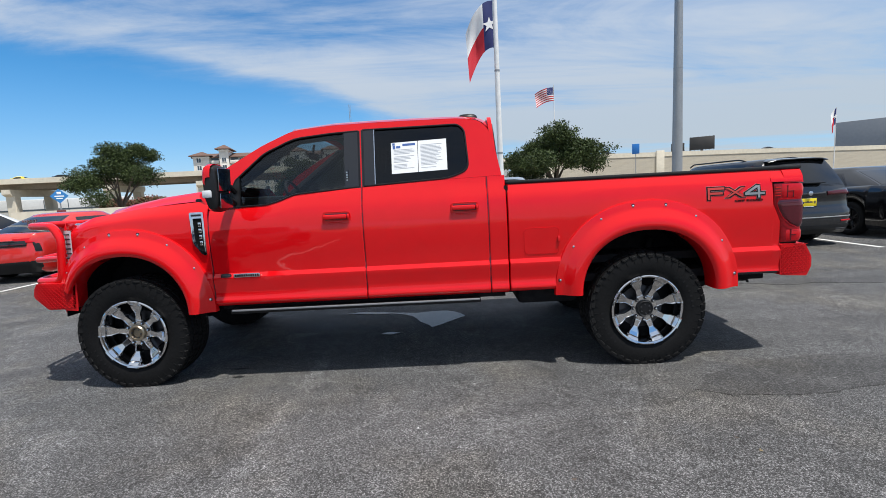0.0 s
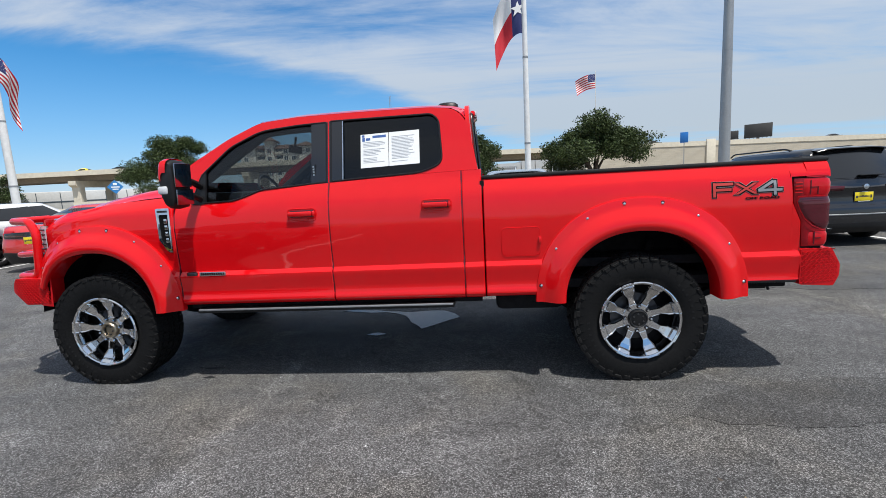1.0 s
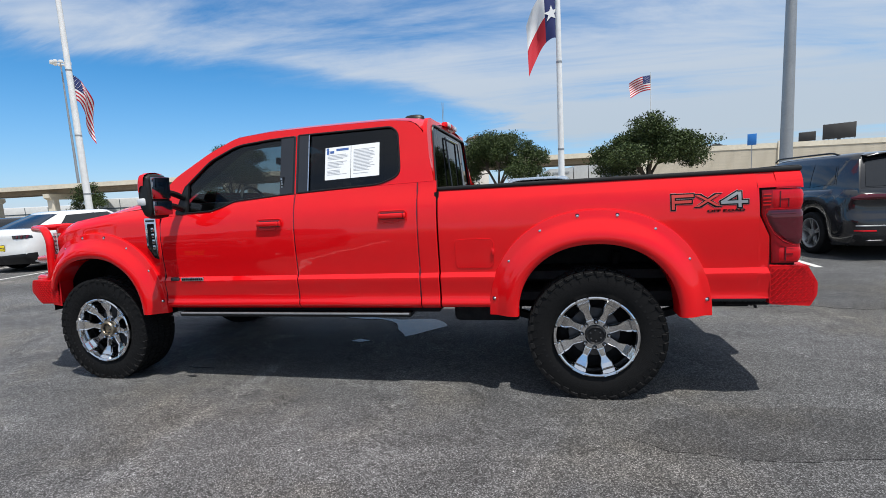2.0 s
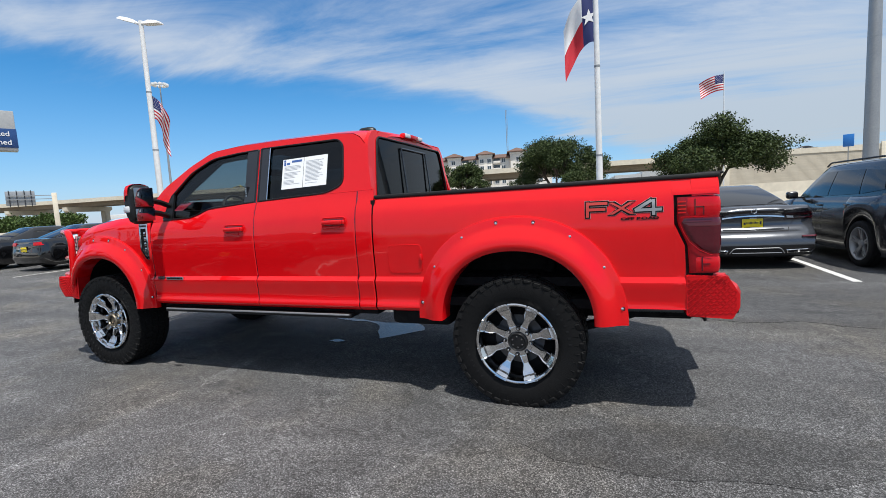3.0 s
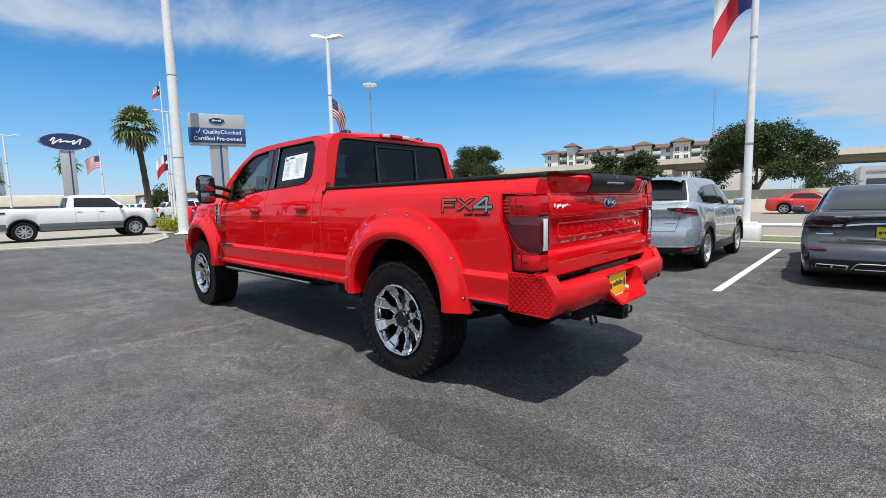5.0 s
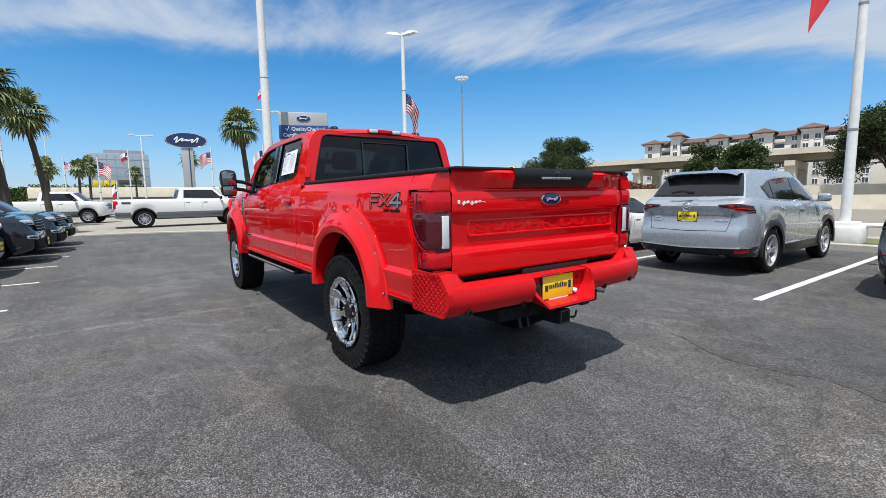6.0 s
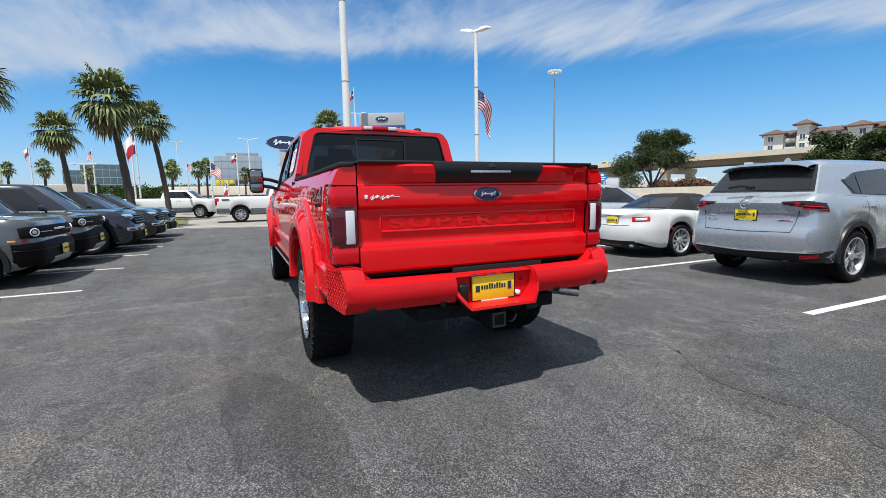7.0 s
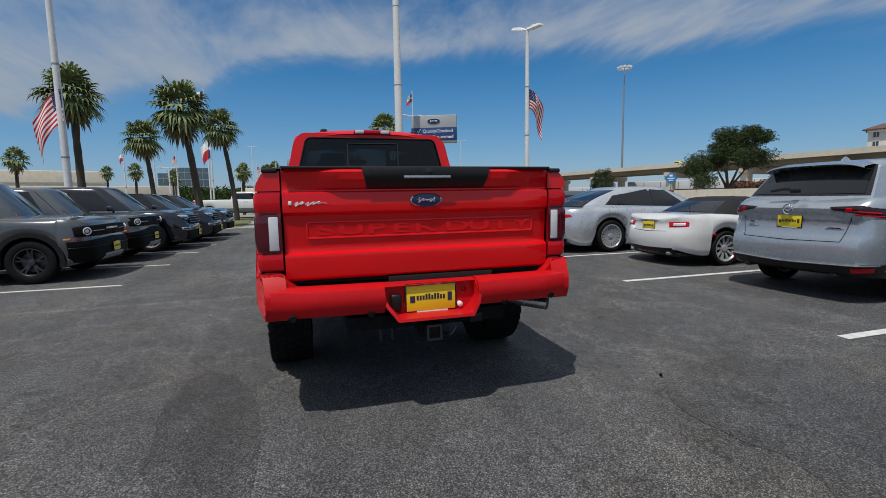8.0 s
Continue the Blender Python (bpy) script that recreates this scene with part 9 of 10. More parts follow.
# radio mast
rm = thing("radio_mast", "thin lattice radio mast far behind the roofs", "mast", pose(-61.7, 300, 0))
bm = bmesh.new()
for k in range(3):
    a = 2 * math.pi * k / 3
    tube(bm, [(0.55 * math.cos(a), 0.55 * math.sin(a), 0), (0.55 * math.cos(a), 0.55 * math.sin(a), 61)], 0.09, 5)
for k in range(40):
    a, b = 2 * math.pi * k / 3, 2 * math.pi * (k + 1) / 3
    tube(bm, [(0.55 * math.cos(a), 0.55 * math.sin(a), 1.5 * k), (0.55 * math.cos(b), 0.55 * math.sin(b), 1.5 * k + 1.5)], 0.05, 4)
part("lattice", bm, M_GALV, rm)

# ---- signs ----
sg = thing("dealer_sign", "tall pylon sign with a silver head, blue panel and white lettering", "sign", pose(-22.05, 11.45, 0.04, 0, 0, 67))
sw = 1.38
bm = bmesh.new()
bx(bm, -sw, sw, -0.22, 0.22, 4.62, 6.28, 0.03)
part("sign_head", bm, M_SIGNGREY, sg)
bm = bmesh.new()
rows = [[(-sw - 0.02 + 0.02 * k, y, z) for y, z in ((-0.245, 4.72), (-0.245, 5.56))] for k in (0, 1)]
bx(bm, -sw - 0.015, sw + 0.015, -0.238, 0.238, 4.76, 5.54, 0.01)
part("blue_panel", bm, M_NAVY, sg)
bm = bmesh.new()
rings(bm, [[(x, y, z) for x, y in ((-0.44, -0.12), (0.30, -0.16), (0.44, -0.10), (0.44, 0.12), (0.30, 0.16), (-0.44, 0.12))] for z in (0, 4.62)])
part("sign_column", bm, M_SIGNGREY, sg)
bm = bmesh.new()
bx(bm, 0.06, 0.16, -0.175, 0.175, 0.0, 4.62)
part("column_stripe", bm, M_NAVY, sg)
FRONT = Matrix(((1, 0, 0, 0), (0, 0, -1, 0), (0, 1, 0, 0), (0, 0, 0, 1)))
words("lettering", "QualityChecked", 0.285, Matrix.Translation((0.24, -0.248, 5.32)) @ FRONT, M_PAPER, sg, 0.004, 1.0, 0.002)
words("lettering", "Certified Pre-owned", 0.285, Matrix.Translation((0.02, -0.248, 4.97)) @ FRONT, M_PAPER, sg, 0.004, 1.0, 0.003)
bm = bmesh.new()
tube(bm, [(-1.02, -0.25, 5.34), (-0.95, -0.25, 5.22), (-0.82, -0.25, 5.46)], 0.03, 6)
part("tick_mark", bm, M_PAPER, sg)


def oval_sign(parent, a, b, y, z, rim=M_CHROME):
    bm = bmesh.new()
    ell = lambda k, yy: [(a * k * math.cos(t), yy, z + b * k * math.sin(t)) for t in (2 * math.pi * i / 40 for i in range(40))]
    rings(bm, [ell(1, y + 0.10), ell(1, y), ell(0.94, y - 0.02), ell(0.92, y)])
    part("sign_rim", bm, rim, parent)
    bm = bmesh.new()
    rings(bm, [ell(0.92, y - 0.005), ell(0.3, y - 0.02), ell(0.05, y - 0.02)])
    part("sign_face", bm, M_BLUE_OVAL, parent)
    bm = bmesh.new()
    tube(bm, [(a * (-0.56 + 1.10 * k + 0.10 * math.sin(29 * k)), y - 0.03, z + b * (0.42 * math.sin(29 * k) * (0.55 + 0.45 * math.cos(6 * k)))) for k in span(0, 1, 60)], b * 0.085, 6)
    part("plain_flourish", bm, M_PAPER, parent)


oval_sign(sg, 0.40, 0.165, -0.24, 5.92)
osn = thing("oval_sign", "large blue oval sign with a pale rim on a silver column", "sign", pose(-39.1, 7.25, 0.04, 0, 0, 84))
oval_sign(osn, 1.58, 0.63, -0.2, 6.30)
bm = bmesh.new()
rings(bm, [[(1.58 * k * math.cos(t), yy, 6.30 + 0.63 * k * math.sin(t)) for t in (2 * math.pi * i / 40 for i in range(40))] for k, yy in ((0.98, -0.10), (0.98, 0.15))])
part("sign_back", bm, M_SIGNGREY, osn)
bm = bmesh.new()
bx(bm, -0.43, 0.43, -0.14, 0.14, 0, 5.75, 0.03)
part("column", bm, M_SIGNGREY, osn)
bm = bmesh.new()
bx(bm, 0.10, 0.19, -0.155, 0.155, 0, 5.72)
part("column_stripe", bm, M_NAVY, osn)
# small blue panel, diamond road sign, billboards, highway sign
bs = thing("blue_board", "small blue roadside board", "sign", pose(41.5, 102, 0, 0, 0, 158))
bm = bmesh.new()
bx(bm, -0.75, 0.75, -0.1, 0.1, 7.6, 9.75, 0.03)
part("panel", bm, mat("bright_blue_board", (0.02, 0.17, 0.52), 0.4, 0, 0.08, 2), bs)
bm = bmesh.new()
bx(bm, -0.08, 0.08, -0.06, 0.06, 0, 7.7)
part("post", bm, M_GALV, bs)
for x, y, rz, w, z0, z1 in ((72.4, 132, 150, 6.2, 9.6, 13.2), (66.6, 134, 152, 3.4, 9.6, 11.8)):
    bb = thing("billboard", "back of a weathered billboard on steel framing", "billboard", pose(x, y, 0, 0, 0, rz))
    bm = bmesh.new()
    bx(bm, -w / 2, w / 2, 0.25, 0.40, z0, z1, 0.03)
    part("board", bm, M_DARKBOARD, bb)
    for k in span(-w / 2 + 0.3, w / 2 - 0.3, 7):
        bm = bmesh.new()
        bx(bm, k - 0.09, k + 0.09, -0.15, 0.25, z0 - 0.2, z1 + 0.1)
        part("upright", bm, M_GALV, bb)
    bm = bmesh.new()
    for k in range(6):
        a = -w / 2 + w * k / 6
        tube(bm, [(a, -0.2, z0), (a + w / 12, -0.2, z0 + 1.5), (a + w / 6, -0.2, z0)], 0.07, 4)
    bx(bm, -0.35, 0.35, 0.0, 0.5, 0, z0)
    part("bracing", bm, M_DARKMETAL, bb)
ds = thing("diamond_sign", "blue diamond roadside sign with white marks on a post", "sign", pose(-39.3, 45.4, -0.01, 0, 0, 41))
bm = bmesh.new()
plate(bm, fillet([(0, 2.42), (0.74, 3.16), (0, 3.90), (-0.74, 3.16)], 0.06), [], lambda x, z: (x, 0, z), (0, 0.06, 0))
board = part("panel", bm, mat("sky_blue_sign", (0.03, 0.20, 0.50), 0.4, 0, 0.08, 2), ds)
for x0, x1, z0, z1 in ((-0.17, 0.17, 3.34, 3.58), (-0.38, 0.38, 3.08, 3.20), (-0.26, 0.26, 2.86, 2.97)):
    bm = bmesh.new()
    bx(bm, x0, x1, -0.02, 0.01, z0, z1, 0.008)
    part("panel_mark", bm, M_PAPER, board)
bm = bmesh.new()
bx(bm, -0.06, 0.06, 0.065, 0.17, 0, 3.4)
part("post", bm, M_GALV, ds)
bm = bmesh.new()
bx(bm, -0.36, 0.36, -0.03, 0.06, 1.35, 1.75, 0.02)
part("lower_panel", bm, mat("maroon_sign", (0.16, 0.03, 0.03), 0.5, 0, 0.1, 3), ds)

# ---- trees ----
def oak(label, x, y, width, z_low, z_top, trunk_r=0.24, seed=0, sprays=2600, lean=0.0):
    rnd = random.Random(seed)
    ob = thing("oak_tree", label, "tree", pose(x, y, 0))
    bm = bmesh.new()
    fork = max(0.9, z_low - 0.35)
    tube(bm, [(0.06 * math.sin(k * 2.1 + seed), 0.05 * math.cos(k * 1.7), -0.1 + (fork + 0.1) * k / 4) for k in range(5)], [trunk_r * (1.35 - 0.14 * k) for k in range(5)], 10)
    # five main limbs leave the fork, each ending in several boughs that carry the foliage
    blobs, limbs = [], []
    nb = 24
    lobes = [(rnd.uniform(0, 6.28), rnd.uniform(0.72, 1.22), rnd.uniform(-0.26, 0.16)) for _ in range(6)]
    for i in range(5):
        a = 2 * math.pi * i / 5 + rnd.uniform(-0.3, 0.3)
        reach = width * rnd.uniform(0.10, 0.18)
        end = Vector((reach * math.cos(a), reach * math.sin(a), z_low + (z_top - z_low) * rnd.uniform(0.22, 0.42)))
        knee = Vector((end.x * 0.42, end.y * 0.42, fork + (end.z - fork) * 0.35))
        tube(bm, [(0, 0, fork - 0.3), knee, end], [trunk_r * 0.72, trunk_r * 0.48, trunk_r * 0.30], 7)
        limbs.append(end)
    for i in range(nb):
        a = 2 * math.pi * (i * 0.382) + rnd.uniform(-0.3, 0.3)
        near = min(lobes, key=lambda q: abs((q[0] - a + math.pi) % (2 * math.pi) - math.pi))
        rr = width / 2 * (0.10 + 0.72 * math.sqrt((i + 0.5) / nb)) * near[1]
        rr = min(rr, width * 0.46)
        zz = z_low + (z_top - z_low) * (0.86 - 0.46 * (rr / (width / 2)) ** 1.5 + near[2] + rnd.uniform(-0.30, 0.10))
        sz = width * rnd.uniform(0.085, 0.155) * (1.15 if rr < width * 0.2 else 1)
        c = Vector((rr * math.cos(a) + lean * (zz - z_low), rr * math.sin(a), max(z_low + sz * 0.4, min(zz, z_top - sz * 0.62))))
        blobs.append((c, sz))
        st = min(limbs, key=lambda p: (p - c).length)
        mid = st.lerp(c, 0.5) + Vector((0, 0, 0.12))
        tube(bm, [st, mid, c], [trunk_r * 0.26, trunk_r * 0.15, 0.025], 5)
    part("trunk", bm, M_BARK, ob)
    verts, faces = [], []
    for k in range(sprays):
        c, sz = blobs[rnd.randrange(len(blobs))]
        d = Vector((rnd.gauss(0, 1), rnd.gauss(0, 1), rnd.gauss(0, 1))).normalized()
        rad = sz * rnd.uniform(0.10, 1.0) ** 0.55 * (1.05 + 0.55 * noise.noise(d * 1.9 + c * 0.7))
        p = c + Vector((d.x * rad * 1.15, d.y * rad * 1.15, d.z * rad * 0.78))
        for q in range(5):
            n1 = Vector((rnd.gauss(0, 1), rnd.gauss(0, 1), rnd.gauss(0, 0.8))).normalized()
            n2 = n1.orthogonal().normalized()
            n2.rotate(Matrix.Rotation(rnd.uniform(0, 6.28), 3, n1))
            o = p + Vector((rnd.gauss(0, 0.13), rnd.gauss(0, 0.13), rnd.gauss(0, 0.10)))
            l, w = rnd.uniform(0.12, 0.22), rnd.uniform(0.045, 0.085)
            b = len(verts)
            verts += [o - n1 * l * 0.5, o + n2 * w, o + n1 * l * 0.5, o - n2 * w]
            faces.append((b, b + 1, b + 2, b + 3))
    me = bpy.data.meshes.new("crown")
    me.from_pydata(verts, [], faces)
    part_mesh("crown", me, M_OAKLEAF, ob, smooth=False)
    return ob


oak("spreading dark green oak with a forked trunk", 10.75, 46.4, 9.9, 2.2, 7.1, 0.30, 1, 12000, 0.05)
oak("broad dark green oak behind the flagpole", -3.95, 55.2, 10.2, 2.2, 8.2, 0.28, 2, 11000)
oak("small bushy oak in front of the flats", -14.9, 44.4, 4.0, 1.9, 5.5, 0.16, 3, 2800)
oak("small bushy oak in front of the flats", -11.5, 44.2, 4.0, 1.9, 5.8, 0.16, 4, 2800)
oak("wide dark green oak before the overpass", -40.4, 55.4, 10.4, 2.3, 9.2, 0.30, 5, 8500)
oak("young light green tree under the overpass", -56, 48, 4.6, 1.2, 5.4, 0.14, 6, 1200)
oak("dark green tree by the road", 0.2, 76, 6.0, 1.4, 5.0, 0.2, 7, 1200)
oak("dark green tree behind the display row", -62, 20, 6, 1.0, 4.6, 0.2, 8, 1200)


def palm(label, x, y, h, crown, seed=0, lean=(0, 0), fronds=34, tr=0.125, blades=15):
    rnd = random.Random(seed)
    ob = thing("palm_tree", label, "palm", pose(x, y, 0))
    bm = bmesh.new()
    top = Vector((lean[0], lean[1], h))
    pts = [Vector((lean[0] * k ** 1.6, lean[1] * k ** 1.6, (h + 0.1) * k - 0.1)) for k in span(0, 1, 16)]
    rad = [tr * (1.25 - 0.40 * k + (0.12 if i % 2 else 0)) for i, k in enumerate(span(0, 1, 16))]
    tube(bm, pts, rad, 12)
    part("trunk", bm, M_PALMBARK, ob)
    down = Vector((0, 0, -1))
    for dead in (False, True):
        verts, faces = [], []
        n = fronds if not dead else fronds // 5
        for i in range(n):
            a = 2.39996 * i + rnd.uniform(-0.25, 0.25)
            el = radians(rnd.uniform(-78, -58)) if dead else radians(86 - 128 * ((i + 0.5) / n) ** 0.85 + rnd.uniform(-9, 9))
            out = Vector((math.cos(a) * math.cos(el), math.sin(a) * math.cos(el), math.sin(el)))
            side = Vector((-math.sin(a), math.cos(a), 0))
            stem = crown * rnd.uniform(0.36, 0.52) * (0.7 if dead else 1)
            base = top + Vector((0, 0, -0.12 if dead else 0.05))
            tip = base + out * stem + down * (0.06 * crown * math.cos(el))
            b = len(verts)
            verts += [base + side * 0.015, base - side * 0.015, tip - side * 0.010, tip + side * 0.010]
            faces.append((b, b + 1, b + 2, b + 3))
            # a pleated fan: blades joined for half their length, their free ends hanging
            face_d = (out + down * 0.35 * math.cos(el)).normalized()
            upv = side.cross(face_d).normalized()
            fan = crown * 0.56 * rnd.uniform(0.85, 1.1)
            for q in range(blades):
                f = (q / (blades - 1) - 0.5) * 2
                ang = f * radians(118)
                d = (face_d * math.cos(ang) + side * math.sin(ang)).normalized()
                ln = fan * (1 - 0.30 * abs(f)) * rnd.uniform(0.9, 1.08)
                cup = upv * (0.10 * fan * (1 - math.cos(ang)))
                half_w = 1.15 * math.sin(radians(118) / (blades - 1)) * 0.52 * ln
                wv = d.cross(upv).normalized()
                p1 = tip + d * ln * 0.40 + cup
                p2 = tip + d * ln * 0.78 + cup + down * ln * 0.10
                p3 = tip + d * ln * 0.92 + cup + down * ln * rnd.uniform(0.26, 0.46)
                pleat = upv * (half_w * (0.35 if q % 2 else -0.35))
                b = len(verts)
                verts += [tip, p1 + wv * half_w + pleat, p2 + wv * half_w * 0.55, p3, p2 - wv * half_w * 0.55, p1 - wv * half_w - pleat]
                faces += [(b, b + 1, b + 5), (b + 1, b + 2, b + 4, b + 5), (b + 2, b + 3, b + 4)]
        me = bpy.data.meshes.new("fronds")
        me.from_pydata(verts, [], faces)
        part_mesh("dry_skirt" if dead else "crown", me, M_DEADPALM if dead else M_PALMLEAF, ob, smooth=False)
    return ob


PALM = "tall fan palm with a rough slender trunk"
palm(PALM + " beside the sign", -31.8, 10.4, 6.75, 1.72, 1, (0.1, -0.5), 38, tr=0.17)
palm(PALM + " over the display row", -19.2, -1.25, 5.70, 1.70, 2, (0.1, -0.55), 38, tr=0.14)
palm(PALM + " over the display row", -27.2, -0.80, 6.0, 1.48, 3, (0.1, -0.65), 36, tr=0.13)
palm(PALM + " over the display row", -30.6, -6.45, 5.75, 1.56, 4, (0, -0.45), 36, tr=0.135)
palm(PALM + " over the display row", -20.25, -6.5, 6.4, 1.62, 5, (0, -0.05), 38, tr=0.14)
for i, (x, y, h, c) in enumerate([(-50.9, -16.7, 4.3, 0.95), (-42.2, -11.3, 3.9, 1.0), (-52.7, -11.0, 4.0, 1.0), (-44.2, -2.5, 4.0, 1.15), (-49.8, 0.1, 4.5, 1.35), (-48.0, -0.6, 4.2, 1.2), (-39.7, -2.0, 3.6, 1.0), (-72.7, -15.8, 4.4, 1.1),
                                  (-47.5, 8.2, 5.2, 1.4), (-60, 4, 4.4, 1.2), (-34, -16, 4.2, 1.2), (-26, -14, 5.4, 1.4)]):
    palm("small fan palm far across the lot", x, y, h + 0.25, c * 0.9, 10 + i, (0, 0.1), 22, 0.10, 9)


def hedge(name, label, x0, x1, y0, y1, z0, z1, material, seed, n, leaf=1.0):
    rnd = random.Random(seed)
    verts, faces = [], []
    for k in range(n):
        u, v, w = rnd.random(), rnd.random(), rnd.random() ** 0.4
        p = Vector((x0 + (x1 - x0) * u, y0 + (y1 - y0) * v, z0 + (z1 - z0) * w + 0.06 * math.sin(9 * u)))
        if leaf > 1:
            p.z = z0 + (p.z - z0) * (0.78 + 0.35 * noise.noise((p.x * 0.23, p.y * 0.23, seed)))
        for q in range(3):
            d = Vector((rnd.gauss(0, 1), rnd.gauss(0, 1), rnd.gauss(0, 1))).normalized()
            e = d.orthogonal().normalized()
            o = p + Vector((rnd.gauss(0, 0.04), rnd.gauss(0, 0.04), rnd.gauss(0, 0.04))) * leaf
            b = len(verts)
            verts += [o - d * 0.05 * leaf, o + e * 0.028 * leaf, o + d * 0.05 * leaf, o - e * 0.028 * leaf]
            faces.append((b, b + 1, b + 2, b + 3))
    me = bpy.data.meshes.new(name)
    me.from_pydata([tuple(v) for v in verts], [], faces)
    return tagged(part_mesh(name, me, material, smooth=False), label, "hedge", kind="stuff")


hedge("hedge", "low clipped yellow-green hedge on the paved island", -27.5, -21.6, 9.2, 10.8, 0.04, 0.66, M_HEDGE, 1, 5200)
hedge("hedge", "low clipped yellow-green hedge on the paved island", -26.5, -23.6, 12.2, 13.6, 0.04, 0.72, M_HEDGE, 2, 2600)
hedge("hedge", "dark green hedge under the sign", -23.4, -21.0, 10.9, 12.0, 0.04, 0.60, M_HEDGE_DARK, 3, 2200)
hedge("hedge", "reddish flowering shrubs along the overpass", -58, -37, 74, 77, 0.0, 3.4, M_OLEANDER, 4, 6000, 3.2)
hedge("hedge", "dark green far shrubs", -140, -95, 56, 60, 0, 4.5, M_HEDGE_DARK, 5, 5000, 5.0)
hedge("hedge", "dark green far tree belt behind the palms", -150, -120, -48, 8, 0, 5.5, M_HEDGE_DARK, 6, 9000, 6.0)

# ---- elevated highway: deck on piers, passing into a walled embankment ----
NRM = radians(8)                      # the line's normal leans to the left of +y
ND = Vector((-math.sin(NRM), math.cos(NRM), 0))
TD = Vector((math.cos(NRM), math.sin(NRM), 0))
DIST = 100.0


def along(s, d=0.0, z=0.0):
    p = ND * (DIST + d) + TD * s
    return Vector((p.x, p.y, z))


def deck_z(s):
    return lerp([(-420, 9.6), (-120, 8.7), (0, 8.55), (45, 8.25), (85, 7.85), (135, 7.1), (260, 5.0)], s)


SPLIT = 38.0
deck = thing("overpass", "long pale concrete highway overpass on two-column piers", "overpass", pose(0, 0, 0))
S_DECK = span(-420, SPLIT, 60)
bm = bmesh.new()
rings(bm, [[along(s, d, deck_z(s) + z) for d, z in ((0, 0), (0, -1.0), (0.5, -1.05), (0.5, -0.9), (13.5, -0.9), (13.5, -1.05), (14, -1.0), (14, 0), (13.7, 0), (13.7, -0.80), (0.3, -0.80), (0.3, 0))] for s in S_DECK])
part("deck", bm, M_CONC_WARM, deck)
# girders coloured dark to carry the shade under the deck overhang
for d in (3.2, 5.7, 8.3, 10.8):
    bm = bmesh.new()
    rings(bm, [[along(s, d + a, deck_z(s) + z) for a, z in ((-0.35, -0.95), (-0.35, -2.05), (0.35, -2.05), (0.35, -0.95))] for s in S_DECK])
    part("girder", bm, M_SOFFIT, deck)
PIERS = [-400, -362, -324, -286, -248, -212, -178, -148, -127, -100.5, -74.5, -56, -38, -11, 12]
for s in PIERS:
    z = deck_z(s) - 2.05
    bm = bmesh.new()
    b2 = bmesh.new()
    # two square columns carry a deep cap beam
    prof = [(0.2, z), (0.2, z - 0.9), (0.9, z - 1.35), (13.1, z - 1.35), (13.8, z - 0.9), (13.8, z)]
    plate(b2, prof, [], lambda d, h: along(s - 0.75, d, h), TD * 1.5)
    merge(bm, b2)
    for dc in (1.9, 12.1):
        rings(bm, [[along(s + a, dc + b, h) for a, b in ((-0.85, -0.7), (-0.7, -0.85), (0.7, -0.85), (0.85, -0.7), (0.85, 0.7), (0.7, 0.85), (-0.7, 0.85), (-0.85, 0.7))] for h in (-0.06, z - 1.3)])
    part("pier", bm, M_CONC_WARM, deck)
# walled embankment to the right of the split
bm = bmesh.new()
S_W = span(0, 260, 40)
rows = [[Vector((s, 0, z)) for z in (-0.06, deck_z(SPLIT + s) - 0.95)] for s in S_W]
sheet(bm, rows)
sheet(bm, [[Vector((s, 14, z)) for z in (-0.06, deck_z(SPLIT + s) - 0.95)] for s in S_W])
sheet(bm, [[Vector((0, d, z)) for z in (-0.06, deck_z(SPLIT) - 0.95)] for d in (0, 14)])
sheet(bm, [[Vector((s, d, deck_z(SPLIT + s) - 0.95)) for d in (0, 14)] for s in S_W])
emb = tagged(part("retaining_wall", bm, M_RETAIN, smooth=False), "pale ribbed retaining wall carrying the highway down", "wall", kind="structure")
emb.matrix_world = Matrix.Translation(along(SPLIT)) @ Matrix.Rotation(NRM, 4, "Z")
bm = bmesh.new()
rings(bm, [[Vector((s, d, deck_z(SPLIT + s) + z)) for d, z in ((-0.12, -1.0), (-0.12, 0.0), (0.25, 0.0), (0.25, -1.0))] for s in S_W])
cop = tagged(part("wall_coping", bm, M_CONC_WARM), "smooth pale concrete parapet on the retaining wall", "parapet", kind="structure")
cop.matrix_world = emb.matrix_world.copy()
bm = bmesh.new()
bx(bm, -2.2, 0.05, -0.3, 14.2, -0.06, deck_z(SPLIT) - 0.96, 0.05)
bx(bm, 25.0, 27.0, -0.35, 0.05, -0.06, deck_z(SPLIT + 26) + 0.35, 0.05)
ab = tagged(part("abutment", bm, M_CONC_WARM), "smooth pale concrete abutment", "abutment", kind="structure")
ab.matrix_world = emb.matrix_world.copy()
# traffic standing on the highway
for s, d, mt, lab in ((52, 3, M_BLACKPAINT, "dark car on the highway"), (94, 3, M_BLACKPAINT, "dark car on the highway"), (-66, 3, M_DARKBLUE, "dark car on the highway"), (-74, 3.4, M_YELLOW, "yellow car on the highway"), (7, 3, M_YELLOW, "yellow works vehicle on the highway")):
    p = along(s, d, deck_z(s) - 0.80)
    o = saloon(lab, Matrix.Translation(p) @ Matrix.Rotation(NRM, 4, "Z"), mt)
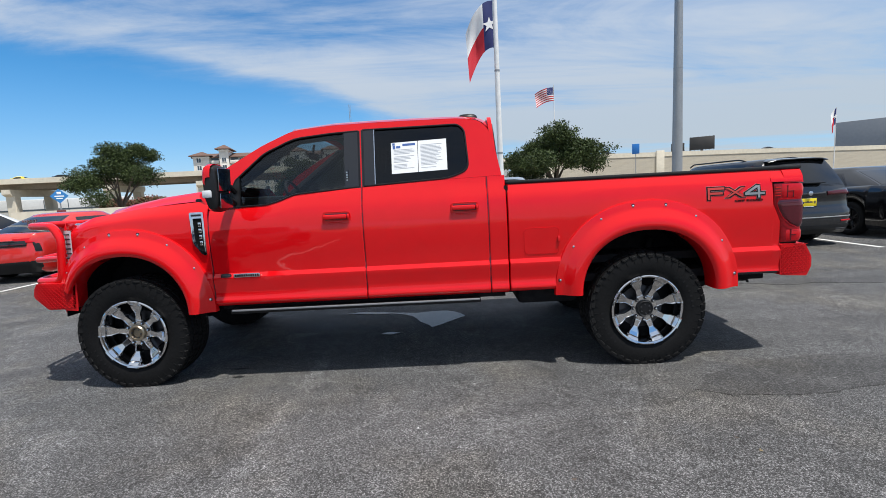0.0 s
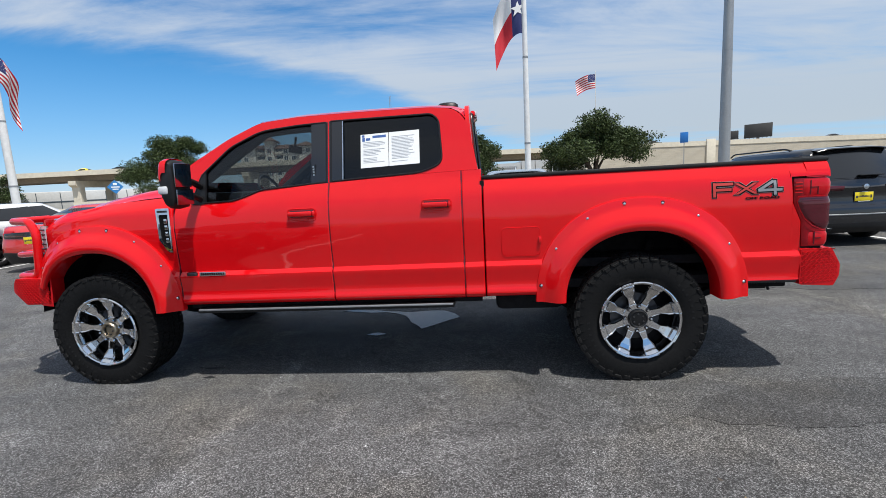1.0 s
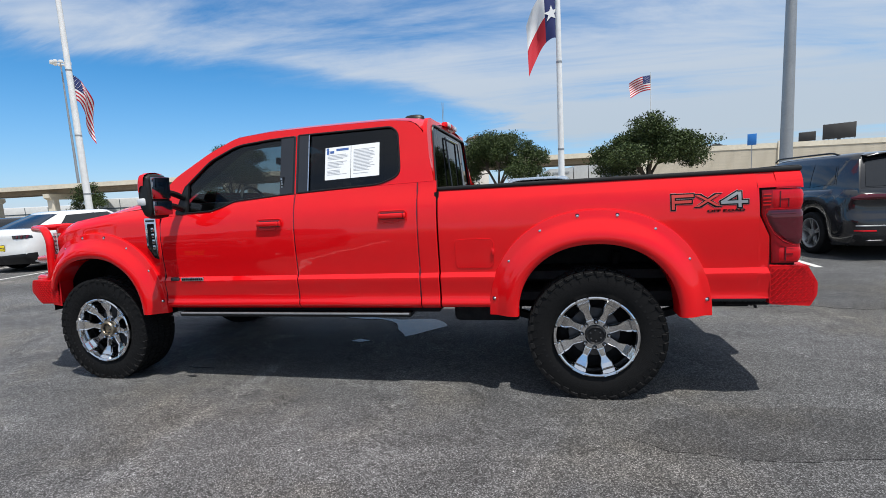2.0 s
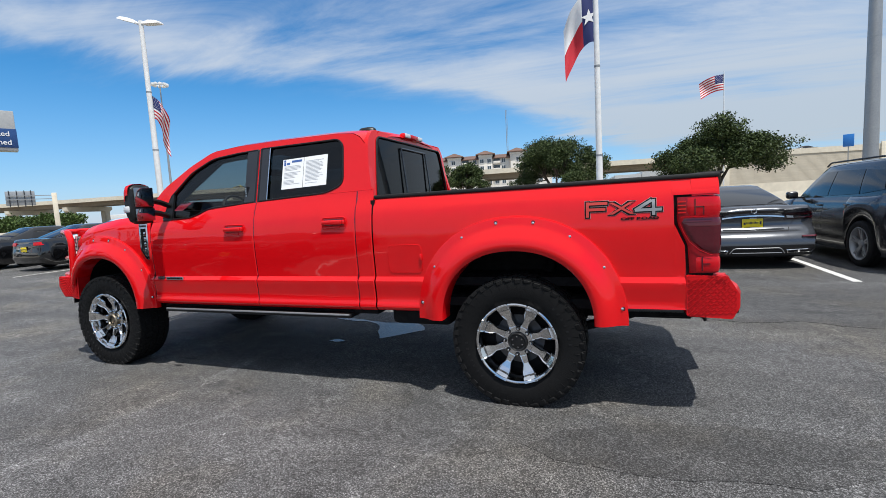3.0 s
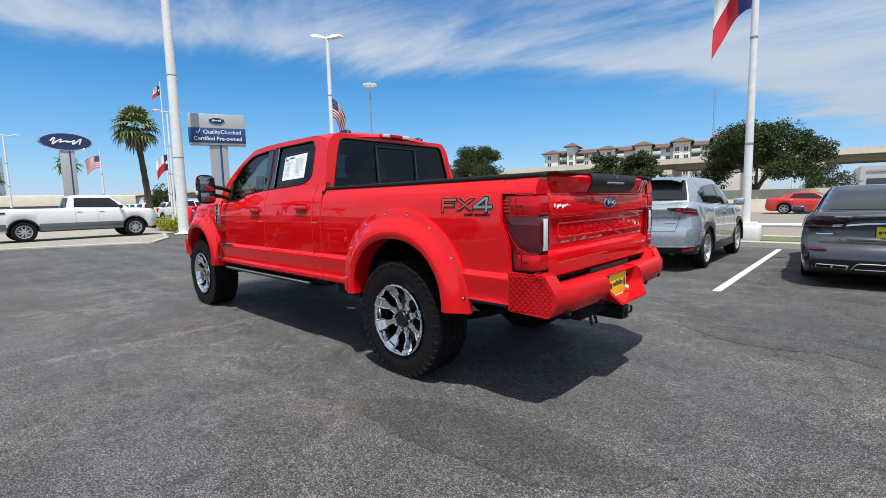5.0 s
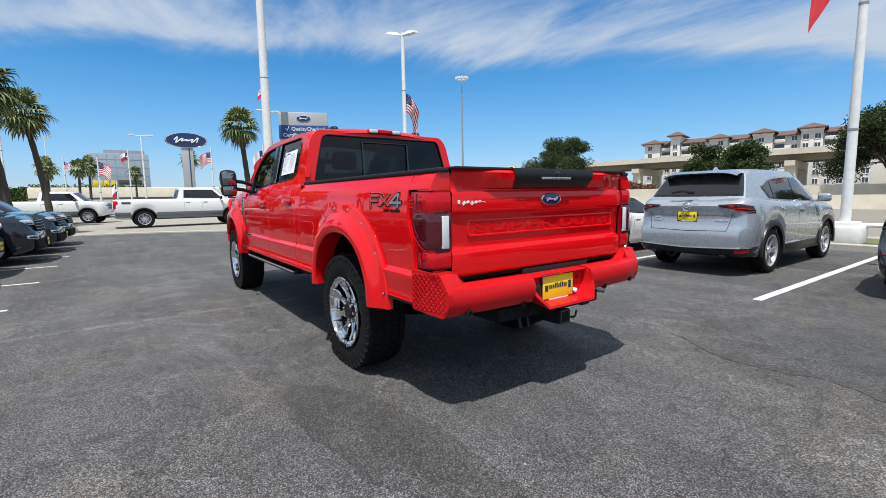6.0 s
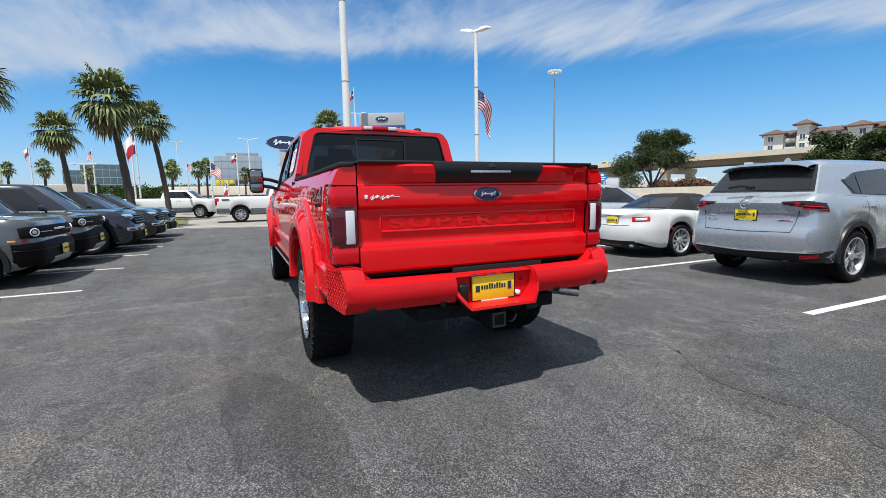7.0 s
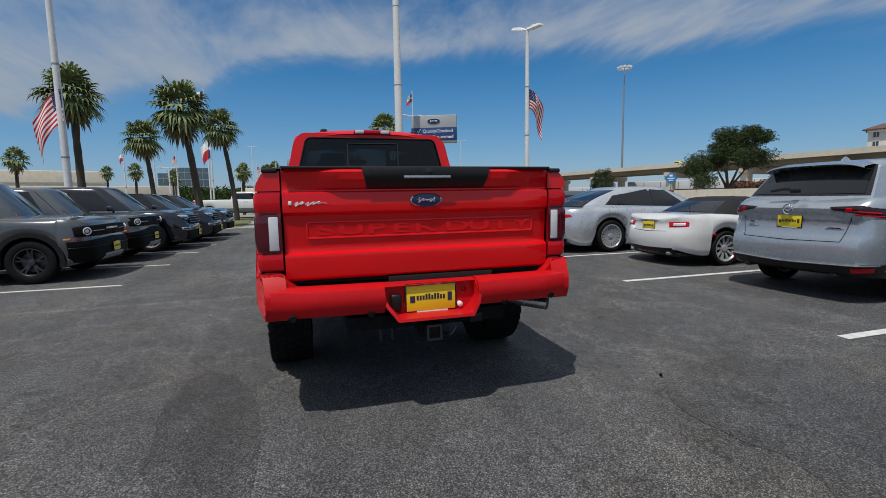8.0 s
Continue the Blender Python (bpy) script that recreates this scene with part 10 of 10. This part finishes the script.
# low concrete wall in front of the arches
bm = bmesh.new()
rings(bm, [[along(s, -46 + d, z) for d, z in ((0, -0.06), (0.1, 1.75), (0.4, 1.75), (0.5, -0.06))] for s in span(-40, 160, 14)])
tagged(part("road_wall", bm, M_CONC_WARM), "low pale concrete wall along the feeder road", "wall", kind="structure")
bm = bmesh.new()
rings(bm, [[along(s, -22 + d, z) for d, z in ((0, -0.06), (0.1, 0.95), (0.4, 0.95), (0.5, -0.06))] for s in span(-260, -20, 14)])
tagged(part("road_wall", bm, M_CONC_WARM), "low pale concrete wall along the feeder road", "wall", kind="structure")

# white showroom under the deck
sh = thing("showroom", "low white showroom with a dark glass front and blue post", "building", pose(2, 126, 0, 0, 0, 4))
bm = bmesh.new()
bx(bm, 1.0, 7.2, 0, 20, -0.06, 6.4)
part("wall", bm, M_OFFWHITE, sh, smooth=False)
for x0, x1 in ((7.6, 11.2), (11.4, 15.0)):
    bm = bmesh.new()
    bx(bm, x0, x1, 1.0, 20, -0.06, 7.0)
    part("wall_panel", bm, M_OFFWHITE, sh, smooth=False)
bm = bmesh.new()
bx(bm, 15.0, 32, -2, 18, -0.06, 6.2)
part("glass_wing", bm, M_FARGLASS, sh, smooth=False)
for k in range(5):
    bm = bmesh.new()
    bx(bm, 15.2 + 3.4 * k, 15.4 + 3.4 * k, -2.15, -1.95, 0, 6.2)
    part("mullion", bm, M_WHITE, sh, smooth=False)
bm = bmesh.new()
bx(bm, 22.0, 23.6, -2.6, -2.1, 0, 6.6)
part("blue_post", bm, M_NAVY, sh, smooth=False)
for k in range(9):
    bm = bmesh.new()
    bx(bm, 2.0 + 0.48 * k, 2.34 + 0.48 * k, -0.15, 0.0, 5.2, 5.65)
    part("sign_bar", bm, M_INK, sh, smooth=False)
bm = bmesh.new()
bx(bm, 2.0, 6.2, -0.08, 0.05, 0.3, 3.9)
part("shop_window", bm, M_FARGLASS, sh, smooth=False)
# poles of the far forecourt
for k, x in enumerate((-9.5, -8.1, -7.2, -5.4, -4.6)):
    bm = bmesh.new()
    tube(bm, [(0, 0, -0.06), (0, 0, 6.2)], 0.14, 8)
    lp = tagged(part("forecourt_pole", bm, M_WHITE), "slim white pole on a far forecourt", "pole")
    lp.matrix_world = pose(2 + x, 122 + 1.5 * (k % 2), 0)

# flats with tiled roofs
fl = thing("apartment_block", "cream four-storey flats with brown tiled roofs and square towers", "building", pose(-104, 187, 0, 0, 0, 14))
LEN = 84.0
bm = bmesh.new()
bx(bm, 0, LEN, 0, 16, 0, 21.0, 0.1)
part("wall", bm, M_STUCCO, fl)
bays = [(0, 6, 23.0), (10, 13.5, 25.6), (24, 30, 23.2), (38, 44, 23.8), (52, 58, 24.2), (66, 72, 24.6), (76, 82, 26.4)]
for a, b, h in bays:
    bm = bmesh.new()
    bx(bm, a, b, -1.6, 8, 0, h - 1.4, 0.08)
    part("bay", bm, M_STUCCO, fl)
    bm = bmesh.new()
    v = [(a - 1.3, -2.9, h - 1.4), (b + 1.3, -2.9, h - 1.4), (b + 1.3, 9.3, h - 1.4), (a - 1.3, 9.3, h - 1.4)]
    w = [((a + b) / 2 - 0.3, 1.0, h + 0.4), ((a + b) / 2 + 0.3, 1.0, h + 0.4), ((a + b) / 2 + 0.3, 5, h + 0.4), ((a + b) / 2 - 0.3, 5, h + 0.4)]
    rings(bm, [[(x, y, z - 0.28) for x, y, z in v], v, w])
    part("roof", bm, M_ROOFTILE, fl)
    bm = bmesh.new()
    bx(bm, a - 0.25, b + 0.25, -1.85, 8.2, h - 2.3, h - 1.72, 0.05)
    part("cornice", bm, M_WHITE, fl)
    # recessed balconies beside each bay, with dark openings and pale rails
    for st in range(3, 6):
        z = 3.2 + 3.1 * st
        if b + 4.2 < LEN:
            bm = bmesh.new()
            bx(bm, b + 0.5, b + 3.4, -0.10, 0.02, z, z + 2.3)
            part("balcony_opening", bm, M_FARGLASS, fl)
            bm = bmesh.new()
            bx(bm, b + 0.3, b + 3.6, -0.95, -0.85, z - 0.1, z + 0.9, 0.03)
            bx(bm, b + 0.3, b + 3.6, -0.95, 0.0, z - 0.25, z - 0.1, 0.03)
            part("balcony", bm, M_STUCCO, fl)
bm = bmesh.new()
rings(bm, [[(x, y, z) for y, z in ((-1.1, 20.7), (-1.1, 21.0), (8, 23.3), (16.9, 21.0), (16.9, 20.7))] for x in (-0.8, LEN + 0.8)])
part("roof", bm, M_ROOFTILE, fl)
win_me = None
for st in range(6):
    for k in range(26):
        x, z = 1.4 + 3.2 * k, 3.4 + 3.1 * st
        inb = [q for q in bays if q[0] + 0.2 < x < q[1] - 1.6]
        edge = any(q[0] - 1.7 < x < q[1] + 0.2 for q in bays)
        if edge and not inb or (st > 2 and not inb and any(q[1] - 1.5 < x < q[1] + 3.8 for q in bays)):
            continue
        if win_me is None:
            bm = bmesh.new()
            bx(bm, 0, 1.55, -0.06, 0.05, 0, 1.7)
            bm.to_mesh(win_me := bpy.data.meshes.new("window"))
            bm.free()
            win_me.materials.append(M_FARGLASS)
            bm = bmesh.new()
            for a0, a1, b0, b1 in ((-0.16, 0, -0.16, 1.86), (1.55, 1.71, -0.16, 1.86), (-0.16, 1.71, -0.16, 0), (-0.16, 1.71, 1.7, 1.86), (0.72, 0.83, 0, 1.7)):
                bx(bm, a0, a1, -0.16, 0.0, b0, b1)
            bm.to_mesh(trim_me := bpy.data.meshes.new("window_frame"))
            bm.free()
            trim_me.materials.append(M_WHITE)
        o = new("window", win_me)
        o.parent = fl
        o.location = (x, -1.6 if inb else 0.0, z)
        f2 = new("window_frame", trim_me)
        f2.parent = o

# far office blocks and low buildings
def block(name, label, x, y, rz, w, d, z1, material, band=None, cols=0, rows=0):
    ob = thing(name, label, "building", pose(x, y, -0.06, 0, 0, rz))
    bm = bmesh.new()
    bx(bm, -w / 2, w / 2, -d / 2, d / 2, 0, z1, 0.2)
    part("wall", bm, material, ob)
    for k in range(rows):
        bm = bmesh.new()
        z = z1 * (k + 0.75) / (rows + 0.5)
        bx(bm, -w / 2 - 0.06, w / 2 + 0.06, -d / 2 - 0.06, d / 2 + 0.06, z - 0.16, z + 0.16)
        part("floor_band", bm, band, ob)
    for k in range(cols):
        bm = bmesh.new()
        x0 = -w / 2 + w * (k + 1) / (cols + 1)
        bx(bm, x0 - 0.08, x0 + 0.08, -d / 2 - 0.08, d / 2 + 0.08, 0.3, z1 - 0.3)
        part("mullion", bm, band, ob)
    return ob


block("office_block", "grey mirrored office block with a flat roof", -250, 4.0, 90, 21.5, 20, 22.4, M_OFFICE_PALE, M_OFFICE_PALE, 6, 6)
block("office_block", "grey mirrored office block with a flat roof", -252, 6.0, 90, 15, 16, 24.3, M_OFFICE_GREY, M_GALV, 0, 2)
block("office_block", "blue-green glass office block", -244, -52, 103, 15, 18, 17.5, M_OFFICE, M_SIGNGREY, 5, 5)
block("office_block", "blue-green glass office block", -256, -62, 103, 14, 18, 15.6, M_OFFICE, M_SIGNGREY, 5, 4)
block("low_building", "low beige flat-roofed building", -112, -58, 116, 34, 18, 8.3, M_CONC_WARM, M_CONC, 0, 2)
block("low_building", "low beige flat-roofed building", -100, -36, 108, 26, 12, 4.6, M_CONC, M_CONC_WARM, 0, 1)
block("low_building", "low pale building with dark windows", -118, 8, 92, 40, 12, 4.4, M_CONC_WARM, M_FARGLASS, 0, 1)
block("low_building", "long low pale building under the overpass", -104, 118, 45, 42, 12, 5.2, M_OFFWHITE, M_FARGLASS, 8, 1)
block("low_building", "long low pale building under the overpass", -150, 130, 50, 50, 12, 4.6, M_OFFWHITE, M_FARGLASS, 8, 1)
block("hangar_building", "large plain grey-clad building above the highway", 152, 150, -44, 40, 30, 17.2, M_OFFICE_GREY, M_GALV, 0, 0)
for k in range(3):
    bm = bmesh.new()
    bx(bm, 134.1, 134.6, 141.6, 142.5, 9.5 + 2.6 * k, 10.3 + 2.6 * k)
    tagged(part("wall_vent", bm, M_BLACK_TRIM), "small dark vent on the grey building", "vent")
fr = thing("display_frame", "grey highway sign panel seen from behind on a steel arm", "road sign", pose(-76, 40, 0, 0, 0, 60))
bm = bmesh.new()
bx(bm, -1.6, 1.5, -0.06, 0.06, 4.7, 6.7, 0.03)
part("board", bm, M_GALV, fr)
for x in (-1.2, -0.4, 0.4, 1.1):
    bm = bmesh.new()
    bx(bm, x - 0.05, x + 0.05, -0.16, -0.06, 4.5, 6.8)
    part("stiffener", bm, M_DARKMETAL, fr)
bm = bmesh.new()
bx(bm, -1.5, 3.6, -0.22, -0.14, 5.5, 5.6)
bx(bm, -1.5, 3.6, -0.22, -0.14, 6.0, 6.1)
part("arm", bm, M_GALV, fr)
bm = bmesh.new()
bx(bm, 3.3, 3.9, -0.3, 0.2, 0, 6.4, 0.04)
part("post", bm, M_CONC_WARM, fr)
ys = thing("shop_sign", "yellow shop sign above stacked grey name boards", "sign", pose(-150, 1.6, 0, 0, 0, 90))
for k, (x0, x1) in enumerate(((-4.6, -3.5), (-3.2, -2.5), (-2.2, -1.1), (-0.8, 0.3))):
    bm = bmesh.new()
    bx(bm, x0, x1, -0.15, 0.15, 5.4, 7.2, 0.05)
    part("yellow_bar", bm, M_YELLOW, ys)
for k in range(4):
    bm = bmesh.new()
    bx(bm, 1.0, 6.4, -0.2, 0.2, 1.6 + 1.5 * k, 2.9 + 1.5 * k, 0.05)
    part("name_board", bm, M_DARKBOARD if k % 2 else M_OFFICE_GREY, ys)
for x in (0.8, 6.5):
    bm = bmesh.new()
    bx(bm, x - 0.12, x + 0.12, -0.15, 0.15, -0.06, 7.8)
    part("post", bm, M_GALV, ys)
bm = bmesh.new()
bx(bm, -4.8, 0.8, -0.08, 0.08, 5.1, 5.4)
part("sign_beam", bm, M_GALV, ys)
